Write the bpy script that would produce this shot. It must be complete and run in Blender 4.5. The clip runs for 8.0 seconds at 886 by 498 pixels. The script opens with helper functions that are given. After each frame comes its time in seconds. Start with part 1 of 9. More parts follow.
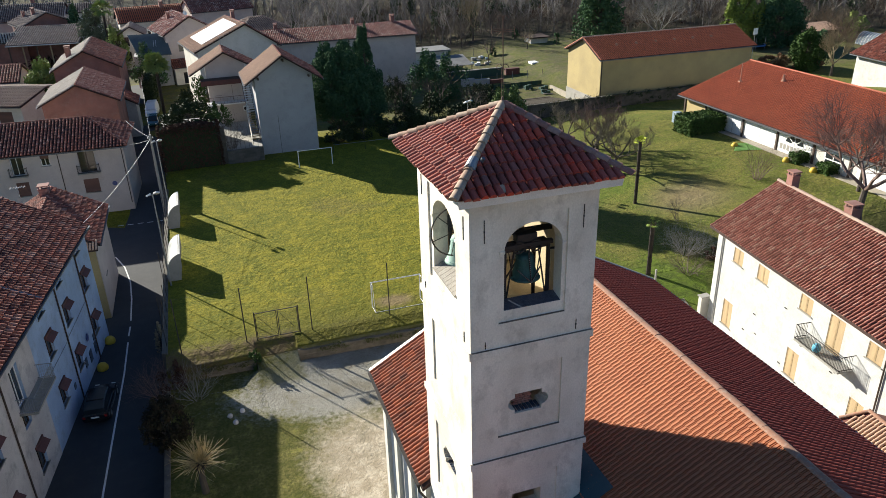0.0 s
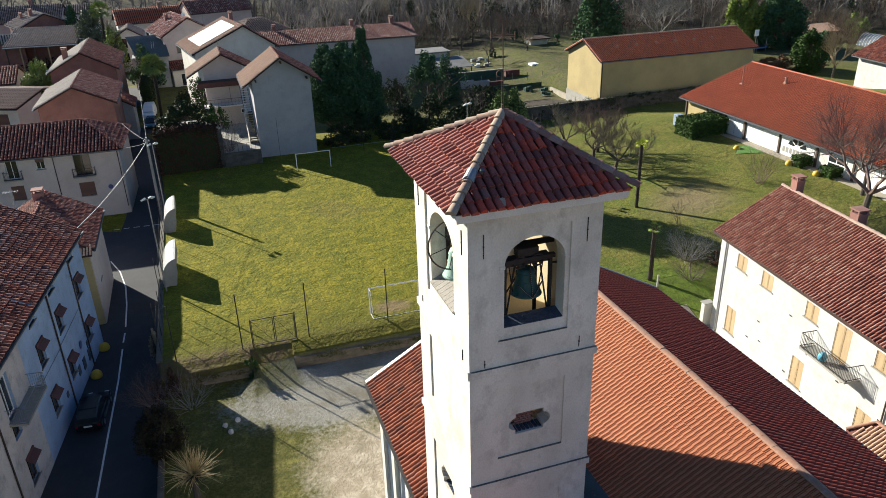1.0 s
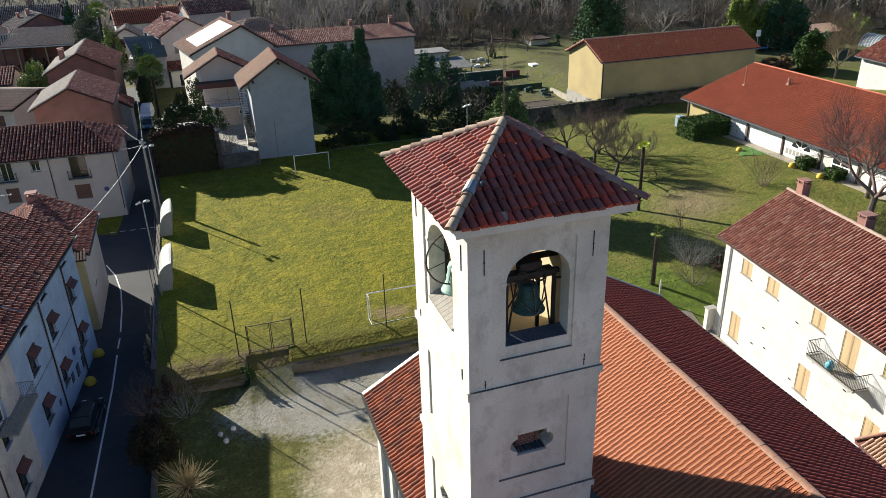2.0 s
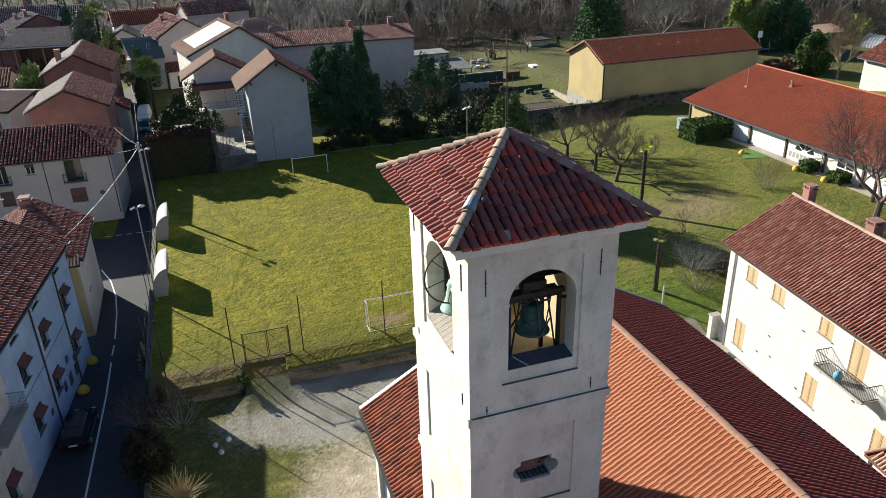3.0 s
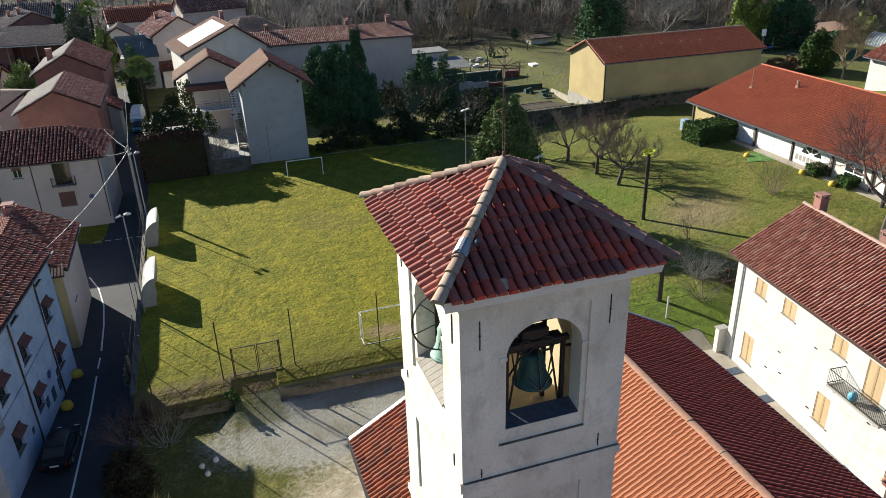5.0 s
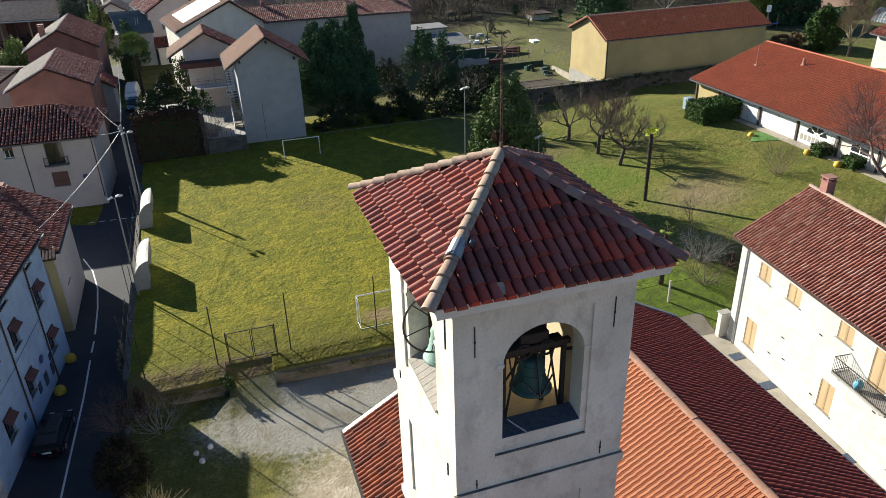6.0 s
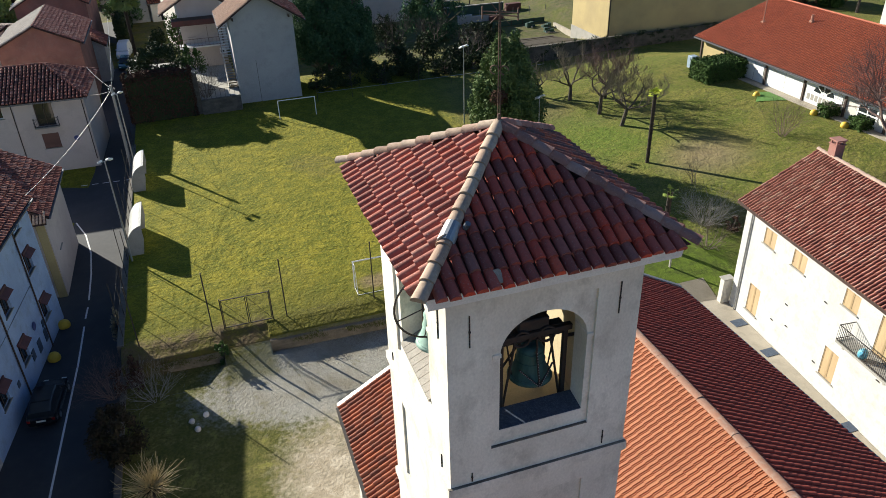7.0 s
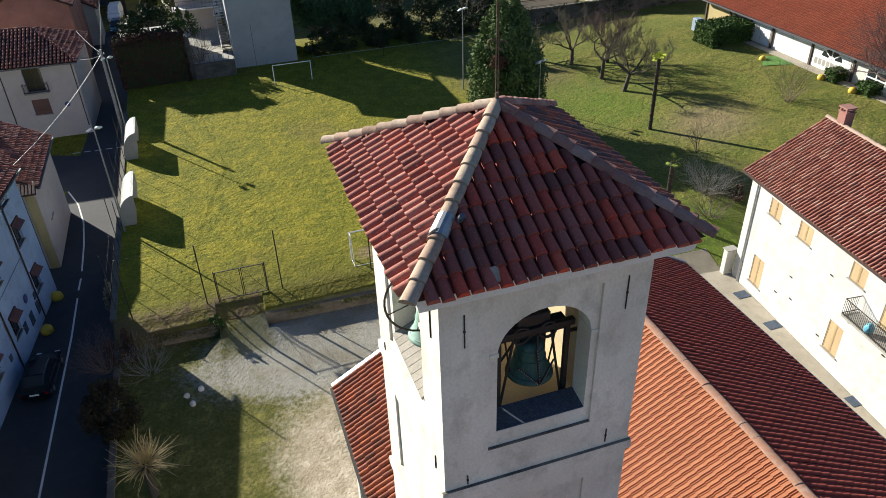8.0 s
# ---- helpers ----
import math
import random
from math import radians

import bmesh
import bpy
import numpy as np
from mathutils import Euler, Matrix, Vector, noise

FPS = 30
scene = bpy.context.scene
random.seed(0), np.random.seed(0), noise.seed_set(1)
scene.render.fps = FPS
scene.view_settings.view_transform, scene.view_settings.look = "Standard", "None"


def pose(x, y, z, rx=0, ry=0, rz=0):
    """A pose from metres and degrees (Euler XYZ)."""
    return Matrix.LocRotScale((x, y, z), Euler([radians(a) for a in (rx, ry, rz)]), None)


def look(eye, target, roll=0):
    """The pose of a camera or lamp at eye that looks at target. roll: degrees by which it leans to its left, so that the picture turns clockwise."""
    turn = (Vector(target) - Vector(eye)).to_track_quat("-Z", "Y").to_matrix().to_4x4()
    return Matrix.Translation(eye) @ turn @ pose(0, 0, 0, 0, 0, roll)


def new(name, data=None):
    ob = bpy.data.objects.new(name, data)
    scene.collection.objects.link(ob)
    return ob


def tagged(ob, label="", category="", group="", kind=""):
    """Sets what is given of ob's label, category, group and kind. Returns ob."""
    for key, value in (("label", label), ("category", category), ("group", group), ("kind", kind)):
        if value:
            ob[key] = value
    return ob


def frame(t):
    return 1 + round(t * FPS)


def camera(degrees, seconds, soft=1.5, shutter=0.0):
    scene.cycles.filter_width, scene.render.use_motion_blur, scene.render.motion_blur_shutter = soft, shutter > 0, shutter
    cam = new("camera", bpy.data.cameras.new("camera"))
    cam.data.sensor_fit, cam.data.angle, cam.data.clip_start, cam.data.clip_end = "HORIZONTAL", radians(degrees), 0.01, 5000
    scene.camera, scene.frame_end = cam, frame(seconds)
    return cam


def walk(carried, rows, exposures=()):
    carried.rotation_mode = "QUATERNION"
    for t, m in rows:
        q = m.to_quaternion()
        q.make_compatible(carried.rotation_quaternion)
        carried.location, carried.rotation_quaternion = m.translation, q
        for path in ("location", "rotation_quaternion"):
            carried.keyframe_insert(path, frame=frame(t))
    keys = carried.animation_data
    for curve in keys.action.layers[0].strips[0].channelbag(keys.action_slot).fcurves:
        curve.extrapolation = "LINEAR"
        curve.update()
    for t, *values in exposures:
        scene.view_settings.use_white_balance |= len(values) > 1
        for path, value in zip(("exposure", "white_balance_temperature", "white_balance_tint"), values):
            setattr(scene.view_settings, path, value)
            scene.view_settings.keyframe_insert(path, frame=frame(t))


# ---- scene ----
cam = camera(62.1, 8.0, soft=0.5)
PATH = [
    (0, (-5.772, -15.65, 28.429), (-5.212, -13.925, 27.587), -1.7),
    (0.5, (-5.619, -15.241, 28.416), (-5.059, -13.515, 27.575), -1.6),
    (1, (-5.429, -14.821, 28.398), (-4.868, -13.095, 27.558), -1.7),
    (1.5, (-5.255, -14.39, 28.373), (-4.694, -12.664, 27.532), -1.7),
    (3, (-4.762, -12.98, 28.354), (-4.2, -11.255, 27.514), -1.7),
    (3.5, (-4.559, -12.504, 28.386), (-3.997, -10.779, 27.545), -1.7),
    (4, (-4.336, -11.997, 28.402), (-3.775, -10.271, 27.562), -1.7),
    (4.5, (-4.101, -11.504, 28.426), (-3.539, -9.779, 27.585), -1.7),
    (6, (-3.397, -10.061, 28.36), (-2.846, -8.364, 27.455), -1.7),
    (6.5, (-3.164, -9.565, 28.292), (-2.622, -7.893, 27.338), -1.7),
    (7, (-2.946, -9.098, 28.244), (-2.414, -7.451, 27.242), -1.8),
    (7.5, (-2.716, -8.607, 28.184), (-2.193, -6.985, 27.138), -1.9),
    (8, (-2.505, -8.126, 28.127), (-1.991, -6.527, 27.042), -1.9),
]
walk(cam, [(t, look(eye, target, roll)) for t, eye, target, roll in PATH])

# ---- light ----
SUN_EL, SUN_DIR = radians(22.5), Vector((0.533, -0.846, 0.0))
world = bpy.data.worlds.new("sky")
scene.world = world
world.use_nodes = True
_n = world.node_tree.nodes
_sky = _n.new("ShaderNodeTexSky")
_sky.sky_type = "NISHITA"
_sky.sun_disc = False
_sky.sun_elevation = SUN_EL
_sky.sun_rotation = math.atan2(-SUN_DIR.x, -SUN_DIR.y)
_sky.air_density, _sky.dust_density, _sky.ozone_density = 1.0, 0.1, 6.0
world.node_tree.links.new(_sky.outputs[0], _n["Background"].inputs[0])
_n["Background"].inputs[1].default_value = 0.055
sun_data = bpy.data.lights.new("sun", "SUN")
sun_data.energy, sun_data.angle, sun_data.color = 5.0, radians(0.55), (1.0, 0.955, 0.83)
sun = new("sun", sun_data)
sun.matrix_world = look((-40, 60, 60), Vector((-40, 60, 60)) + Vector((SUN_DIR.x * math.cos(SUN_EL), SUN_DIR.y * math.cos(SUN_EL), -math.sin(SUN_EL))))
scene.view_settings.exposure = 1.15


# ---- materials ----
def material(name, colors, rough=0.85, scale=3.0, fine=40.0, bump=0.15, metal=0.0, rand="", rand_amount=0.5, stain=0.35, stretch=(1, 1, 1), bump_dist=0.02):
    """colors: (base, second, stain colour). rand: 'island' or 'object' varies between colours piece by piece."""
    m = bpy.data.materials.new(name)
    m.use_nodes = True
    nt = m.node_tree
    N, L = nt.nodes, nt.links
    bsdf = N["Principled BSDF"]
    geo = N.new("ShaderNodeNewGeometry")
    mapping = N.new("ShaderNodeMapping")
    mapping.inputs["Scale"].default_value = stretch
    L.new(geo.outputs["Position"], mapping.inputs["Vector"])
    big = N.new("ShaderNodeTexNoise")
    big.inputs["Scale"].default_value = scale
    big.inputs["Detail"].default_value = 5
    small = N.new("ShaderNodeTexNoise")
    small.inputs["Scale"].default_value = fine
    small.inputs["Detail"].default_value = 3
    for t in (big, small):
        L.new(mapping.outputs[0], t.inputs["Vector"])
    base, second, third = [(*c, 1) for c in colors]
    ramp = N.new("ShaderNodeMapRange")
    ramp.inputs[1].default_value, ramp.inputs[2].default_value = 0.35, 0.65
    L.new(big.outputs[0], ramp.inputs[0])
    mix = N.new("ShaderNodeMix")
    mix.data_type = "RGBA"
    mix.inputs[6].default_value, mix.inputs[7].default_value = base, second
    if rand:
        src = geo.outputs["Random Per Island"] if rand == "island" else N.new("ShaderNodeObjectInfo").outputs["Random"]
        blend = N.new("ShaderNodeMix")
        blend.inputs[0].default_value = rand_amount
        L.new(ramp.outputs[0], blend.inputs[2])
        L.new(src, blend.inputs[3])
        L.new(blend.outputs[0], mix.inputs[0])
    else:
        L.new(ramp.outputs[0], mix.inputs[0])
    stains = N.new("ShaderNodeTexNoise")
    stains.inputs["Scale"].default_value = scale * 2.7
    stains.inputs["Detail"].default_value = 8
    stains.inputs["Roughness"].default_value = 0.7
    L.new(mapping.outputs[0], stains.inputs["Vector"])
    cut = N.new("ShaderNodeMapRange")
    cut.inputs[1].default_value, cut.inputs[2].default_value = 0.5, 0.75
    cut.inputs[4].default_value = stain
    L.new(stains.outputs[0], cut.inputs[0])
    mix2 = N.new("ShaderNodeMix")
    mix2.data_type = "RGBA"
    mix2.inputs[7].default_value = third
    L.new(cut.outputs[0], mix2.inputs[0])
    L.new(mix.outputs[2], mix2.inputs[6])
    # fine grain in the value
    grain = N.new("ShaderNodeMapRange")
    grain.inputs[3].default_value, grain.inputs[4].default_value = 0.82, 1.18
    L.new(small.outputs[0], grain.inputs[0])
    hsv = N.new("ShaderNodeHueSaturation")
    L.new(grain.outputs[0], hsv.inputs["Value"])
    L.new(mix2.outputs[2], hsv.inputs["Color"])
    L.new(hsv.outputs[0], bsdf.inputs["Base Color"])
    bsdf.inputs["Roughness"].default_value = rough
    bsdf.inputs["Metallic"].default_value = metal
    if bump:
        b = N.new("ShaderNodeBump")
        b.inputs["Strength"].default_value, b.inputs["Distance"].default_value = bump, bump_dist
        L.new(small.outputs[0], b.inputs["Height"])
        L.new(b.outputs[0], bsdf.inputs["Normal"])
    return m


def tile_material(name, stops, src="object", rough=0.85, lichen=(0.42, 0.38, 0.33), specks=0.5, soot=0.55):
    """Fired clay, piece by piece: stops (place, colour) on each piece's random number, soot in patches and pale lichen specks."""
    m = bpy.data.materials.new(name)
    m.use_nodes = True
    N, L = m.node_tree.nodes, m.node_tree.links
    bsdf = N["Principled BSDF"]
    bsdf.inputs["Roughness"].default_value = rough
    bsdf.inputs["Specular IOR Level"].default_value = 0.25
    geo = N.new("ShaderNodeNewGeometry")
    pick = geo.outputs["Random Per Island"] if src == "island" else N.new("ShaderNodeObjectInfo").outputs["Random"]
    ramp = N.new("ShaderNodeValToRGB")
    el = ramp.color_ramp.elements
    while len(el) < len(stops):
        el.new(0.5)
    for e, (place, colour) in zip(el, stops):
        e.position, e.color = place, (*colour, 1)
    L.new(pick, ramp.inputs[0])

    def cloud(scale, detail, a, b, top):
        t = N.new("ShaderNodeTexNoise")
        t.inputs["Scale"].default_value, t.inputs["Detail"].default_value, t.inputs["Roughness"].default_value = scale, detail, 0.7
        L.new(geo.outputs["Position"], t.inputs["Vector"])
        r = N.new("ShaderNodeMapRange")
        r.inputs[1].default_value, r.inputs[2].default_value, r.inputs[4].default_value = a, b, top
        L.new(t.outputs[0], r.inputs[0])
        return t.outputs[0], r.outputs[0]

    def blend(f, a, b):
        x = N.new("ShaderNodeMix")
        x.data_type = "RGBA"
        L.new(f, x.inputs[0])
        L.new(a, x.inputs[6])
        x.inputs[7].default_value = (*b, 1)
        return x.outputs[2]
    col = ramp.outputs[0]
    col = blend(cloud(1.3, 5, 0.48, 0.68, soot)[1], col, (0.06, 0.042, 0.038))
    col = blend(cloud(9.0, 6, 0.52, 0.72, 0.5)[1], col, (0.10, 0.060, 0.048))
    col = blend(cloud(26.0, 4, 0.58, 0.70, specks)[1], col, lichen)
    L.new(col, bsdf.inputs["Base Color"])
    b = N.new("ShaderNodeBump")
    b.inputs["Strength"].default_value, b.inputs["Distance"].default_value = 0.4, 0.012
    L.new(cloud(40.0, 3, 0.0, 1.0, 1.0)[0], b.inputs["Height"])
    L.new(b.outputs[0], bsdf.inputs["Normal"])
    return m


def glass_pane(name):
    m = bpy.data.materials.new(name)
    m.use_nodes = True
    b = m.node_tree.nodes["Principled BSDF"]
    b.inputs["Base Color"].default_value = (0.02, 0.025, 0.03, 1)
    b.inputs["Roughness"].default_value = 0.06
    return m


M = {
    "plaster_tower": material("plaster_tower", ((0.83, 0.770, 0.675), (0.63, 0.570, 0.485), (0.42, 0.365, 0.30)), 0.9, 0.55, 22, 0.3, stain=0.85, stretch=(1, 1, 0.7)),
    "cornice": material("cornice", ((0.77, 0.74, 0.70), (0.70, 0.66, 0.62), (0.50, 0.46, 0.42)), 0.85, 1.2, 30, 0.1),
    "slate_sill": material("slate_sill", ((0.05, 0.07, 0.105), (0.03, 0.045, 0.075), (0.16, 0.19, 0.22)), 0.55, 9, 40, 0.4, stain=0.7),
    "ledge_grey": material("ledge_grey", ((0.24, 0.205, 0.165), (0.12, 0.10, 0.085), (0.05, 0.045, 0.04)), 0.85, 1.4, 30, 0.2, stain=0.95),
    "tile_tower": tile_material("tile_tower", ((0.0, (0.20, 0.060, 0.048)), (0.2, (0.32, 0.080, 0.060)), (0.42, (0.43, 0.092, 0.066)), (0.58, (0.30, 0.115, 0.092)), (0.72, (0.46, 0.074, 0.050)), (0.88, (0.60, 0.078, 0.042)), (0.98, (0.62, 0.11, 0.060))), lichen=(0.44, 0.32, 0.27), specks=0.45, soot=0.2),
    # paler copy for the sunlit left face, the sun put into its colour
    "tile_tower_sunlit": tile_material("tile_tower_sunlit", ((0.0, (0.22, 0.075, 0.058)), (0.3, (0.31, 0.105, 0.080)), (0.6, (0.39, 0.150, 0.116)), (0.85, (0.37, 0.105, 0.070)), (1.0, (0.48, 0.25, 0.195))), lichen=(0.60, 0.46, 0.38), specks=0.7, soot=0.4),
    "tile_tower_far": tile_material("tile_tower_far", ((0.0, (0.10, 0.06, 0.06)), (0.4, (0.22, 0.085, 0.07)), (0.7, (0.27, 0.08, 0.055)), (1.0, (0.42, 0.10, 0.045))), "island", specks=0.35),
    # hip caps: pale on sunlit hips, brown on shaded ones, light put into colour
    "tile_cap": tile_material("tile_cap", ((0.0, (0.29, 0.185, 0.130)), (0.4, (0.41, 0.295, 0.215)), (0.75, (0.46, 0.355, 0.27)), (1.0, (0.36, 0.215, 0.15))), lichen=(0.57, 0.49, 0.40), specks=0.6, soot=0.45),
    "tile_cap_shaded": tile_material("tile_cap_shaded", ((0.0, (0.24, 0.105, 0.080)), (0.4, (0.36, 0.165, 0.125)), (0.8, (0.30, 0.14, 0.11)), (1.0, (0.42, 0.25, 0.20))), lichen=(0.46, 0.37, 0.31), specks=0.5, soot=0.2),
    "tile_nave": material("tile_nave", ((0.41, 0.148, 0.064), (0.34, 0.115, 0.050), (0.24, 0.082, 0.044)), 0.75, 0.9, 30, 0.2, rand="object", rand_amount=0.5, stain=0.4),
    "tile_nave_far": material("tile_nave_far", ((0.41, 0.148, 0.064), (0.34, 0.115, 0.050), (0.24, 0.082, 0.044)), 0.75, 0.9, 30, 0.2, rand="island", rand_amount=0.5, stain=0.4),
    "tile_burgundy": material("tile_burgundy", ((0.29, 0.038, 0.019), (0.22, 0.031, 0.017), (0.16, 0.040, 0.029)), 0.9, 0.6, 30, 0.15, rand="island", rand_amount=0.7, stain=0.3),
    "tile_rust": tile_material("tile_rust", ((0.0, (0.17, 0.062, 0.042)), (0.3, (0.25, 0.078, 0.045)), (0.7, (0.34, 0.105, 0.050)), (1.0, (0.30, 0.12, 0.08))), "island", lichen=(0.48, 0.36, 0.28), specks=0.4, soot=0.6),
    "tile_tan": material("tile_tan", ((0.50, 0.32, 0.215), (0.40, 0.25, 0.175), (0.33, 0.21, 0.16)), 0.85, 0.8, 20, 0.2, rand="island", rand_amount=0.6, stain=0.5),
    # pale flecks among the red put grazing sun on the barrels into the colour
    "tile_sun_flecked": tile_material("tile_sun_flecked", ((0.0, (0.16, 0.070, 0.062)), (0.35, (0.27, 0.095, 0.080)), (0.7, (0.40, 0.19, 0.155)), (1.0, (0.56, 0.43, 0.37))), "island", lichen=(0.58, 0.48, 0.42), specks=0.6, soot=0.3),
    "metal_roof": material("metal_roof", ((0.075, 0.105, 0.110), (0.055, 0.080, 0.085), (0.11, 0.125, 0.125)), 0.75, 0.5, 15, 0.05, stain=0.5),
    "tile_farm": tile_material("tile_farm", ((0.0, (0.23, 0.085, 0.065)), (0.35, (0.30, 0.110, 0.080)), (0.7, (0.37, 0.150, 0.112)), (1.0, (0.42, 0.23, 0.175))), "island", lichen=(0.50, 0.37, 0.30), specks=0.5, soot=0.3),
    # tile_pale and tile_tan also serve as sunlit copies on west slopes
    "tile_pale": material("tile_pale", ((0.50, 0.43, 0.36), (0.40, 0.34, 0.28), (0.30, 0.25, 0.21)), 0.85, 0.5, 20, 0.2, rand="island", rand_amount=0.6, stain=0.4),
    "tile_channel": material("tile_channel", ((0.17, 0.055, 0.04), (0.10, 0.045, 0.038), (0.07, 0.05, 0.045)), 0.9, 1.5, 20, 0.2),
    "tile_ridge": material("tile_ridge", ((0.34, 0.165, 0.10), (0.27, 0.15, 0.105), (0.38, 0.32, 0.27)), 0.85, 2.4, 25, 0.35, rand="object", stain=0.8),
    "tile_old": tile_material("tile_old", ((0.0, (0.13, 0.052, 0.042)), (0.4, (0.25, 0.080, 0.055)), (0.75, (0.35, 0.110, 0.070)), (1.0, (0.40, 0.20, 0.15))), "island", lichen=(0.46, 0.34, 0.28), specks=0.5, soot=0.3),
    # brown lightened so that haze over the far roofs is in the colour
    "tile_brown": material("tile_brown", ((0.33, 0.235, 0.18), (0.24, 0.17, 0.135), (0.38, 0.32, 0.27)), 0.85, 0.5, 20, 0.2, rand="island", rand_amount=0.6, stain=0.5),
    "tile_red": material("tile_red", ((0.50, 0.135, 0.060), (0.36, 0.092, 0.044), (0.29, 0.10, 0.065)), 0.75, 0.6, 20, 0.15, rand="island", rand_amount=0.6, stain=0.4),
    "roof_deck": material("roof_deck", ((0.060, 0.030, 0.024), (0.045, 0.025, 0.020), (0.035, 0.022, 0.018)), 0.95, 1.0, 20, 0.1),
    "plaster_white": material("plaster_white", ((0.64, 0.61, 0.55), (0.57, 0.54, 0.48), (0.44, 0.40, 0.33)), 0.9, 0.5, 20, 0.1, stain=0.5),
    "plaster_farm": material("plaster_farm", ((0.545, 0.537, 0.515), (0.475, 0.465, 0.440), (0.31, 0.295, 0.26)), 0.9, 0.8, 20, 0.15, stain=0.65),
    "roof_grey": material("roof_grey", ((0.20, 0.20, 0.195), (0.15, 0.15, 0.148), (0.11, 0.10, 0.095)), 0.8, 0.6, 15, 0.15, stain=0.5),
    "cap_pale": material("cap_pale", ((0.42, 0.30, 0.235), (0.32, 0.21, 0.165), (0.46, 0.38, 0.32)), 0.85, 2.0, 20, 0.2, rand="island", stain=0.5),
    "plaster_blue": material("plaster_blue", ((0.37, 0.49, 0.66), (0.29, 0.39, 0.56), (0.24, 0.27, 0.31)), 0.9, 0.5, 20, 0.12, stain=0.7),
    "plaster_cream": material("plaster_cream", ((0.56, 0.485, 0.44), (0.49, 0.42, 0.38), (0.38, 0.32, 0.29)), 0.9, 0.3, 20, 0.08, stain=0.55),
    "plaster_grey": material("plaster_grey", ((0.36, 0.365, 0.37), (0.31, 0.315, 0.32), (0.22, 0.22, 0.22)), 0.9, 0.3, 15, 0.08, stain=0.5),
    "plaster_yellow": material("plaster_yellow", ((0.43, 0.335, 0.155), (0.36, 0.28, 0.135), (0.27, 0.22, 0.13)), 0.9, 0.3, 15, 0.06, stain=0.4),
    "brick_wall": material("brick_wall", ((0.30, 0.140, 0.112), (0.22, 0.105, 0.085), (0.28, 0.19, 0.16)), 0.9, 0.6, 15, 0.3, stain=0.6),
    "stone": material("stone", ((0.27, 0.25, 0.22), (0.19, 0.18, 0.16), (0.12, 0.12, 0.10)), 0.95, 1.2, 12, 0.6, stain=0.6, bump_dist=0.06),
    "path_slabs": material("path_slabs", ((0.37, 0.325, 0.255), (0.29, 0.255, 0.20), (0.20, 0.18, 0.14)), 0.9, 0.6, 20, 0.15, stain=0.6),
    "concrete": material("concrete", ((0.34, 0.32, 0.29), (0.28, 0.27, 0.24), (0.20, 0.19, 0.16)), 0.9, 0.8, 25, 0.2, stain=0.5),
    "asphalt": material("asphalt", ((0.034, 0.036, 0.041), (0.026, 0.028, 0.033), (0.055, 0.055, 0.056)), 0.85, 0.4, 60, 0.2, stain=0.5),
    "line_white": material("line_white", ((0.70, 0.70, 0.68), (0.62, 0.62, 0.60), (0.35, 0.35, 0.34)), 0.8, 1.5, 40, 0.05, stain=0.5),
    "wood_dark": material("wood_dark", ((0.07, 0.042, 0.030), (0.05, 0.032, 0.024), (0.10, 0.07, 0.05)), 0.7, 2.0, 30, 0.15, stretch=(1, 1, 0.2)),
    "wood_red": material("wood_red", ((0.115, 0.035, 0.030), (0.08, 0.03, 0.026), (0.14, 0.07, 0.06)), 0.75, 2.0, 30, 0.15),
    "wood_tan": material("wood_tan", ((0.42, 0.30, 0.16), (0.34, 0.24, 0.13), (0.25, 0.18, 0.11)), 0.7, 2.0, 30, 0.15, stretch=(1, 1, 0.2)),
    "iron": material("iron", ((0.030, 0.030, 0.032), (0.05, 0.04, 0.035), (0.09, 0.05, 0.035)), 0.65, 6.0, 50, 0.1, metal=0.4),
    "rust": material("rust", ((0.20, 0.12, 0.085), (0.13, 0.08, 0.06), (0.06, 0.045, 0.04)), 0.85, 6.0, 50, 0.15, metal=0.2),
    "bronze": material("bronze", ((0.060, 0.145, 0.130), (0.040, 0.09, 0.085), (0.025, 0.035, 0.032)), 0.55, 3.0, 30, 0.12, metal=0.5, stretch=(1, 1, 0.3)),
    # paler green bronze for the bell in the left arch
    "bronze_pale": material("bronze_pale", ((0.33, 0.47, 0.40), (0.22, 0.36, 0.31), (0.12, 0.20, 0.17)), 0.65, 3.0, 30, 0.12, metal=0.15, stretch=(1, 1, 0.3)),
    "brick_sill": material("brick_sill", ((0.36, 0.33, 0.285), (0.27, 0.24, 0.205), (0.13, 0.115, 0.10)), 0.9, 5.0, 40, 0.4, rand="object", stain=0.7),
    "galvanised": material("galvanised", ((0.38, 0.39, 0.40), (0.32, 0.33, 0.34), (0.24, 0.23, 0.22)), 0.5, 3.0, 30, 0.05, metal=0.7),
    "white_paint": material("white_paint", ((0.78, 0.78, 0.76), (0.72, 0.72, 0.70), (0.55, 0.53, 0.49)), 0.55, 2.0, 30, 0.05, stain=0.25),
    "flashing": material("flashing", ((0.035, 0.10, 0.12), (0.03, 0.08, 0.10), (0.10, 0.13, 0.13)), 0.5, 2.0, 30, 0.1, metal=0.3),
    "lead": material("lead", ((0.16, 0.17, 0.19), (0.12, 0.13, 0.15), (0.08, 0.08, 0.08)), 0.5, 2.0, 30, 0.1, metal=0.5),
    "glass": glass_pane("glass"),
    "dark_inside": material("dark_inside", ((0.03, 0.028, 0.026), (0.025, 0.023, 0.022), (0.02, 0.02, 0.02)), 0.95, 1.0, 20, 0.0),
    "belfry_plaster": material("belfry_plaster", ((0.58, 0.48, 0.30), (0.52, 0.42, 0.26), (0.36, 0.29, 0.19)), 0.9, 1.0, 30, 0.15, stain=0.4),
}


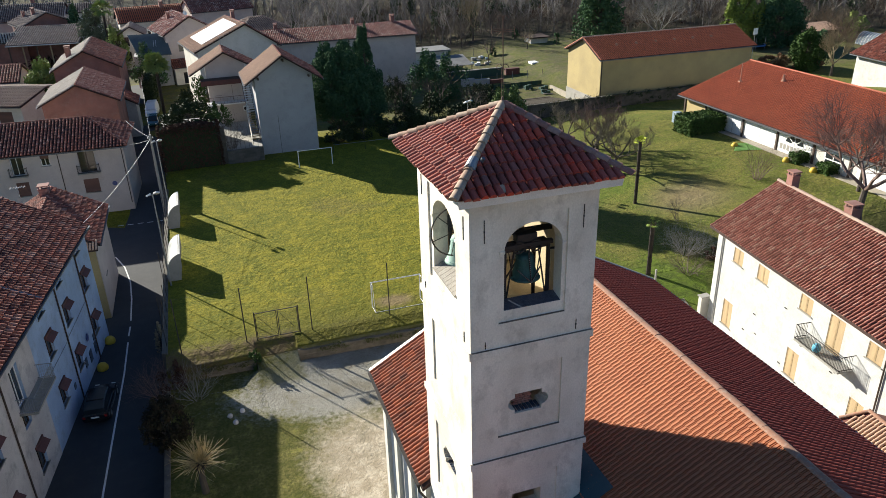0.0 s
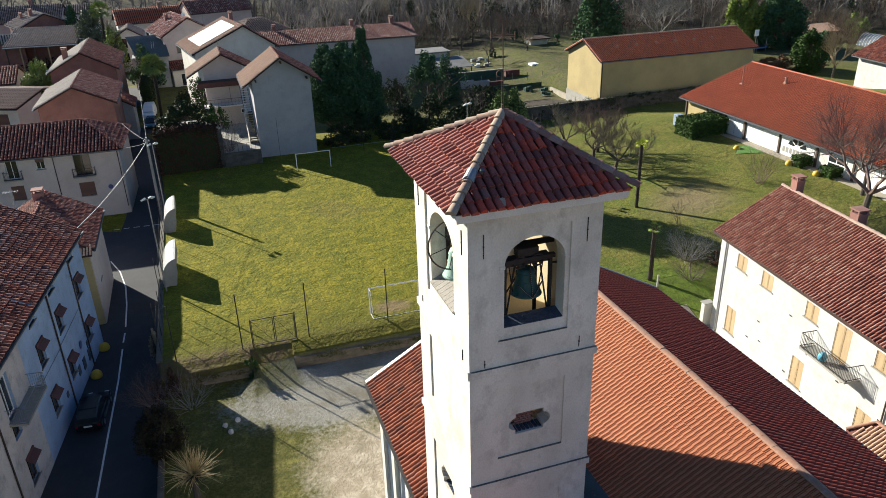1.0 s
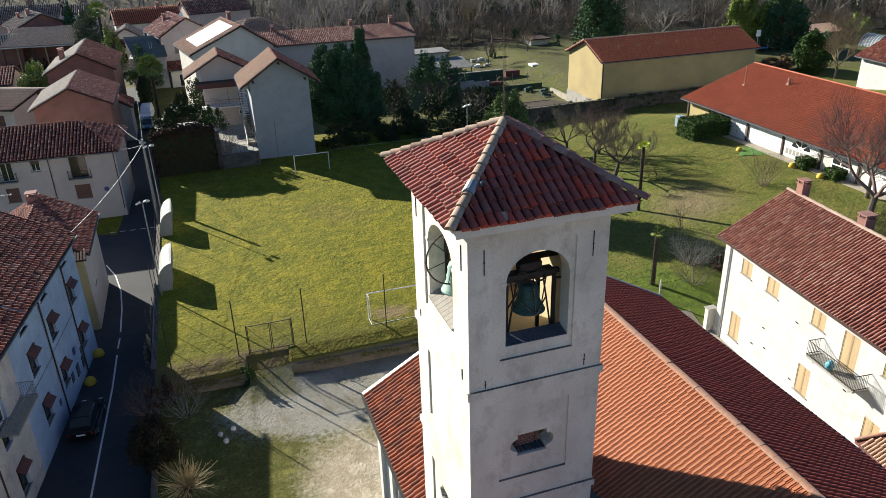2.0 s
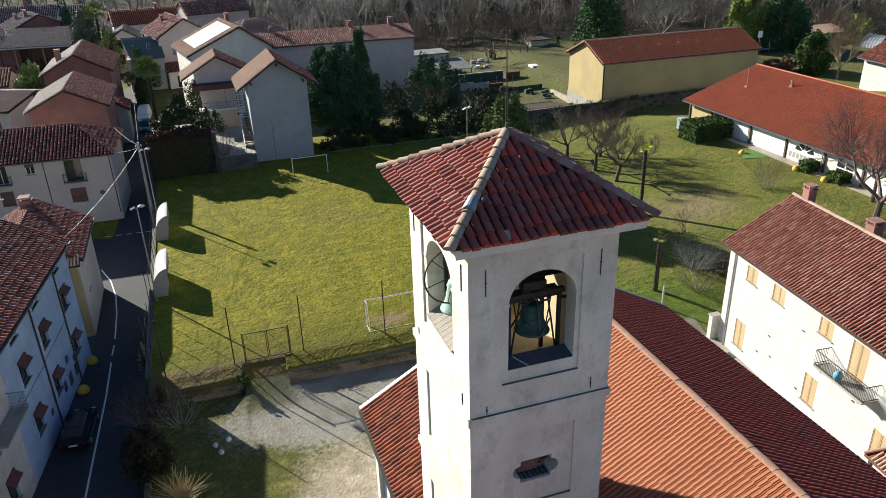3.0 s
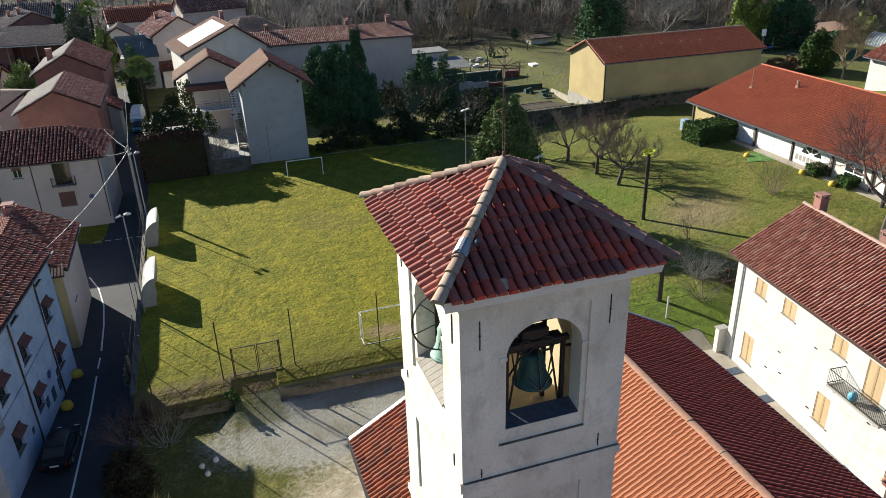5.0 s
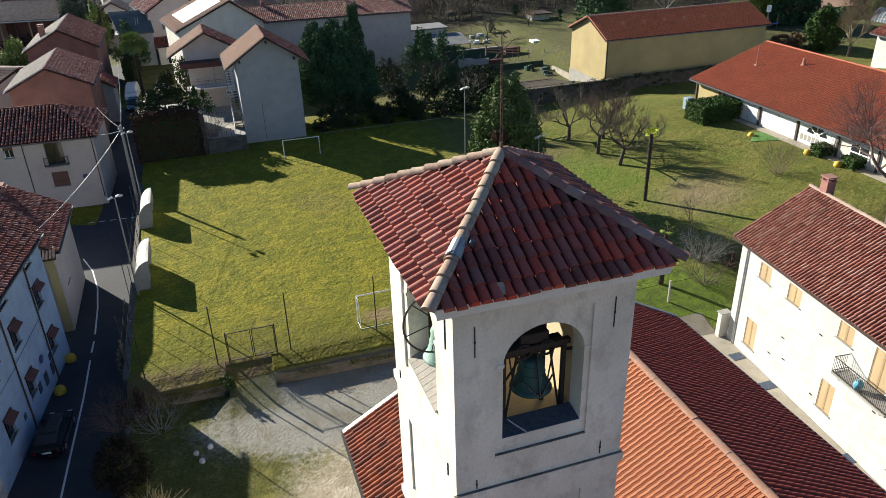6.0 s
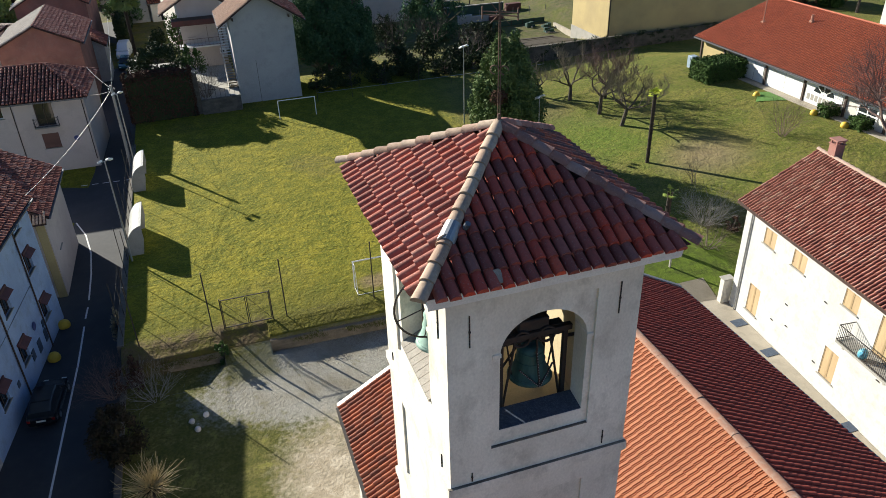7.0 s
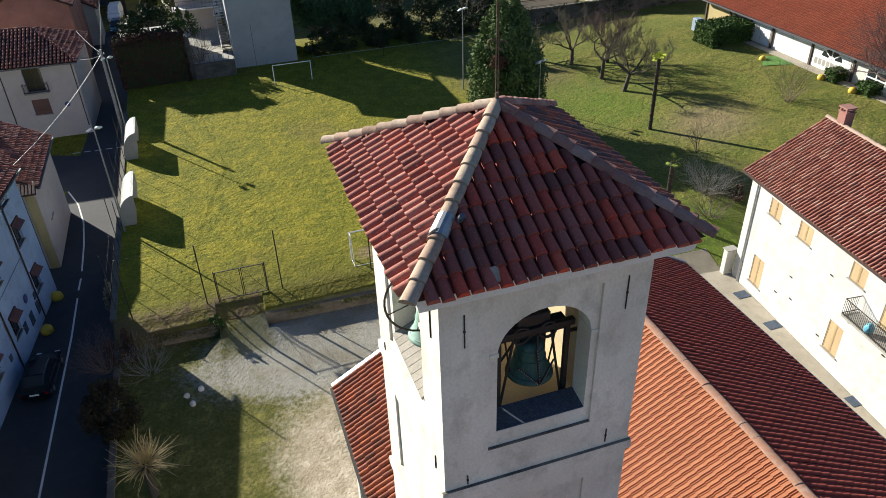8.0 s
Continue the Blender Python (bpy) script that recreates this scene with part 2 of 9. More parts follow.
# ---- mesh helpers ----
def part(name, bm, mat, parent=None, label=""):
    """Links a bmesh (or a ready mesh) as one mesh object under a thing or a part."""
    if isinstance(bm, bpy.types.Mesh):
        me = bm
    else:
        me = bpy.data.meshes.new(name)
        bmesh.ops.recalc_face_normals(bm, faces=bm.faces)
        bm.to_mesh(me)
        bm.free()
    if not me.materials:
        me.materials.append(M[mat] if isinstance(mat, str) else mat)
    ob = new(name, me)
    if parent is not None:
        adopt(ob, parent)
    if label:
        tagged(ob, label)
    return ob


def adopt(ob, parent):
    """Makes ob a part; its mesh is given in world coordinates."""
    ob.parent = parent
    ob.matrix_parent_inverse = parent.matrix_basis.inverted() if parent.parent is None else Matrix.Identity(4)


def thing(name, label, category, at=(0, 0, 0), rz=0.0, group="", kind=""):
    ob = new(name)
    ob.empty_display_size = 0.2
    ob.matrix_basis = pose(*at, 0, 0, rz)
    return tagged(ob, label, category, group, kind)


def solid(bm, pts, faces, m=None):
    vs = [bm.verts.new((m @ Vector(p)) if m is not None else p) for p in pts]
    for f in faces:
        try:
            bm.faces.new([vs[i] for i in f])
        except ValueError:
            pass
    return vs


BOX = [(0, 3, 2, 1), (4, 5, 6, 7), (0, 1, 5, 4), (1, 2, 6, 5), (2, 3, 7, 6), (3, 0, 4, 7)]


def box(bm, x0, x1, y0, y1, z0, z1, m=None):
    return solid(bm, [(x0, y0, z0), (x1, y0, z0), (x1, y1, z0), (x0, y1, z0), (x0, y0, z1), (x1, y0, z1), (x1, y1, z1), (x0, y1, z1)], BOX, m)


def boxes(*dims, m=None):
    bm = bmesh.new()
    for d in dims:
        box(bm, *d, m=m)
    return bm


def bevelled(bm, w=0.01, seg=1):
    bmesh.ops.bevel(bm, geom=[e for e in bm.edges], offset=w, segments=seg, affect="EDGES", profile=0.5)
    return bm


def tube(bm, p, q, r0, r1=None, n=8, cap=True):
    p, q = Vector(p), Vector(q)
    r1 = r0 if r1 is None else r1
    d = (q - p).normalized()
    a = d.orthogonal().normalized()
    b = d.cross(a)
    lo = [bm.verts.new(p + (a * math.cos(t) + b * math.sin(t)) * r0) for t in [2 * math.pi * i / n for i in range(n)]]
    hi = [bm.verts.new(q + (a * math.cos(t) + b * math.sin(t)) * r1) for t in [2 * math.pi * i / n for i in range(n)]]
    for i in range(n):
        bm.faces.new((lo[i], lo[(i + 1) % n], hi[(i + 1) % n], hi[i]))
    if cap:
        bm.faces.new(lo[::-1])
        bm.faces.new(hi)


def tubes(*rows, n=8):
    bm = bmesh.new()
    for r in rows:
        tube(bm, *r, n=n)
    return bm


def lathe(profile, n=24, at=(0, 0, 0)):
    bm = bmesh.new()
    rings = []
    for r, z in profile:
        rings.append([bm.verts.new((at[0] + r * math.cos(2 * math.pi * i / n), at[1] + r * math.sin(2 * math.pi * i / n), at[2] + z)) for i in range(n)])
    for a, b in zip(rings, rings[1:]):
        for i in range(n):
            bm.faces.new((a[i], a[(i + 1) % n], b[(i + 1) % n], b[i]))
    return bm


def ring(bm, centre, radius, r, axis="x", n=28, k=6, a0=0.0, a1=2 * math.pi):
    """A bent bar round an axis."""
    full = abs(a1 - a0 - 2 * math.pi) < 1e-6
    rows = []
    for i in range(n if full else n + 1):
        t = a0 + (a1 - a0) * i / n
        row = []
        for j in range(k):
            s = 2 * math.pi * j / k
            rad, off = radius + r * math.cos(s), r * math.sin(s)
            c, d = rad * math.cos(t), rad * math.sin(t)
            v = (off, c, d) if axis == "x" else (c, off, d) if axis == "y" else (c, d, off)
            row.append(bm.verts.new(Vector(centre) + Vector(v)))
        rows.append(row)
    for i in range(len(rows) if full else len(rows) - 1):
        a, b = rows[i], rows[(i + 1) % len(rows)]
        for j in range(k):
            bm.faces.new((a[j], a[(j + 1) % k], b[(j + 1) % k], b[j]))


def holed(u0, u1, z0, z1, holes, thick):
    """A wall slab in local (u, depth, z): outer face at depth 0, inner face at depth thick, with rectangular openings (ua, ub, za, zb)."""
    us = sorted({u0, u1, *[h[0] for h in holes], *[h[1] for h in holes]})
    zs = sorted({z0, z1, *[h[2] for h in holes], *[h[3] for h in holes]})
    bm = bmesh.new()
    cells = {}
    for i in range(len(us) - 1):
        for j in range(len(zs) - 1):
            cu, cz = (us[i] + us[i + 1]) / 2, (zs[j] + zs[j + 1]) / 2
            cells[i, j] = not any(h[0] < cu < h[1] and h[2] < cz < h[3] for h in holes)
    V = {}

    def v(i, d, j):
        if (i, d, j) not in V:
            V[i, d, j] = bm.verts.new((us[i], d * thick, zs[j]))
        return V[i, d, j]
    for (i, j), on in cells.items():
        if not on:
            continue
        bm.faces.new((v(i, 0, j), v(i + 1, 0, j), v(i + 1, 0, j + 1), v(i, 0, j + 1)))
        bm.faces.new((v(i, 1, j + 1), v(i + 1, 1, j + 1), v(i + 1, 1, j), v(i, 1, j)))
        for (a, b, c, d) in ((-1, 0, (i, j), (i, j + 1)), (1, 0, (i + 1, j + 1), (i + 1, j)), (0, -1, (i + 1, j), (i, j)), (0, 1, (i, j + 1), (i + 1, j + 1))):
            if not cells.get((i + a, j + b), False):
                bm.faces.new((v(c[0], 0, c[1]), v(d[0], 0, d[1]), v(d[0], 1, d[1]), v(c[0], 1, c[1])))
    return bm


def turned(bm, m):
    bmesh.ops.transform(bm, matrix=m, verts=bm.verts)
    return bm


# ---- roof tiles ----
def tile_template(w, l, seg=5, lift=0.03, taper=0.85, arch=1.0):
    """One barrel tile: local x across, y up the slope, z off the roof; its lower lip shows a front face."""
    pts, faces = [], []
    r = w * 0.5
    for y, s, h in ((0.0, 1.0, lift), (l * 1.14, taper, 0.0)):
        for i in range(seg + 1):
            a = math.pi * i / seg
            pts.append((-r * s * math.cos(a), y, h + r * arch * s * math.sin(a)))
    for i in range(seg):
        faces.append((i, i + 1, seg + 2 + i, seg + 1 + i))
    k = len(pts)
    pts += [p for p in pts[:seg + 1]]
    faces.append(tuple(range(k + seg, k - 1, -1)))
    return np.array(pts), faces, True


def pan_template(w, l, lift=0.045, roll=0.6):
    """One interlocking roof tile: a broad flat roll and a sunk channel beside it."""
    prof = [(-0.5, 0.0), (-0.47, 0.026), (-0.36, 0.036), (-0.5 + roll * 0.5, 0.040), (-0.5 + roll - 0.10, 0.036), (-0.5 + roll, 0.026), (-0.5 + roll + 0.03, 0.0), (0.5, 0.0)]
    pts, faces = [], []
    for y, h, k in ((0.0, lift, 1.15), (l * 1.06, 0.0, 0.9)):
        for x, z in prof:
            pts.append((x * w, y, z * k + h))
    n = len(prof)
    for x, z in prof:
        pts.append((x * w, 0.0, z * 1.15 + lift))
    for x, z in prof:
        pts.append((x * w, 0.004, -0.01))
    for i in range(n - 1):
        faces.append((i, i + 1, n + i + 1, n + i))
        faces.append((3 * n + i, 3 * n + i + 1, 2 * n + i + 1, 2 * n + i))
    return np.array(pts), faces, False


def grooved_template(w, l, lift=0.040):
    """One interlocking roof tile with a broad flat roll, a narrow rib and two sunk grooves."""
    prof = [(-0.5, 0.0), (-0.47, 0.034), (0.0, 0.036), (0.03, 0.0), (0.17, 0.0), (0.20, 0.028), (0.31, 0.028), (0.34, 0.0), (0.5, 0.0)]
    rows = ((0.0, lift, 1.15), (l * 1.06, 0.0, 0.9), (0.0, lift, 1.15))
    pts = [(x * w, y, z * k + h) for y, h, k in rows for x, z in prof] + [(x * w, 0.004, -0.01) for x, z in prof]
    n = len(prof)
    faces = [(i, i + 1, n + i + 1, n + i) for i in range(n - 1)] + [(3 * n + i, 3 * n + i + 1, 2 * n + i + 1, 2 * n + i) for i in range(n - 1)]
    return np.array(pts), faces, False


def tile_frames(O, u, v, lu, lv, w, l, keep=None):
    """Places (matrices) of the tiles on a roof plane: O lower corner, u along the eave, v up the slope."""
    O, u, v = Vector(O), Vector(u).normalized(), Vector(v).normalized()
    n = u.cross(v).normalized()
    out = []
    nu, nv = int(round(lu / w)), int(math.ceil(lv / l - 0.3))
    w2, l2 = lu / nu, lv / max(nv, 1)
    for j in range(nv):
        for i in range(nu):
            a, b = (i + 0.5) * w2, j * l2
            if keep is not None and not keep(a, b + l2 * 0.5):
                continue
            out.append((O + u * a + v * b, u, v, n))
    return out


def tiles_joined(name, frames, template, mat, parent, label="", jitter=0.008):
    pts, faces, soft = template
    rng = np.random.default_rng(len(frames))
    polys = []
    k = len(pts)
    if not frames:
        return None
    P = np.array([list(f[0]) for f in frames])
    U = np.array([list(f[1]) for f in frames])
    V = np.array([list(f[2]) for f in frames])
    N = np.array([list(f[3]) for f in frames])
    n = len(frames)
    j = rng.normal(0, jitter, (n, 3))
    X = pts[None, :, 0] + j[:, 0:1]
    Y = pts[None, :, 1] + j[:, 1:2]
    Z = pts[None, :, 2] + np.abs(j[:, 2:3])
    W = P[:, None] + X[..., None] * U[:, None] + Y[..., None] * V[:, None] + Z[..., None] * N[:, None]
    W = W.reshape(-1, 3)
    for i in range(n):
        o = i * k
        polys.extend([tuple(o + q for q in f) for f in faces])
    me = bpy.data.meshes.new(name)
    me.from_pydata(W.tolist(), [], polys)
    me.polygons.foreach_set("use_smooth", [soft and len(q) == 4 for q in polys])
    ob = part(name, me, mat, parent, label)
    return tagged(ob, kind="stuff")


def tiles_single(name, frames, template, mat, parent, jitter=0.008, seed=1):
    pts, faces, soft = template
    me = bpy.data.meshes.new(name)
    me.from_pydata(pts.tolist(), [], faces)
    me.polygons.foreach_set("use_smooth", [soft and len(q) == 4 for q in faces])
    me.materials.append(M[mat])
    rng = random.Random(seed)
    for P, u, v, n in frames:
        ob = new(name, me)
        adopt(ob, parent)
        m = Matrix((u, v, n)).transposed().to_4x4()
        m.translation = P + n * abs(rng.gauss(0, jitter)) + v * rng.gauss(0, jitter)
        m = m @ Matrix.Rotation(rng.gauss(0, 0.012), 4, "Z") @ Matrix.Rotation(rng.gauss(0, 0.012), 4, "X")
        ob.matrix_basis = m


def cap_row(name, a, b, r, l, mat, parent, lift=0.02, seed=3, arch=0.9, taper=0.88):
    """Barrel caps along a ridge or hip from a up to b, each a piece of its own."""
    a, b = Vector(a), Vector(b)
    v = (b - a).normalized()
    u = v.cross(Vector((0, 0, 1))).normalized()
    n = u.cross(v)
    k = max(1, int(round((b - a).length / l)))
    step = (b - a).length / k
    frames = [(a + v * step * i, u, v, n) for i in range(k)]
    tiles_single(name, frames, tile_template(r * 2, step, 8, lift, taper, arch), mat, parent, 0.006, seed)


# ---- ground ----
def smooth(a, b, x):
    t = min(1.0, max(0.0, (x - a) / (b - a)))
    return t * t * (3 - 2 * t)


ROAD_Z, YARD_Z = -2.5, -1.4


def ground_z(x, y):
    rise = 2.4 * smooth(30, 54, x) * smooth(24, 34, y) * (1 - 0.8 * smooth(64, 79, y))
    yard = YARD_Z + 0.9 * smooth(8, 20, x)
    field = 0.0
    if x < -11.0:
        z = ROAD_Z + 1.0 * smooth(80, 110, y)
    else:
        edge = 31.2 if x < 10 else 30.0
        k = smooth(edge - 0.02, edge + 0.02, y) if x < 13 else smooth(24, 31, y)
        z = yard + (field - yard) * k
        if x < 13 and y > 31.2:
            z -= 0.35 * (1 - smooth(31.2, 32.7, y))
        if -4.9 < x < -1.9 and 28.0 < y < 32.7:
            z = yard + (field - yard) * min(1.0, max(0.0, (y - 28.7) / 4.0))
        elif -6.0 < x < 0.6 and 28.0 < y < 31.0:
            side = smooth(-6.0, -4.9, x) if x < -3 else 1 - smooth(-1.9, 0.6, x)
            z = yard + (field - yard) * min(1.0, max(0.0, (y - 28.7) / 4.0)) * side
    z += rise
    if x >= -11.0:
        z += (-1.5 - field) * smooth(84, 96, y) * (1 - smooth(53, 60, x))
    far = smooth(150, 420, math.hypot(x, y - 20))
    return z + 22 * far * far + (0.05 * noise.noise((x * 0.11, y * 0.11, 0)) if abs(x + 11) > 0.3 else 0)


def ground_mesh():
    def lines(a, b, fine_a, fine_b, step, extra):
        v, s = fine_a, step
        left = []
        while v > a:
            s *= 1.35
            v -= s
            left.append(max(v, a))
        v, s = fine_b, step
        right = []
        while v < b:
            s *= 1.35
            v += s
            right.append(min(v, b))
        mid = list(np.arange(fine_a, fine_b + 1e-6, step))
        return sorted(set([round(q, 3) for q in left + mid + right + extra]))
    xs = lines(-1600, 1600, -30, 62, 1.0, [-11.03, -11.0, -10.97, -4.92, -4.9, -4.88, -1.92, -1.9, -1.88])
    ys = lines(-900, 2400, 8, 90, 1.0, [31.18, 31.2, 31.22, 29.98, 30.02, 31.5, 32.3, 32.7])
    pts = [(x, y, ground_z(x, y)) for y in ys for x in xs]
    w = len(xs)
    faces = [(j * w + i, j * w + i + 1, (j + 1) * w + i + 1, (j + 1) * w + i) for j in range(len(ys) - 1) for i in range(w - 1)]
    me = bpy.data.meshes.new("ground")
    me.from_pydata(pts, [], faces)
    for p in me.polygons:
        p.use_smooth = True
    return me


def ground_material():
    m = bpy.data.materials.new("turf")
    m.use_nodes = True
    nt = m.node_tree
    N, L = nt.nodes, nt.links
    bsdf = N["Principled BSDF"]
    bsdf.inputs["Roughness"].default_value = 0.95
    bsdf.inputs["Specular IOR Level"].default_value = 0.15
    geo = N.new("ShaderNodeNewGeometry")
    sep = N.new("ShaderNodeSeparateXYZ")
    L.new(geo.outputs["Position"], sep.inputs[0])

    def noise_node(scale, detail=4, rough=0.55):
        t = N.new("ShaderNodeTexNoise")
        t.inputs["Scale"].default_value, t.inputs["Detail"].default_value, t.inputs["Roughness"].default_value = scale, detail, rough
        L.new(geo.outputs["Position"], t.inputs["Vector"])
        return t.outputs[0]

    def rng(src, a, b, c=0.0, d=1.0):
        r = N.new("ShaderNodeMapRange")
        r.interpolation_type = "SMOOTHSTEP"
        for i, q in enumerate((a, b, c, d)):
            r.inputs[i + 1].default_value = q
        L.new(src, r.inputs[0])
        return r.outputs[0]

    def mixc(f, a, b):
        x = N.new("ShaderNodeMix")
        x.data_type = "RGBA"
        for s, q in ((0, f), (6, a), (7, b)):
            if isinstance(q, tuple):
                x.inputs[s].default_value = (*q, 1)
            elif isinstance(q, float):
                x.inputs[s].default_value = q
            else:
                L.new(q, x.inputs[s])
        return x.outputs[2]

    def op(kind, a, b=None):
        x = N.new("ShaderNodeMath")
        x.operation = kind
        for i, q in enumerate((a, b)):
            if q is None:
                continue
            if isinstance(q, (int, float)):
                x.inputs[i].default_value = q
            else:
                L.new(q, x.inputs[i])
        return x.outputs[0]
    n_big, n_mid, n_small, n_fine = noise_node(0.05, 3), noise_node(0.35, 5, 0.65), noise_node(3.0, 5, 0.7), noise_node(14.0, 3)
    # lawn: winter grass, straw in it, mossy hollows
    lawn = mixc(rng(n_mid, 0.38, 0.62), (0.170, 0.190, 0.014), (0.300, 0.275, 0.022))
    lawn = mixc(rng(n_small, 0.45, 0.7, 0.0, 0.75), lawn, (0.33, 0.27, 0.022))
    lawn = mixc(rng(n_fine, 0.46, 0.62, 0.0, 0.8), lawn, (0.066, 0.085, 0.008))
    n_clump = noise_node(1.1, 6, 0.72)
    lawn = mixc(rng(n_clump, 0.52, 0.66, 0.0, 0.55), lawn, (0.095, 0.125, 0.012))
    lawn = mixc(rng(n_clump, 0.46, 0.34, 0.0, 0.5), lawn, (0.28, 0.255, 0.03))
    lawn = mixc(rng(n_big, 0.52, 0.62, 0.0, 0.5), lawn, (0.15, 0.125, 0.045))
    tuft = noise_node(6.0, 4, 0.7)
    lawn = mixc(rng(tuft, 0.55, 0.68, 0.0, 0.7), lawn, (0.42, 0.36, 0.035))
    n_roll = noise_node(0.8, 4, 0.62)
    lawn = mixc(rng(n_roll, 0.50, 0.62, 0.0, 0.5), lawn, (0.115, 0.140, 0.010))
    lawn = mixc(rng(n_roll, 0.48, 0.36, 0.0, 0.5), lawn, (0.36, 0.31, 0.025))
    # tussocks: crisp dark hollows and straw-pale crowns, their shade and sun put into colour
    n_tus, n_bit = noise_node(4.2, 6, 0.78), noise_node(11.0, 5, 0.8)
    lawn = mixc(rng(n_tus, 0.53, 0.60, 0.0, 0.62), lawn, (0.072, 0.092, 0.010))
    lawn = mixc(rng(n_tus, 0.46, 0.39, 0.0, 0.60), lawn, (0.44, 0.375, 0.030))
    lawn = mixc(rng(n_bit, 0.55, 0.63, 0.0, 0.55), lawn, (0.055, 0.072, 0.010))
    # the garden on the slope is greener
    garden = mixc(rng(n_mid, 0.4, 0.65), (0.130, 0.165, 0.021), (0.230, 0.218, 0.044))
    garden = mixc(rng(n_fine, 0.46, 0.62, 0.0, 0.75), garden, (0.055, 0.070, 0.016))
    garden = mixc(rng(tuft, 0.55, 0.68, 0.0, 0.6), garden, (0.33, 0.29, 0.11))
    garden = mixc(rng(n_small, 0.45, 0.7, 0.0, 0.6), garden, (0.15, 0.12, 0.06))
    garden = mixc(rng(n_clump, 0.52, 0.66, 0.0, 0.6), garden, (0.05, 0.085, 0.014))
    garden = mixc(rng(n_big, 0.5, 0.68, 0.0, 0.55), garden, (0.17, 0.13, 0.07))
    # the same painted shade and sun of tussocks on the garden
    garden = mixc(rng(n_tus, 0.53, 0.60, 0.0, 0.55), garden, (0.050, 0.072, 0.014))
    garden = mixc(rng(n_tus, 0.46, 0.39, 0.0, 0.45), garden, (0.30, 0.28, 0.075))
    garden = mixc(rng(n_bit, 0.55, 0.63, 0.0, 0.5), garden, (0.045, 0.062, 0.014))
    # darker grass towards the lower fence
    lawn = mixc(op("MULTIPLY", rng(op("ADD", sep.outputs[1], op("MULTIPLY", n_roll, 4.0)), 42.0, 33.5, 0.0, 0.8), rng(n_bit, 0.38, 0.55, 0.45, 1.0)), lawn, (0.085, 0.095, 0.012))
    lawn = mixc(0.27, lawn, (0.055, 0.030, 0.004))
    garden = mixc(0.24, garden, (0.045, 0.030, 0.006))
    turf = mixc(rng(sep.outputs[0], 19, 27), lawn, garden)
    # worn goal mouth
    dx, dy = op("SUBTRACT", sep.outputs[0], 6.4), op("MULTIPLY", op("SUBTRACT", sep.outputs[1], 34.8), 1.6)
    worn = op("SQRT", op("ADD", op("MULTIPLY", dx, dx), op("MULTIPLY", dy, dy)))
    turf = mixc(rng(op("ADD", worn, op("MULTIPLY", n_small, 2.0)), 3.2, 1.6, 0.0, 0.8), turf, (0.21, 0.15, 0.085))
    # gravel yard with grass margins and a pale sandy patch
    n_grit, n_peb = noise_node(32.0, 3, 0.8), noise_node(7.5, 6, 0.85)
    gravel = mixc(rng(n_grit, 0.38, 0.62), (0.135, 0.130, 0.110), (0.37, 0.355, 0.31))
    gravel = mixc(rng(n_peb, 0.55, 0.62, 0.0, 0.6), gravel, (0.10, 0.095, 0.075))
    gravel = mixc(rng(n_peb, 0.44, 0.37, 0.0, 0.55), gravel, (0.45, 0.43, 0.375))
    gravel = mixc(rng(n_mid, 0.42, 0.7, 0.0, 0.65), gravel, (0.17, 0.145, 0.10))
    gravel = mixc(rng(n_clump, 0.56, 0.66, 0.0, 0.5), gravel, (0.12, 0.115, 0.05))
    sand = mixc(rng(n_clump, 0.36, 0.62), (0.50, 0.43, 0.33), (0.33, 0.275, 0.195))
    sand = mixc(rng(n_peb, 0.53, 0.62, 0.0, 0.45), sand, (0.24, 0.20, 0.14))
    sand = mixc(rng(n_mid, 0.50, 0.66, 0.0, 0.6), sand, (0.25, 0.215, 0.15))
    yard_y = rng(sep.outputs[1], 31.25, 31.15)

    def blob(cx, cy, ax, ay, soft=0.35):
        x = op("DIVIDE", op("SUBTRACT", sep.outputs[0], cx), ax)
        y = op("DIVIDE", op("SUBTRACT", sep.outputs[1], cy), ay)
        r = op("SQRT", op("ADD", op("MULTIPLY", x, x), op("MULTIPLY", y, y)))
        r = op("ADD", r, op("MULTIPLY", op("SUBTRACT", n_small, 0.5), 0.9))
        r = op("ADD", r, op("MULTIPLY", op("SUBTRACT", n_mid, 0.5), 0.8))
        return rng(r, 1.0 + soft, 1.0 - soft)
    rough = mixc(rng(n_clump, 0.4, 0.62), (0.085, 0.088, 0.024), (0.15, 0.13, 0.05))
    ymix = mixc(0.72, turf, rough)
    ymix = mixc(rng(tuft, 0.44, 0.6, 0.0, 0.7), ymix, (0.055, 0.060, 0.014))
    ymix = mixc(rng(n_clump, 0.54, 0.66, 0.0, 0.6), ymix, (0.21, 0.20, 0.045))
    ymix = mixc(blob(2.2, 27.6, 8.6, 4.3, 0.22), ymix, gravel)
    ymix = mixc(blob(4.6, 11.0, 3.6, 10.0), ymix, gravel)
    ymix = mixc(blob(0.9, 18.7, 3.5, 4.4, 0.42), ymix, sand)
    ramp = op("MULTIPLY", op("MULTIPLY", rng(op("ADD", sep.outputs[0], n_small), -4.9, -4.2), rng(op("ADD", sep.outputs[0], n_small), -0.9, -1.7)), rng(op("ADD", sep.outputs[1], n_clump), 28.4, 29.6))
    ymix = mixc(op("MULTIPLY", ramp, 0.6), ymix, mixc(0.45, turf, rough))
    col = mixc(yard_y, turf, ymix)
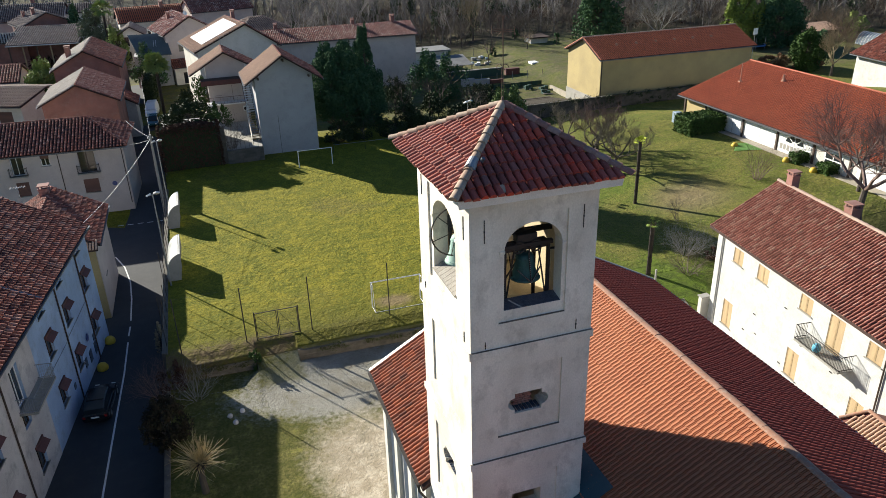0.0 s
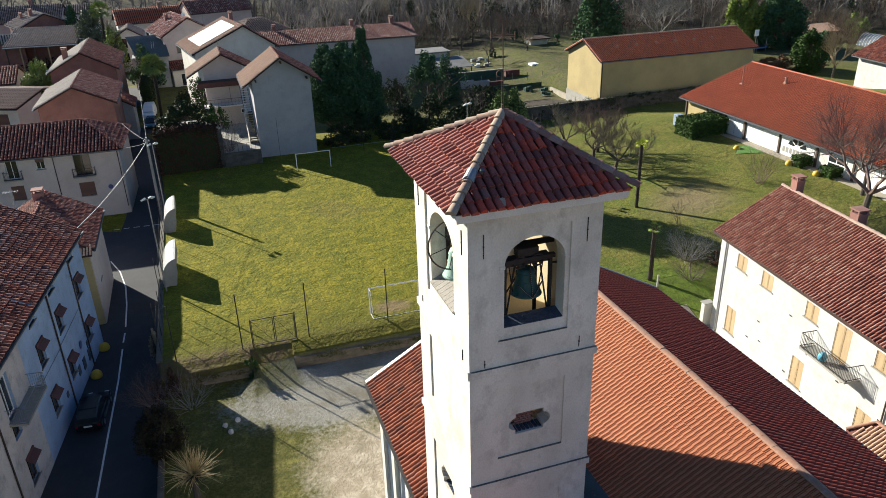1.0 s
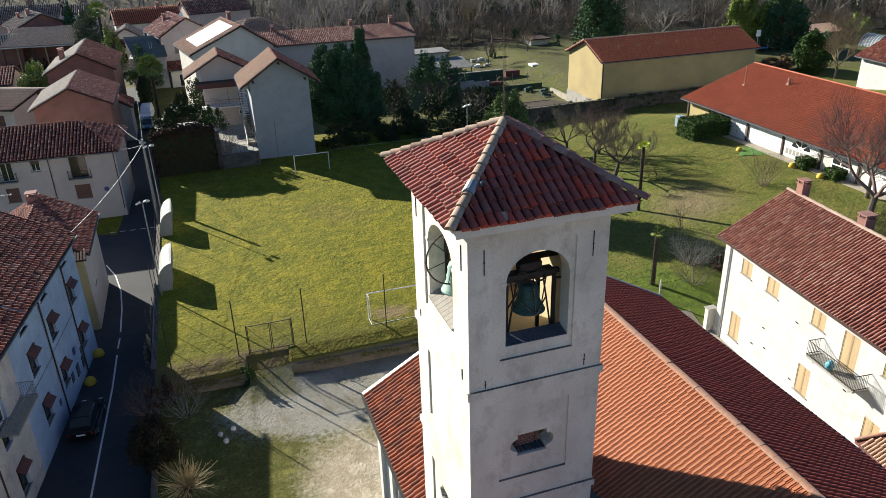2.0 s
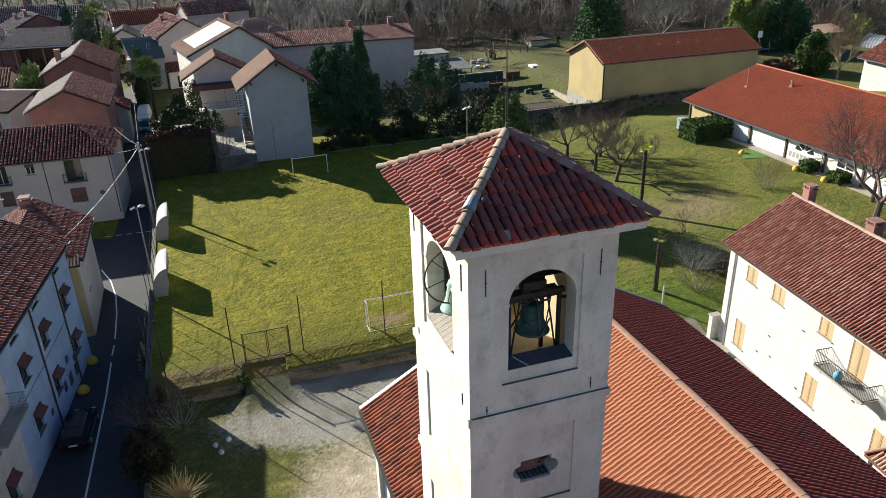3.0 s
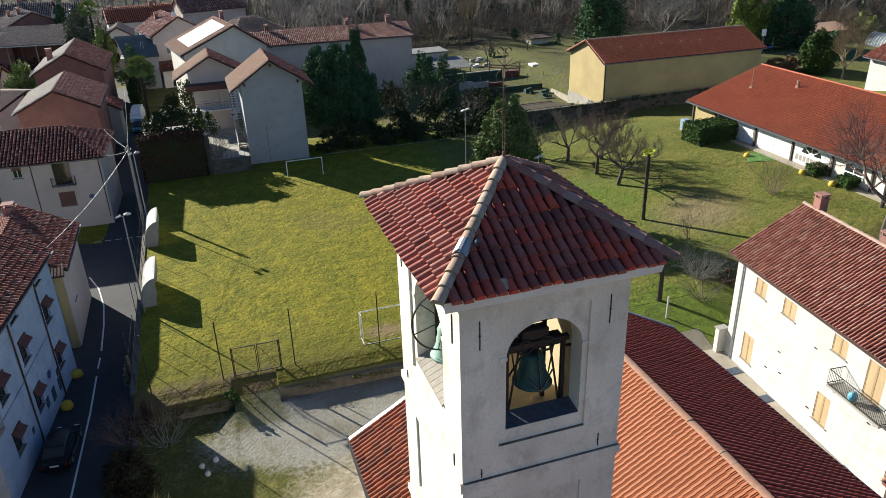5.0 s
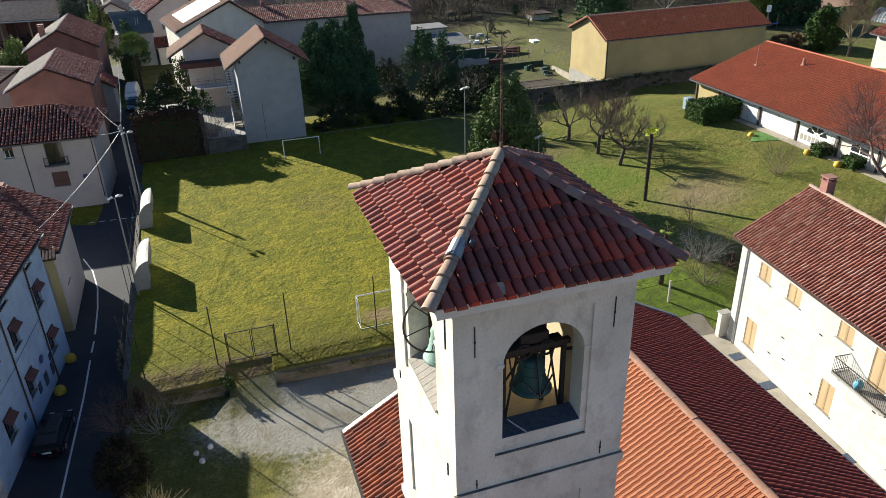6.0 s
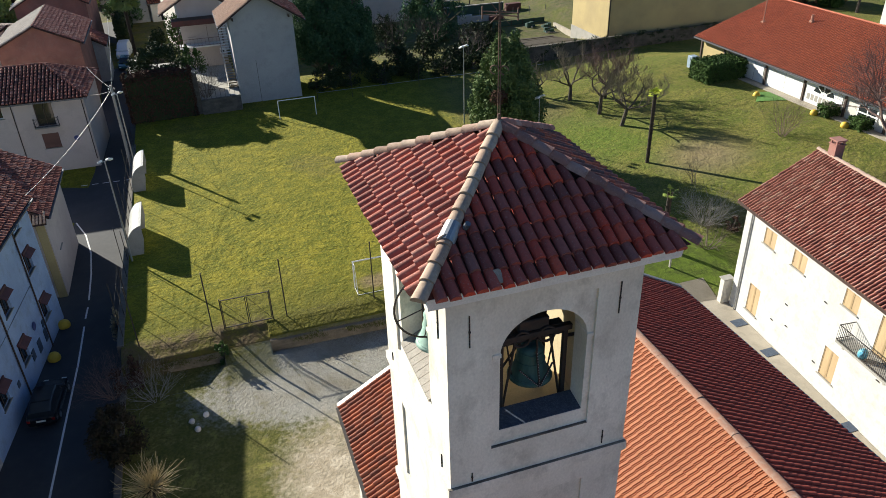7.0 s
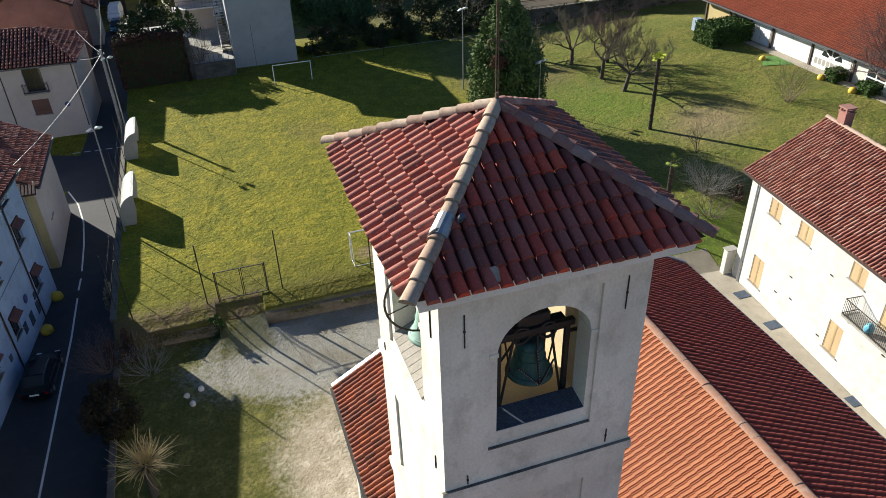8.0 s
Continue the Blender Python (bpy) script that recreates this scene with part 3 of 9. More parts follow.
    # leaf litter along the fence, a bare earth patch and a lush patch on the lawn
    litter = op("MULTIPLY", op("MULTIPLY", rng(sep.outputs[1], 30.9, 31.3), rng(op("ADD", sep.outputs[1], op("MULTIPLY", n_small, 2.4)), 35.2, 33.6)), op("ADD", rng(sep.outputs[0], -1.7, -2.3, 0.0, 0.8), 0.2))
    col = mixc(op("MULTIPLY", litter, rng(n_clump, 0.38, 0.6, 0.35, 0.95)), col, (0.115, 0.082, 0.045))
    col = mixc(op("MULTIPLY", blob(40.0, 43.5, 3.4, 3.2, 0.9), 0.5), col, (0.24, 0.165, 0.12))
    col = mixc(op("MULTIPLY", op("MULTIPLY", blob(33.5, 52.5, 4.6, 5.5, 0.8), rng(tuft, 0.4, 0.6, 0.25, 1.0)), 0.6), col, mixc(rng(n_fine, 0.42, 0.6), (0.13, 0.235, 0.022), (0.055, 0.105, 0.012)))
    col = mixc(op("MULTIPLY", blob(27.0, 29.5, 6.5, 4.5, 0.5), 0.75), col, mixc(rng(n_clump, 0.42, 0.6), (0.10, 0.155, 0.016), (0.045, 0.080, 0.010)))
    # bare paved ground between church and house, and woodland floor far off
    col = mixc(op("MULTIPLY", op("MULTIPLY", rng(sep.outputs[0], 10, 12), rng(sep.outputs[1], 25.5, 24.0)), 1.0), col, mixc(rng(n_small, 0.4, 0.6), (0.34, 0.30, 0.24), (0.25, 0.22, 0.18)))
    plot = mixc(rng(n_clump, 0.4, 0.6), (0.115, 0.100, 0.055), (0.075, 0.085, 0.032))
    col = mixc(op("MULTIPLY", rng(sep.outputs[1], 80.0, 97.0), rng(n_mid, 0.36, 0.6, 0.35, 0.95)), col, plot)
    woods = mixc(rng(n_mid, 0.4, 0.6), (0.075, 0.058, 0.042), (0.045, 0.045, 0.028))
    col = mixc(op("MULTIPLY", rng(op("ADD", sep.outputs[1], op("MULTIPLY", rng(sep.outputs[0], 75, 175), 42.0)), 138, 150), rng(n_big, 0.42, 0.58, 0.75, 1.0)), col, woods)
    L.new(col, bsdf.inputs["Base Color"])
    b = N.new("ShaderNodeBump")
    b.inputs["Strength"].default_value, b.inputs["Distance"].default_value = 1.0, 0.34
    relief = op("ADD", op("ADD", op("MULTIPLY", noise_node(1.5, 3, 0.5), 0.42), op("MULTIPLY", noise_node(4.5, 3, 0.55), 0.24)), op("MULTIPLY", noise_node(13.0, 2, 0.5), 0.07))
    stony = op("ADD", op("MULTIPLY", noise_node(5.0, 3, 0.6), 0.36), op("MULTIPLY", noise_node(19.0, 2, 0.6), 0.10))
    low = N.new("ShaderNodeMix")
    L.new(yard_y, low.inputs[0])
    L.new(relief, low.inputs[2])
    L.new(stony, low.inputs[3])
    L.new(low.outputs[0], b.inputs["Height"])
    L.new(rng(sep.outputs[1], 31.15, 31.25, 0.6, 1.0), b.inputs["Strength"])
    L.new(b.outputs[0], bsdf.inputs["Normal"])
    return m


M["turf"] = ground_material()
tagged(part("ground", ground_mesh(), "turf"), "winter lawn, gravel yard and rough ground of a village", "ground", kind="structure")


# street along the west side of the field
def ribbon(name, centre, width, z, mat, label, thick=0.02, kind="structure", category="road"):
    bm = bmesh.new()
    rows = []
    for i, (x, y) in enumerate(centre):
        a, b = centre[max(i - 1, 0)], centre[min(i + 1, len(centre) - 1)]
        d = Vector((b[0] - a[0], b[1] - a[1], 0)).normalized()
        s = Vector((d.y, -d.x, 0)) * (width[i] if isinstance(width, list) else width) / 2
        c = Vector((x, y, z(x, y) if callable(z) else z))
        rows.append([bm.verts.new(c - s), bm.verts.new(c + s), bm.verts.new(c + s - Vector((0, 0, thick))), bm.verts.new(c - s - Vector((0, 0, thick)))])
    for p, q in zip(rows, rows[1:]):
        for k in range(4):
            bm.faces.new((p[k], p[(k + 1) % 4], q[(k + 1) % 4], q[k]))
    bm.faces.new(rows[0][::-1])
    bm.faces.new(rows[-1])
    return tagged(part(name, bm, mat), label, category, kind=kind)


def road_z(x, y):
    return ROAD_Z + 1.0 * smooth(80, 110, y) + 0.03


ribbon("road", [(-15.1, -40.81), (-14.9, 0.52), (-14.79, 21.19), (-14.27, 36.69), (-13.96, 47.03), (-13.86, 54.26), (-13.65, 62.53), (-13.3, 70), (-13.6, 85), (-15.0, 105), (-17, 140)],
       [8.0, 8.0, 7.4, 6.2, 5.8, 5.8, 5.0, 4.4, 3.6, 3.6, 3.6], road_z, "asphalt", "dark asphalt village street in shade", 0.25)
ribbon("road_side", [(-13.76, 60.98), (-18.41, 63.04), (-30.81, 68.73), (-61.81, 81.13)], [7.0, 7.5, 6.0, 6.0], lambda x, y: ROAD_Z + 0.024, "asphalt", "dark asphalt side street beside the houses", 0.25)


# ---- bell tower ----
TW, TD = 3.6, 4.4
FACES = {
    "front": Matrix(((1, 0, 0, 0), (0, 1, 0, 0), (0, 0, 1, 0), (0, 0, 0, 1))),
    "left": Matrix(((0, 1, 0, 0), (-1, 0, 0, TD), (0, 0, 1, 0), (0, 0, 0, 1))),
    "back": Matrix(((-1, 0, 0, TW), (0, -1, 0, TD), (0, 0, 1, 0), (0, 0, 0, 1))),
    "right": Matrix(((0, -1, 0, TW), (1, 0, 0, 0), (0, 0, 1, 0), (0, 0, 0, 1))),
}


def arched(u0, u1, z0, z1, ua, ub, za, zs, rise, d0, d1, seg=18):
    """A wall slab with one round-headed opening: jambs ua..ub, sill za, springing zs."""
    uc, r = (ua + ub) / 2, (ub - ua) / 2
    arc = [(uc - r * math.cos(math.pi * i / seg), zs + rise * math.sin(math.pi * i / seg)) for i in range(seg + 1)]
    quads = [[(u0, z0), (u1, z0), (u1, za), (u0, za)], [(u0, za), (ua, za), (ua, zs), (u0, zs)], [(ub, za), (u1, za), (u1, zs), (ub, zs)],
             [(u0, zs), (ua, zs), (ua, z1), (u0, z1)], [(ub, zs), (u1, zs), (u1, z1), (ub, z1)]]
    for a, b in zip(arc, arc[1:]):
        quads.append([a, b, (b[0], z1), (a[0], z1)])
    bm = bmesh.new()
    for q in quads:
        bm.faces.new([bm.verts.new((u, d0, z)) for u, z in q])
        bm.faces.new([bm.verts.new((u, d1, z)) for u, z in q][::-1])
    rim = [(ua, za), (ua, zs)] + arc[1:-1] + [(ub, zs), (ub, za)]
    rim.append(rim[0])
    for a, b in zip(rim, rim[1:]):
        bm.faces.new([bm.verts.new((p[0], d, p[1])) for p, d in ((a, d0), (a, d1), (b, d1), (b, d0))])
    out = [(u0, z0), (u1, z0), (u1, z1), (u0, z1), (u0, z0)]
    for a, b in zip(out, out[1:]):
        bm.faces.new([bm.verts.new((p[0], d, p[1])) for p, d in ((a, d0), (b, d0), (b, d1), (a, d1))])
    bmesh.ops.remove_doubles(bm, verts=bm.verts, dist=1e-4)
    return bm


tower = thing("bell_tower", "square plastered bell tower with arched belfry and tiled pyramid roof", "bell tower", (1.8, 2.2, YARD_Z))


def tower_face(side):
    m = FACES[side]
    w = TW if side in ("front", "back") else TD
    c = w / 2
    half = 0.83 if w == TW else 0.97
    inset = 0.05 if w == TW else 0.5          # side walls stand between front and back
    u0, u1 = inset, w - inset
    sill, spring, rise = 18.66, 20.36, 0.74
    wall = part("wall", turned(arched(u0, u1, 17.35, 22.1, c - half, c + half, sill, spring, rise, 0.05, 0.5), m), "plaster_tower", tower)
    # outer skin with sunk panels round the belfry opening, the window below and the foot
    zc = [(17.35, 22.1, 18.32, 21.36), (13.6, 17.35, 14.53, 16.82), (YARD_Z, 13.6, 10.2, 12.9)]
    for za, zb, pa, pb in zc:
        sk = holed(0.0 if w == TW else 0.05, w if w == TW else w - 0.05, za, zb, [(c - 1.0 - (w - TW) * 0.3, c + 0.95 + (w - TW) * 0.3, pa, pb)], 0.05)
        part("plaster_skin", turned(sk, m), "plaster_tower", wall)
        # thin strip along the panel foot, dark on the front only
        part("ledge", turned(boxes((c - 1.0 - (w - TW) * 0.3, c + 0.95 + (w - TW) * 0.3, -0.006, 0.048, pa - 0.006, pa + 0.010)), m), "ledge_grey" if side == "front" else "plaster_tower", wall, "narrow ledge strip")
    # lower shaft, with the quatrefoil light and small slits
    zq = 15.2 if side in ("front", "back") else 11.72
    holes = [(c - 0.46, c + 0.38, zq, zq + 0.68)] + ([(c - 0.5, c + 0.45, 11.5, 12.2)] if zq > 15 else [])
    for k in range(7):          # round lobes on either side
        a0, a1 = 0.20 * k / 7, 0.20 * (k + 1) / 7
        hh = math.sqrt(max(0.0, 0.20 ** 2 - ((a0 + a1) / 2) ** 2))
        holes += [(c - 0.46 - a1, c - 0.46 - a0, zq + 0.34 - hh, zq + 0.34 + hh), (c + 0.38 + a0, c + 0.38 + a1, zq + 0.34 - hh, zq + 0.34 + hh)]
    low = part("shaft_wall", turned(holed(u0, u1, YARD_Z - 0.3, 17.35, holes, 0.45), m @ Matrix.Translation((0, 0.05, 0))), "plaster_tower", tower)
    grate = bmesh.new()
    for i in range(7):
        box(grate, c - 0.44 + i * 0.12, c - 0.36 + i * 0.12, 0.10 + 0.03, 0.42, zq, zq + 0.04, m=m)
    part("louvre", grate, "slate_sill", low)
    bk = bmesh.new()
    for j in range(8):
        for i in range(5):
            o = 0.06 if j % 2 else 0.0
            box(bk, c - 0.42 + i * 0.115 + o, c - 0.42 + i * 0.115 + o + 0.10, 0.36, 0.44, zq + 0.06 + j * 0.075, zq + 0.12 + j * 0.075, m=m)
    part("brick_infill", bk, "brick_wall", low, "old bricks half closing the window")
    # impost blocks
    for a, b in ((c - half - 0.15, c - half + 0.02), (c + half - 0.02, c + half + 0.15)):
        part("impost", turned(bevelled(boxes((a, b, 0.022, 0.46, spring - 0.03, spring + 0.06)), 0.012), m), "plaster_tower", wall)
    # sloping sill: slate on the short sides, worn brick pavers on the long ones
    rise_in = 0.10 if w == TW else 0.24
    s = bmesh.new()
    solid(s, [(c - half, 0.06, sill), (c + half, 0.06, sill), (c + half, 0.5, sill), (c - half, 0.5, sill),
              (c - half, 0.06, sill + 0.015), (c + half, 0.06, sill + 0.015), (c + half, 0.5, sill + rise_in), (c - half, 0.5, sill + rise_in)], BOX, m)
    part("sill", s, "slate_sill" if w == TW else "brick_sill", wall, "dark slate sill" if w == TW else "sloping sill of worn pale brick")
    if w != TW:
        for k in range(9):
            q = bmesh.new()
            u0, u1 = c - half + 2 * half * k / 9 + 0.007, c - half + 2 * half * (k + 1) / 9 - 0.007
            solid(q, [(u0, 0.01, sill - 0.02), (u1, 0.01, sill - 0.02), (u1, 0.48, sill + 0.23), (u0, 0.48, sill + 0.23), (u0, 0.0, sill + 0.045), (u1, 0.0, sill + 0.045), (u1, 0.48, sill + 0.29), (u0, 0.48, sill + 0.29)], BOX, m)
            part("brick", q, "brick_sill", wall)
    # wall anchors of the tie rods
    for u, za, zb in ((0.4, 20.74, 21.38), (w - 0.42, 20.74, 21.4), (0.42, 17.62, 17.84), (w - 0.48, 17.67, 18.0)):
        part("wall_anchor", turned(bevelled(boxes((u - 0.010, u + 0.010, -0.022, 0.0, za, zb), (u - 0.018, u + 0.018, -0.024, 0.0, (za + zb) / 2 - 0.02, (za + zb) / 2 + 0.02)), 0.004), m), "iron", wall)


for side in ("front", "left", "back", "right"):
    tower_face(side)


def collar(z0, z1, out, name, mat, parent, top=""):
    """A moulding that runs round the tower."""
    bm = boxes((-out, TW + out, -out, 0, z0, z1), (-out, TW + out, TD, TD + out, z0, z1), (-out, 0, 0, TD, z0, z1), (TW, TW + out, 0, TD, z0, z1))
    ob = part(name, bm, mat, parent)
    if top:
        o = out - 0.006
        part("ledge", boxes((-o, TW + o, -o, 0, z1, z1 + 0.010)), top, ob, "narrow dark ledge strip")
    return ob


collar(17.36, 17.57, 0.06, "string_course", "plaster_tower", tower, "ledge_grey")
collar(13.58, 13.78, 0.06, "string_course", "plaster_tower", tower, "ledge_grey")
corn = bmesh.new()
loops = []
for z, o in ((21.80, 0.0), (21.82, 0.06), (21.86, 0.10), (21.88, 0.30), (21.90, 0.34), (21.92, 0.40), (22.14, 0.43), (22.14, 0.0)):
    loops.append([corn.verts.new(p) for p in ((-o, -o, z), (TW + o, -o, z), (TW + o, TD + o, z), (-o, TD + o, z))])
for a, b in zip(loops, loops[1:]):
    for i in range(4):
        corn.faces.new((a[i], a[(i + 1) % 4], b[(i + 1) % 4], b[i]))
part("cornice", corn, "cornice", tower, "moulded white plaster cornice")
part("belfry_floor", boxes((0.5, TW - 0.5, 0.5, TD - 0.5, 18.0, 18.12)), "belfry_plaster", tower, "sandy plaster belfry floor")
part("inner_lining", boxes((0.5, 1.6, TD - 0.58, TD - 0.5, 18.12, 22.02)), "belfry_plaster", tower)
part("inner_lining", boxes((3.02, 3.1, 0.5, TD - 0.5, 18.12, 22.02)), "belfry_plaster", tower, "sunlit yellowish inner wall of the belfry")
part("belfry_ceiling", boxes((0.02, TW - 0.02, 0.02, TD - 0.02, 22.02, 22.09)), "wood_dark", tower)

# pyramid roof
EX, EY, EZ, APEX = 0.56, 0.52, 22.17, Vector((1.8, 2.2, 23.58))
cor = [Vector((-EX, -EY, EZ)), Vector((TW + EX, -EY, EZ)), Vector((TW + EX, TD + EY, EZ)), Vector((-EX, TD + EY, EZ))]
rb = bmesh.new()
inner = [c.lerp(Vector((1.8, 2.2, EZ)), 0.02) for c in cor]
vs = solid(rb, [*inner, APEX - Vector((0, 0, 0.06))], [(0, 1, 4), (1, 2, 4), (2, 3, 4), (3, 0, 4), (3, 2, 1, 0)])
tower_roof = part("roof", rb, "tile_channel", tower, "pyramid roof of old red barrel tiles")
for k in range(4):
    a, b = cor[k], cor[(k + 1) % 4]
    u = (b - a).normalized()
    mid = (a + b) / 2
    v = (APEX - mid).normalized()
    lu, lv = (b - a).length, (APEX - mid).length
    keep = lambda p, q, lu=lu, lv=lv: min(p, lu - p) > q / lv * lu / 2 - 0.02
    fr = tile_frames(a - v * 0.06, u, v, lu, lv, 0.218, 0.335, keep)
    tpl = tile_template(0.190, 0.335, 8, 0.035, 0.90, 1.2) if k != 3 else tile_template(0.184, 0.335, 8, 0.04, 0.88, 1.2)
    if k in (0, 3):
        tiles_single("roof_tile", fr, tpl, "tile_tower" if k == 0 else "tile_tower_sunlit", tower_roof, 0.010, k + 5)
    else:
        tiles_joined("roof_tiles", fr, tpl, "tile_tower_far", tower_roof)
    # left hips take the sunlit cap colour, right hips the shaded one
    cap_row("hip_tile", a + Vector((0, 0, 0.06)) - (APEX - a).normalized() * 0.05, APEX + Vector((0, 0, 0.07)), 0.126, 0.37, "tile_cap" if k in (0, 3) else "tile_cap_shaded", tower_roof, 0.03, k + 20)

# repairs on the roof: a sheet-metal sleeve and bolt on the hip, a pale broken tile at the eave
_hip = lambda f, dz: cor[0].lerp(APEX, f) + Vector((0, 0, dz))
_sl = bmesh.new()
tube(_sl, _hip(0.285, 0.075), _hip(0.385, 0.075), 0.146, 0.134, n=16)
part("hip_sleeve", _sl, "galvanised", tower_roof, "grey sheet-metal sleeve over a hip tile")
_sl = bmesh.new()
ring(_sl, _hip(0.285, 0.075), 0.142, 0.02, "y", 18, 6)
part("hip_collar", _sl, "tile_cap", tower_roof)
part("hip_bolt", tubes((_hip(0.36, 0.1) + Vector((0.2, -0.08, 0)), _hip(0.36, 0.2) + Vector((0.23, -0.13, 0)), 0.05), n=10), "lead", tower_roof)
part("broken_tile", turned(bevelled(boxes((-0.07, 0.07, -0.12, 0.12, 0.0, 0.03)), 0.008), pose(0.72, -0.42, 22.30, 34, 0, 8)), "tile_cap", tower_roof, "pale broken piece of tile")

# ---- church nave ----
NX0, NXR, NX1, NZ0, NZR, NZ1, NY0, NY1 = -0.35, 8.4, 14.4, 9.2, 14.3, 11.1, -16.0, 12.35
nave = thing("church", "long church nave with orange tiled gable roof and pale plaster walls", "church", (7, 0, YARD_Z))


def slab(bm, a, b, c, d, t):
    """A sloping slab: corners a b c d of its top, thickness t downwards."""
    dn = Vector((0, 0, -t))
    solid(bm, [Vector(p) + dn for p in (a, b, c, d)] + [Vector(p) for p in (a, b, c, d)], BOX)


def zl(x):
    return NZ0 + (x - NX0) * (NZR - NZ0) / (NXR - NX0)


wbm = bmesh.new()
for x0, x1, z1 in ((0.15, 0.6, zl(0.15) - 0.35), (13.6, 14.05, NZ1 - 0.1)):
    box(wbm, x0, x1, TD if x0 < 1 else NY0 + 0.4, NY1 - 0.6, YARD_Z - 0.3, z1)
part("side_wall", wbm, "plaster_white", nave)
gb = bmesh.new()
for y0, y1 in ((NY1 - 0.6, NY1 - 0.2), (NY0 + 0.3, NY0 + 0.7)):
    solid(gb, [(0.15, y0, YARD_Z - 0.3), (14.05, y0, YARD_Z - 0.3), (14.05, y0, NZ1 - 0.1), (NXR, y0, NZR - 0.3), (0.15, y0, zl(0.15) - 0.3),
               (0.15, y1, YARD_Z - 0.3), (14.05, y1, YARD_Z - 0.3), (14.05, y1, NZ1 - 0.1), (NXR, y1, NZR - 0.3), (0.15, y1, zl(0.15) - 0.3)],
          [(0, 1, 2, 3, 4), (9, 8, 7, 6, 5), (0, 5, 6, 1), (1, 6, 7, 2), (2, 7, 8, 3), (3, 8, 9, 4), (4, 9, 5, 0)])
part("gable_wall", gb, "plaster_white", nave)
for y in (5.3, 7.5, 9.7, 11.6):
    part("pilaster", boxes((-0.02, 0.15, y - 0.25, y + 0.25, YARD_Z - 0.3, 8.6)), "plaster_white", nave)
for y in (6.4, 8.6, 10.7):
    part("sunk_panel", boxes((0.11, 0.146, y - 0.35, y + 0.35, 3.0, 7.0)), "slate_sill", nave, "tall narrow church window")
deck = bmesh.new()
slab(deck, (NX0 + .03, TD, NZ0 - 0.03), (0.0 + TW, TD, zl(TW) - 0.05), (TW, NY1, zl(TW) - 0.05), (NX0 + .03, NY1, NZ0 - 0.03), 0.18)
slab(deck, (TW, NY0, zl(TW) - 0.05), (NXR, NY0, NZR - 0.05), (NXR, NY1, NZR - 0.05), (TW, NY1, zl(TW) - 0.05), 0.18)
slab(deck, (NX0, NY0, NZ0 - 0.05), (TW, NY0, zl(TW) - 0.05), (TW, 0, zl(TW) - 0.05), (NX0, 0, NZ0 - 0.05), 0.18)
slab(deck, (NXR, NY0, NZR - 0.05), (NX1, NY0, NZ1 - 0.05), (NX1, NY1, NZ1 - 0.05), (NXR, NY1, NZR - 0.05), 0.18)
nave_roof = part("roof", deck, "roof_deck", nave, "gable roof of orange interlocking tiles")
vl = Vector((NXR - NX0, 0, NZR - NZ0))
vr = Vector((NXR - NX1, 0, NZR - NZ1))


def nave_keep(p, q):
    y, x = NY1 - p, NX0 + q / vl.length * (NXR - NX0)
    return not (x < TW + 0.12 and -0.15 < y < TD + 0.12)


fl = tile_frames((NX0, NY1, NZ0), (0, -1, 0), vl, NY1 - NY0, vl.length, 0.17, 0.33, nave_keep)
old = [f for f in fl if f[0].x < TW and f[0].y > TD]
old_set = {id(f) for f in old}
tiles_joined("old_roof_tiles", tile_frames((NX0, NY1, NZ0), (0, -1, 0), vl, NY1 - TD - 0.1, (TW - NX0) * vl.length / (NXR - NX0) - 0.15, 0.21, 0.36), tile_template(0.158, 0.36, 6, 0.022, 0.94, 1.2), "tile_rust", nave_roof, jitter=0.008)
fl = [f for f in fl if id(f) not in old_set]
near = [f for f in fl if 5.6 < f[0].x < 8.1 and 0.8 < f[0].y < 5.4]
near_set = {id(f) for f in near}
tpl = grooved_template(0.172, 0.33, 0.040)
tiles_joined("roof_tiles", [f for f in fl if id(f) not in near_set], tpl, "tile_nave_far", nave_roof, jitter=0.005)
fr2 = tile_frames((NX1, NY0, NZ1), (0, 1, 0), vr, NY1 - NY0, vr.length, 0.215, 0.35)
tiles_joined("roof_tiles", fr2, pan_template(0.216, 0.35, 0.022, 0.52), "tile_burgundy", nave_roof, jitter=0.005)
cap_row("ridge_tile", (NXR, NY0, NZR + 0.02), (NXR, NY1, NZR + 0.02), 0.135, 0.5, "tile_ridge", nave_roof, 0.0, 40, 0.45, 1.0)
NAVE_NEAR = near
part("gutter", boxes((NX1 - 0.02, NX1 + 0.12, NY0, NY1, NZ1 - 0.14, NZ1 - 0.02)), "lead", nave, "dark metal gutter")
vb = bmesh.new()
slab(vb, (NXR, NY1 - 0.03, NZR + 0.07), (NX1 + 0.05, NY1 - 0.03, NZ1 + 0.07), (NX1 + 0.05, NY1 + 0.16, NZ1 + 0.07), (NXR, NY1 + 0.16, NZR + 0.07), 0.16)
slab(vb, (NX0 - 0.05, NY1 - 0.03, NZ0 + 0.07), (NXR, NY1 - 0.03, NZR + 0.07), (NXR, NY1 + 0.12, NZR + 0.07), (NX0 - 0.05, NY1 + 0.12, NZ0 + 0.07), 0.14)
part("verge_flashing", vb, "galvanised", nave, "grey metal verge flashing")
part("gutter", boxes((NX0 - 0.13, NX0 + 0.0, TD + 0.2, NY1, NZ0 - 0.12, NZ0 - 0.02)), "iron", nave, "dark metal gutter")
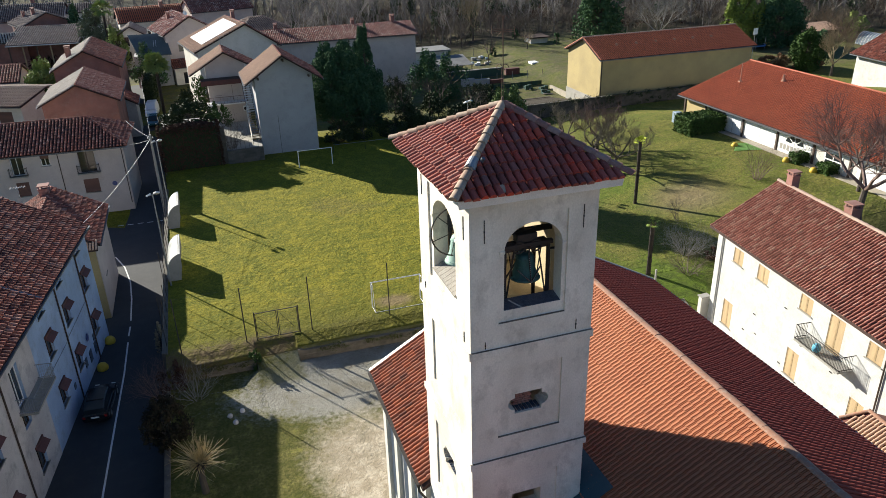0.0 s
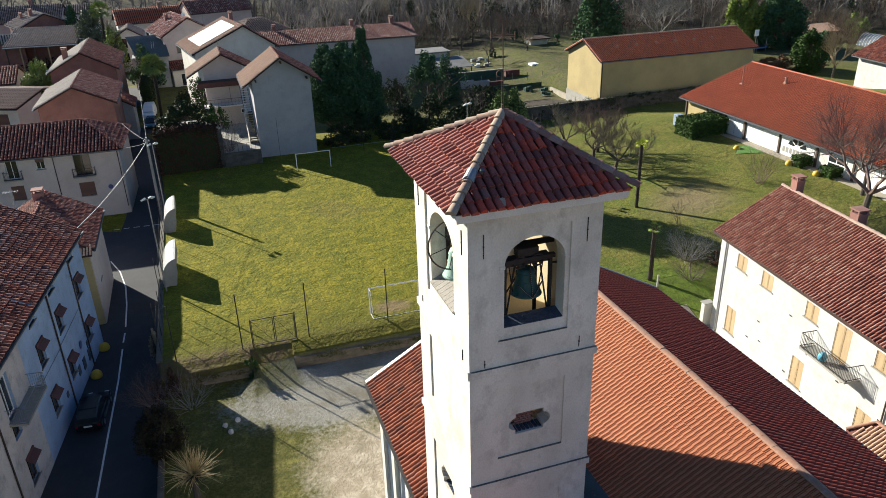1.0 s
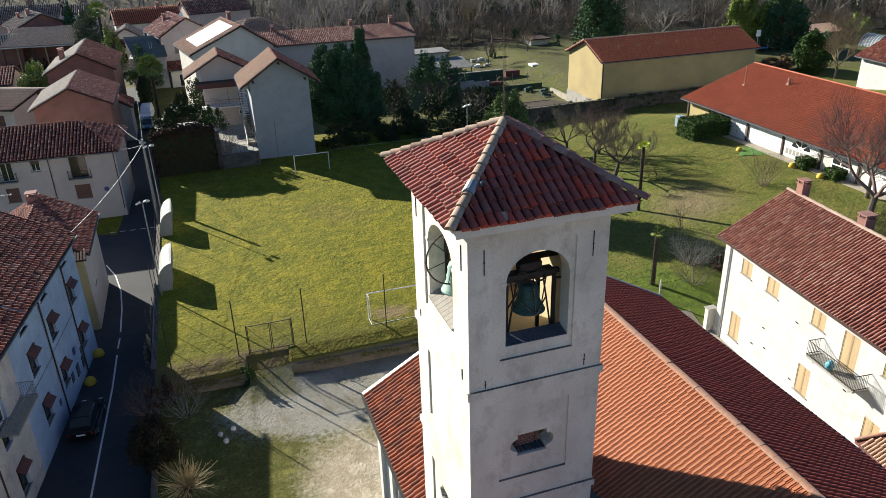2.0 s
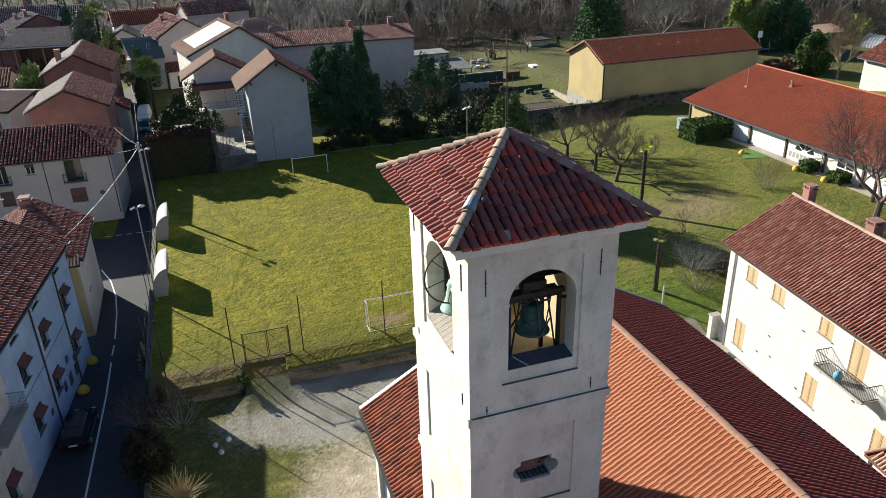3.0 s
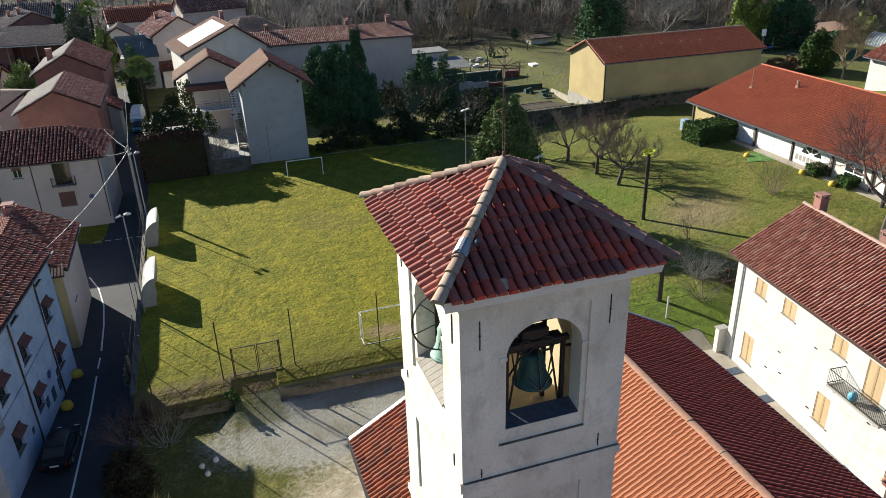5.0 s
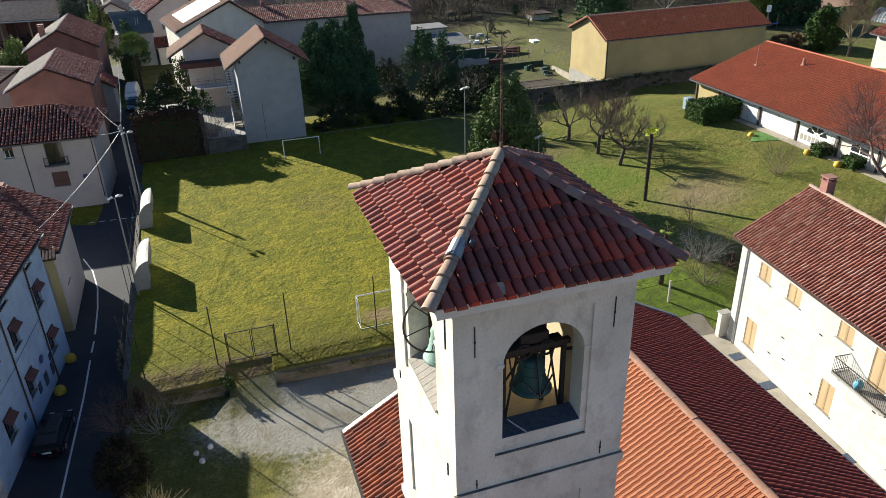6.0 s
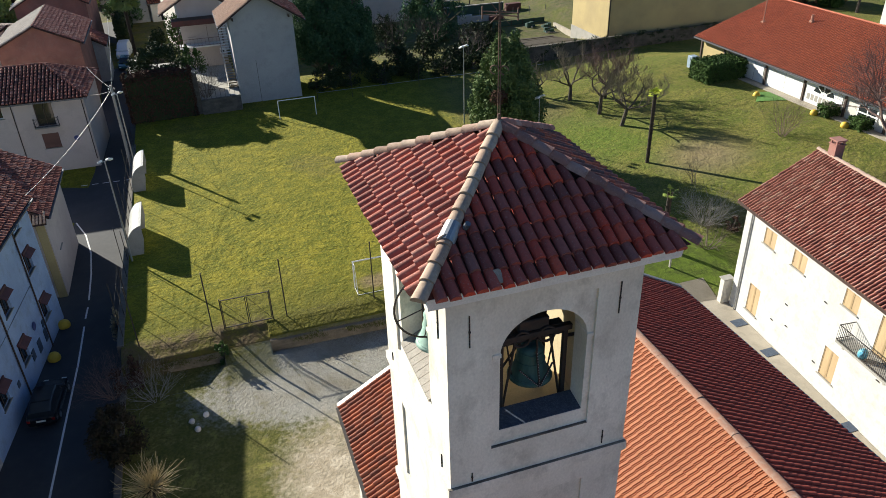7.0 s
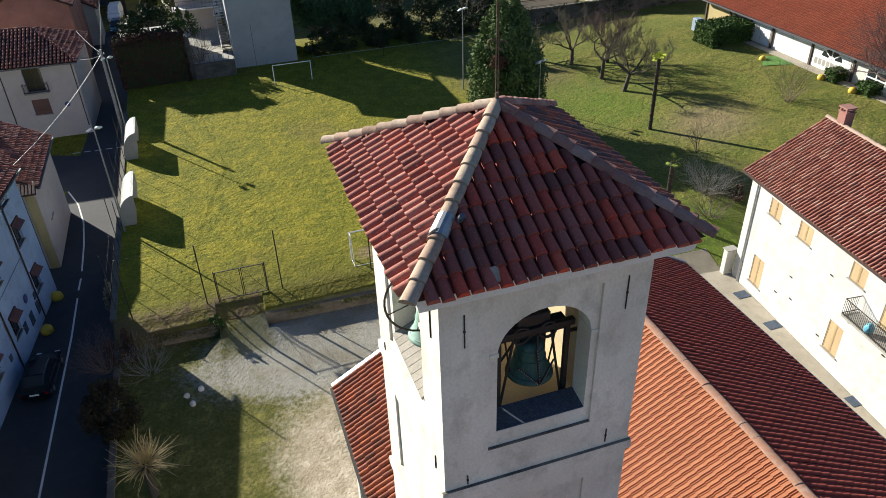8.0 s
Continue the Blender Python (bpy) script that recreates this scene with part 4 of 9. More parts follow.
part("downpipe", tubes(((NX0 - 0.06, TD + 0.25, NZ0 - 0.1), (NX0 - 0.02, TD + 0.25, NZ0 - 0.4), 0.05), ((NX0 - 0.02, TD + 0.25, NZ0 - 0.4), (-0.08, TD + 0.25, NZ0 - 0.9), 0.05), ((-0.08, TD + 0.25, NZ0 - 0.9), (-0.08, TD + 0.25, YARD_Z), 0.05)), "iron", nave, "dark metal downpipe")


# ---- houses ----
M["blind_slats"] = material("blind_slats", ((0.16, 0.075, 0.055), (0.11, 0.055, 0.045), (0.18, 0.10, 0.08)), 0.7, 1.0, 30, 0.3, stretch=(0.1, 0.1, 1.0))


def shutter_leaf(bm, m, u0, u1, z0, z1, d):
    """A louvred wooden leaf: frame and slats."""
    s = 0.06
    for b in ((u0, u0 + s, d - 0.04, d, z0, z1), (u1 - s, u1, d - 0.04, d, z0, z1), (u0 + s, u1 - s, d - 0.04, d, z0, z0 + s), (u0 + s, u1 - s, d - 0.04, d, z1 - s, z1)):
        box(bm, *b, m=m)
    n = max(4, int((z1 - z0) / 0.12))
    h = (z1 - z0 - 2 * s) / n
    for i in range(n):
        z = z0 + s + i * h
        solid(bm, [(u0 + s, d - 0.035, z), (u1 - s, d - 0.035, z), (u1 - s, d - 0.028, z), (u0 + s, d - 0.028, z),
                   (u0 + s, d - 0.012, z + h), (u1 - s, d - 0.012, z + h), (u1 - s, d - 0.004, z + h), (u0 + s, d - 0.004, z + h)], BOX, m)


def window(parent, m, u, z, w, h, style):
    """A window of a facade in wall coordinates m (u along, depth inwards, z up); u, z its lower corner."""
    a, b, za, zb = u, u + w, z, z + h
    fr = bmesh.new()
    mat = "white_paint" if style in ("white", "garage") else "wood_dark"
    t = 0.07
    for q in ((a, a + t, 0.16, 0.24, za, zb), (b - t, b, 0.16, 0.24, za, zb), (a + t, b - t, 0.16, 0.24, za, za + t), (a + t, b - t, 0.16, 0.24, zb - t, zb), ((a + b) / 2 - 0.03, (a + b) / 2 + 0.03, 0.16, 0.23, za + t, zb - t)):
        box(fr, *q, m=m)
    win = part("window", fr, mat, parent)
    part("pane", turned(boxes((a + t, b - t, 0.20, 0.215, za + t, zb - t)), m), "glass", win)
    if style not in ("plain", "garage"):
        part("window_sill", turned(boxes((a - 0.1, b + 0.1, -0.08, 0.1, za - 0.06, za)), m), "concrete", win)
    if style == "shut":
        for u0, u1 in ((a, (a + b) / 2 - 0.005), ((a + b) / 2 + 0.005, b)):
            bm = bmesh.new()
            shutter_leaf(bm, m, u0, u1, za, zb, 0.06)
            part("shutter", bm, "wood_tan", win, "closed tan wooden shutter")
    if style == "blind":
        part("roller_blind", turned(boxes((a, b, 0.08, 0.11, za, zb)), m), "blind_slats", win, "closed brown roller blind")
    if style == "awning":
        # roller blind pushed out at its foot, a pale curtain half drawn behind the glass
        tilt = Matrix.Translation((0, -0.02, zb + 0.02)) @ Matrix.Rotation(radians(-52), 4, "X")
        bm = boxes((a - 0.04, b + 0.04, -0.035, 0.0, -0.52, 0.0), m=m @ tilt)
        part("pushed_out_blind", bm, "wood_red", win, "reddish brown blind pushed outwards")
        part("blind_box", turned(boxes((a - 0.05, b + 0.05, -0.10, 0.06, zb + 0.0, zb + 0.16)), m), "wood_red", win)
        part("curtain", turned(boxes((a + w * 0.45, b - t, 0.225, 0.235, za + t, zb - t)), m), "white_paint", win, "white curtain")
    return win


def rails(parent, m, u0, u1, d, z0, z1, mat="iron", step=0.12, ends=0.0):
    """A metal railing in wall coordinates, standing d out from the wall."""
    bm = bmesh.new()
    for z in (z0 + 0.08, z1):
        box(bm, u0, u1, -d, -d + 0.03, z - 0.02, z + 0.02, m=m)
        if ends:
            box(bm, u0, u0 + 0.03, -d, 0, z - 0.02, z + 0.02, m=m)
            box(bm, u1 - 0.03, u1, -d, 0, z - 0.02, z + 0.02, m=m)
    k = int((u1 - u0) / step)
    for i in range(k + 1):
        u = u0 + (u1 - u0 - 0.016) * i / k
        box(bm, u, u + 0.016, -d + 0.007, -d + 0.023, z0, z1, m=m)
    if ends:
        for i in range(1, int(d / step)):
            for u in (u0 + 0.007, u1 - 0.023):
                box(bm, u, u + 0.016, -d + i * step, -d + i * step + 0.016, z0, z1, m=m)
    return part("railing", bm, mat, parent)


def house(label, cx, cy, z0, rz, L, W, ze, zr, tile, wall, ov=0.45, ovg=0.3, hip=0.0, ridge_off=0.0, tw=0.24, tl=0.38, windows=(), caps=True, name="house", flat_tile=False, chimneys=(), thick=0.35, gutter=True, category="house", lit_tile="", gap=0.72, cap="", lift=0.045):
    """A house with a gable or hip roof; its ridge runs along local x. Faces: S, N (under the eaves), W, E (gables)."""
    hm = pose(cx, cy, 0, 0, 0, rz)
    h = thing(name, label, category, (cx, cy, z0), rz)
    fm = {"S": hm @ Matrix(((1, 0, 0, -L / 2), (0, 1, 0, -W / 2), (0, 0, 1, 0), (0, 0, 0, 1))),
          "N": hm @ Matrix(((-1, 0, 0, L / 2), (0, -1, 0, W / 2), (0, 0, 1, 0), (0, 0, 0, 1))),
          "W": hm @ Matrix(((0, 1, 0, -L / 2), (-1, 0, 0, W / 2), (0, 0, 1, 0), (0, 0, 0, 1))),
          "E": hm @ Matrix(((0, -1, 0, L / 2), (1, 0, 0, -W / 2), (0, 0, 1, 0), (0, 0, 0, 1)))}
    for f in "SNWE":
        span = L if f in "SN" else W - 2 * thick
        off = 0 if f in "SN" else thick
        hs = [(u, u + w, z, z + hh) for ff, u, z, w, hh, st in windows if ff == f]
        part("wall", turned(holed(off, off + span, z0 - 0.4, ze, hs, thick), fm[f]), wall, h)
        for ff, u, z, w, hh, st in windows:
            if ff == f:
                window(h, fm[f], u, z, w, hh, st)
    yr = ridge_off
    if not hip:
        for x0, x1 in ((-L / 2, -L / 2 + thick), (L / 2 - thick, L / 2)):
            g = bmesh.new()
            solid(g, [(x0, -W / 2, ze), (x0, W / 2, ze), (x0, yr, zr - 0.12), (x1, -W / 2, ze), (x1, W / 2, ze), (x1, yr, zr - 0.12)], [(0, 2, 1), (3, 4, 5), (0, 3, 5, 2), (1, 2, 5, 4), (0, 1, 4, 3)], hm)
            part("gable", g, wall, h)
    sl = (zr - ze) / (W / 2 + yr), (zr - ze) / (W / 2 - yr)
    eS, eN = (-W / 2 - ov, ze - ov * sl[0]), (W / 2 + ov, ze - ov * sl[1])
    X0, X1 = -L / 2 - ovg, L / 2 + ovg
    if hip:
        X0, X1 = -L / 2 - ov, L / 2 + ov
    R0, R1 = X0 + hip, X1 - hip
    deck_b = bmesh.new()
    if hip:
        zb = min(eS[1], eN[1])
        solid(deck_b, [(X0, eS[0], eS[1]), (X1, eS[0], eS[1]), (X1, eN[0], eN[1]), (X0, eN[0], eN[1]), (R0, yr, zr), (R1, yr, zr)], [(0, 1, 5, 4), (1, 2, 5), (2, 3, 4, 5), (3, 0, 4), (3, 2, 1, 0)], hm)
    else:
        for (ya, za) in (eS, eN):
            pts = [(X0, ya, za), (X1, ya, za), (X1, yr, zr), (X0, yr, zr)]
            slab(deck_b, *[hm @ Vector(p) for p in pts], 0.14)
    roof = part("roof", deck_b, "roof_deck", h)
    tpl = pan_template(tw * 1.02, tl, 0.07) if flat_tile else tile_template(tw * gap, tl, 5, lift * tw / 0.24, 0.82 if lift > 0.03 else 0.93, 1.0)
    R3 = hm.to_3x3()
    fr = []
    for ya, za, s in ((*eS, 1), (*eN, -1)):
        v = Vector((0, yr - ya, zr - za))
        lv = v.length
        o = Vector((X0 if s > 0 else X1, ya, za + 0.045))
        kp = None
        if hip:
            kp = lambda a, b, lv=lv: min(a, (X1 - X0) - a) > b / lv * hip - 0.03
        fr += tile_frames(hm @ o, R3 @ Vector((s, 0, 0)), R3 @ v, X1 - X0, lv, tw, tl, kp)
    if hip:
        for xe, s in ((X0, 1), (X1, -1)):
            wdt = eN[0] - eS[0]
            xr = R0 if s > 0 else R1
            zmid = (eS[1] + eN[1]) / 2
            v = Vector((xr - xe, 0, zr - zmid))
            lv = v.length
            o = Vector((xe, eN[0] if s > 0 else eS[0], zmid + 0.045))
            kp = lambda a, b, lv=lv, wdt=wdt: min(a, wdt - a) > b / lv * wdt / 2 - 0.03
            fr += tile_frames(hm @ o, R3 @ Vector((0, -s, 0)), R3 @ v, wdt, lv, tw, tl, kp)
    # the slope towards the sun gets paler tiles, sunlight put into their colour
    if lit_tile:
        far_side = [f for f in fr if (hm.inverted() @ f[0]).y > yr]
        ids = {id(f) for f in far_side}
        tiles_joined("roof_tiles", far_side, tpl, lit_tile, roof)
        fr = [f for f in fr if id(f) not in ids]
    tiles_joined("roof_tiles", fr, tpl, tile, roof)
    if caps:
        segs = [((R0, yr, zr + 0.05), (R1, yr, zr + 0.05))]
        if hip:
            segs += [((X0, eS[0], eS[1] + 0.06), (R0, yr, zr + 0.06)), ((X0, eN[0], eN[1] + 0.06), (R0, yr, zr + 0.06)), ((X1, eS[0], eS[1] + 0.06), (R1, yr, zr + 0.06)), ((X1, eN[0], eN[1] + 0.06), (R1, yr, zr + 0.06))]
        frames = []
        for a, b in segs:
            a, b = hm @ Vector(a), hm @ Vector(b)
            v = (b - a).normalized()
            uu = v.cross(Vector((0, 0, 1))).normalized()
            k = max(1, int((b - a).length / 0.42))
            frames += [(a + v * (b - a).length / k * i, uu, v, uu.cross(v)) for i in range(k)]
        tiles_joined("ridge_tiles", frames, tile_template(0.27, 0.42, 5, 0.03, 0.88), cap or tile, roof)
    if gutter:
        for (ya, za), s in ((eS, -1), (eN, 1)):
            g = bmesh.new()
            box(g, X0, X1, min(ya, ya + s * 0.12), max(ya, ya + s * 0.12), za - 0.12, za - 0.02, m=hm)
            part("gutter", g, "lead", roof)
    for x, y, w, hh in chimneys:
        zb = zr - abs(y - yr) * (sl[0] if y < yr else sl[1]) - 0.25
        c = bmesh.new()
        box(c, x - w / 2, x + w / 2, y - w / 2, y + w / 2, zb, zb + hh, m=hm)
        box(c, x - w / 2 - 0.05, x + w / 2 + 0.05, y - w / 2 - 0.05, y + w / 2 + 0.05, zb + hh, zb + hh + 0.06, m=hm)
        ch = part("chimney", c, "brick_wall", h, "brick chimney")
        c = bmesh.new()
        for dx in (-1, 1):
            for dy in (-1, 1):
                px, py = x + dx * (w / 2 - 0.06), y + dy * (w / 2 - 0.06)
                box(c, px - 0.05, px + 0.05, py - 0.05, py + 0.05, zb + hh + 0.06, zb + hh + 0.26, m=hm)
        box(c, x - w / 2 - 0.06, x + w / 2 + 0.06, y - w / 2 - 0.06, y + w / 2 + 0.06, zb + hh + 0.26, zb + hh + 0.34, m=hm)
        part("chimney_cap", c, "brick_wall", ch)
    return h, fm, roof


# ---- bells ----
def bell_set(cx, cy, zlip, radius, height, axis, wheel=0.0, metal="bronze", label="dark green bronze church bell hanging from an iron headstock"):
    b = thing("bell", label, "bell", (cx, cy, zlip), group="bells of the tower")
    prof = [(0.0, 1.0), (0.20, 1.0), (0.36, 0.985), (0.50, 0.93), (0.56, 0.84), (0.60, 0.62), (0.68, 0.38), (0.80, 0.18), (0.94, 0.05), (1.0, 0.0), (0.96, -0.01), (0.88, 0.05), (0.72, 0.2), (0.58, 0.42), (0.5, 0.7), (0.44, 0.9), (0.0, 0.94)]
    body = part("bell_body", lathe([(max(r * radius, 0.001), z * height) for r, z in prof], 32, (cx, cy, zlip)), metal, b)
    for p in body.data.polygons:
        p.use_smooth = True
    for zz, rr in ((0.10, 0.90), (0.52, 0.645), (0.80, 0.585)):
        bm = bmesh.new()
        ring(bm, (cx, cy, zlip + zz * height), rr * radius, 0.009, "z", 32, 5)
        part("moulding", bm, metal, body)
    part("clapper", tubes(((cx, cy, zlip + height * 0.85), (cx, cy, zlip + 0.05), 0.02), ((cx, cy, zlip + 0.06), (cx, cy, zlip - 0.06), 0.05)), "iron", b)
    zt = zlip + height
    d = Vector((1, 0, 0)) if axis == "x" else Vector((0, 1, 0))
    c = Vector((cx, cy, zt))
    hs = bmesh.new()
    if axis == "x":
        box(hs, cx - 0.62, cx + 0.62, cy - 0.11, cy + 0.11, zt + 0.10, zt + 0.34)
        box(hs, cx - 0.30, cx + 0.30, cy - 0.13, cy + 0.13, zt + 0.34, zt + 0.58)
    else:
        box(hs, cx - 0.11, cx + 0.11, cy - 0.75, cy + 0.75, zt + 0.10, zt + 0.34)
        box(hs, cx - 0.13, cx + 0.13, cy - 0.30, cy + 0.30, zt + 0.34, zt + 0.58)
    part("headstock", bevelled(hs, 0.02), "iron", b)
    for s in (-0.22, 0.0, 0.22):
        e = c + d * s
        part("strap", tubes((e + Vector((0, 0, -0.03)), e + Vector((0, 0, 0.36)), 0.03)), "iron", b)
    for s in (-1, 1):
        e = c + d * s * 0.5 + Vector((0, 0, 0.22))
        part("stay", tubes((e, c + d * s * radius * 0.85 + Vector((0, 0, -height * 0.95)), 0.017)), "iron", b)
    if axis == "x":
        # forked clamp down the front of the bell
        f0 = Vector((cx, cy - radius * 0.62, zlip + height * 0.95))
        f1 = Vector((cx, cy - radius * 1.02, zlip + 0.02))
        chain = bmesh.new()
        for q0, q1 in ((f0, f1), (Vector((cx - radius * 0.78, cy - radius * 0.62, zlip + height * 0.5)), f1), (Vector((cx + radius * 0.78, cy - radius * 0.62, zlip + height * 0.5)), f1)):
            for i in range(13):
                p = q0.lerp(q1, (i + 0.5) / 13) + Vector((0, -0.026, 0))
                box(chain, p.x - 0.007, p.x + 0.007, p.y - 0.007, p.y + 0.004, p.z - 0.007, p.z + 0.007)
        tagged(part("rivets", chain, "galvanised", b, "row of bright rivets down the clamp"), kind="stuff")
        part("clamp", tubes((f0 + Vector((0, 0, 0.3)), f0, 0.022), (f0, f1, 0.020), (f1, Vector((cx - radius * 0.78, cy - radius * 0.62, zlip + height * 0.5)), 0.018), (f1, Vector((cx + radius * 0.78, cy - radius * 0.62, zlip + height * 0.5)), 0.018), n=6), "iron", b, "dark forked iron clamp")
        for s in (-1, 1):
            bm = bmesh.new()
            ring(bm, (cx + s * 0.25, cy - 0.15, zt + 0.22), 0.16, 0.028, "y", 16, 6)
            part("shackle", bm, "iron", b)
    if wheel:
        w0 = c + d * -0.2 + Vector((0, 0, 0.2))
        w0 = Vector((cx - 0.15, cy - 0.15, zt + 0.18)) if axis == "y" else w0
        wm = bmesh.new()
        ring(wm, w0, wheel, 0.022, "y" if axis == "y" else "x", 36, 6)
        wh = part("wheel", wm, "iron", b, "spoked iron bell wheel")
        for k in range(6):
            a = math.pi * k / 3 + 0.3
            v = Vector((math.cos(a), 0, math.sin(a))) if axis == "y" else Vector((0, math.cos(a), math.sin(a)))
            part("spoke", tubes((w0, w0 + v * wheel, 0.013), n=5), "iron", wh)
    return b


bell_set(1.87, 0.74, 19.20, 0.43, 0.74, "x")
bell_set(0.55, 2.25, 19.25, 0.45, 0.82, "y", 0.74, "bronze_pale", "pale mint bell with a spoked iron wheel")
frame_b = thing("bell_stand", "dark timber and iron stand that carries the bells", "bell stand", (1.8, 2.2, 18.1))
for x, y in ((1.22, 0.62), (2.50, 0.62), (1.22, 1.5), (2.50, 1.5), (0.55, 1.4), (0.55, 3.1)):
    part("post", bevelled(boxes((x - 0.045, x + 0.045, y - 0.045, y + 0.045, 18.12, 20.15)), 0.008), "iron", frame_b)
for a in ((1.1, 2.62, 0.56, 0.68, 20.15, 20.27), (0.5, 3.1, 1.44, 1.56, 20.15, 20.29), (0.49, 0.61, 0.5, 3.9, 20.02, 20.15)):
    part("beam", bevelled(boxes(a), 0.008), "iron", frame_b)
for a, b in (((1.22, 0.62, 18.3), (1.5, 0.62, 20.1)), ((2.50, 0.62, 18.3), (2.2, 0.62, 20.1)), ((1.22, 1.5, 18.2), (2.5, 1.5, 20.1))):
    part("brace", tubes((a, b, 0.025)), "iron", frame_b)

part("arm", tubes(((2.5, 0.62, 20.0), (3.02, 0.7, 19.9), 0.035), n=6), "iron", frame_b)
motor = thing("bell_motor", "dark iron bell motor with gear wheel on the stand", "motor", (0.95, 1.0, 18.12))
part("housing", bevelled(boxes((0.62, 1.12, 0.72, 1.3, 18.12, 18.75)), 0.03), "iron", motor)
part("upright", boxes((0.86, 0.94, 0.6, 0.68, 18.12, 20.2), (0.66, 0.72, 0.9, 0.96, 18.75, 20.0)), "iron", motor)
for q, (yy, rr) in enumerate(((0.70, 0.30), (0.86, 0.22))):
    bm = bmesh.new()
    ring(bm, (0.98, yy, 19.72), rr, 0.04, "y", 24, 6)
    gw = part("gear_wheel", bm, "iron", motor)
    part("gear_disc", tubes(((0.98, yy - 0.02, 19.72), (0.98, yy + 0.02, 19.72), rr * 0.8), n=18), "iron", gw)

# cross on the roof
cross = thing("finial_cross", "wrought iron cross with rays on the tower roof", "cross", (1.8, 2.2, 23.6))
CX = pose(1.8, 2.2, 0, 0, 0, -38)


def on_cross(*rows, n=6):
    return tubes(*[(CX @ Vector(r[0]), CX @ Vector(r[1]), *r[2:]) for r in rows], n=n)


ZC = 25.55
part("rod", on_cross(((-0.022, 0, 23.45), (-0.012, 0, ZC + 0.36), 0.007), ((0.022, 0, 23.45), (0.012, 0, ZC + 0.36), 0.007), ((0, 0, 23.5), (0, 0, 23.85), 0.05, 0.03)), "rust", cross)
part("arm", on_cross(((-0.30, 0, ZC + 0.02), (0.30, 0, ZC + 0.02), 0.012), ((-0.30, 0, ZC - 0.03), (0.30, 0, ZC - 0.03), 0.012)), "rust", cross)
for k in range(4):
    a = math.pi / 4 + math.pi * k / 2
    part("ray", on_cross(((0, 0, ZC), (0.24 * math.cos(a), 0, ZC + 0.24 * math.sin(a)), 0.010, 0.004), n=5), "rust", cross)
for s in (-1, 1):
    for zc, r0, a1 in ((24.62, 0.075, 1.5), (ZC + 0.30, 0.06, 1.5)):
        bm = bmesh.new()
        ring(bm, (s * 0.085, 0, zc), r0, 0.010, "y", 12, 5, 0.0, math.pi * a1)
        part("scroll", turned(bm, CX), "rust", cross)
    part("finial_tip", on_cross(((s * 0.30, 0, ZC - 0.10), (s * 0.30, 0, ZC + 0.10), 0.014)), "rust", cross)

# flashing where the tower meets the nave roof
fb = bmesh.new()
slab(fb, (TW - 3.9, -0.02, zl(TW - 3.9) + 0.10), (TW + 0.05, -0.02, zl(TW) + 0.10), (TW + 0.05, -0.62, zl(TW) + 0.10), (TW - 3.9, -0.62, zl(TW - 3.9) + 0.10), 0.02)
slab(fb, (TW, TD + 0.2, zl(TW) + 0.1), (TW + 0.8, TD + 0.2, zl(TW + 0.8) + 0.1), (TW + 0.8, -0.62, zl(TW + 0.8) + 0.1), (TW, -0.62, zl(TW) + 0.1), 0.02)
part("flashing", fb, "flashing", nave, "teal metal flashing round the tower foot")

# ---- field ----
def goal(x0, x1, y, h, name, label, net):
    g = thing(name, label, "goal", ((x0 + x1) / 2, y, 0), group="football goals")
    r = 0.05
    for x in (x0, x1):
        part("post", tubes(((x, y, -0.1), (x, y, h), r)), "white_paint", g)
        if net:
            part("stanchion", tubes(((x, y, h), (x, y - 0.5, h), 0.02), ((x, y - 0.5, h), (x, y - 1.0, 0.0), 0.02), ((x, y, 0.03), (x, y - 1.0, 0.03), 0.02), n=6), "white_paint", g)
    part("crossbar", tubes(((x0 - r, y, h), (x1 + r, y, h), r)), "white_paint", g)
    if net:
        part("ground_bar", tubes(((x0, y - 1.0, 0.03), (x1, y - 1.0, 0.03), 0.02), n=6), "white_paint", g)
    return g


goal(4.4, 8.5, 71.5, 2.1, "football_goal", "white metal football goal on grass in shade", False)
goal(4.5, 8.45, 34.4, 2.15, "football_goal", "white metal football goal with stanchions on worn grass", True)


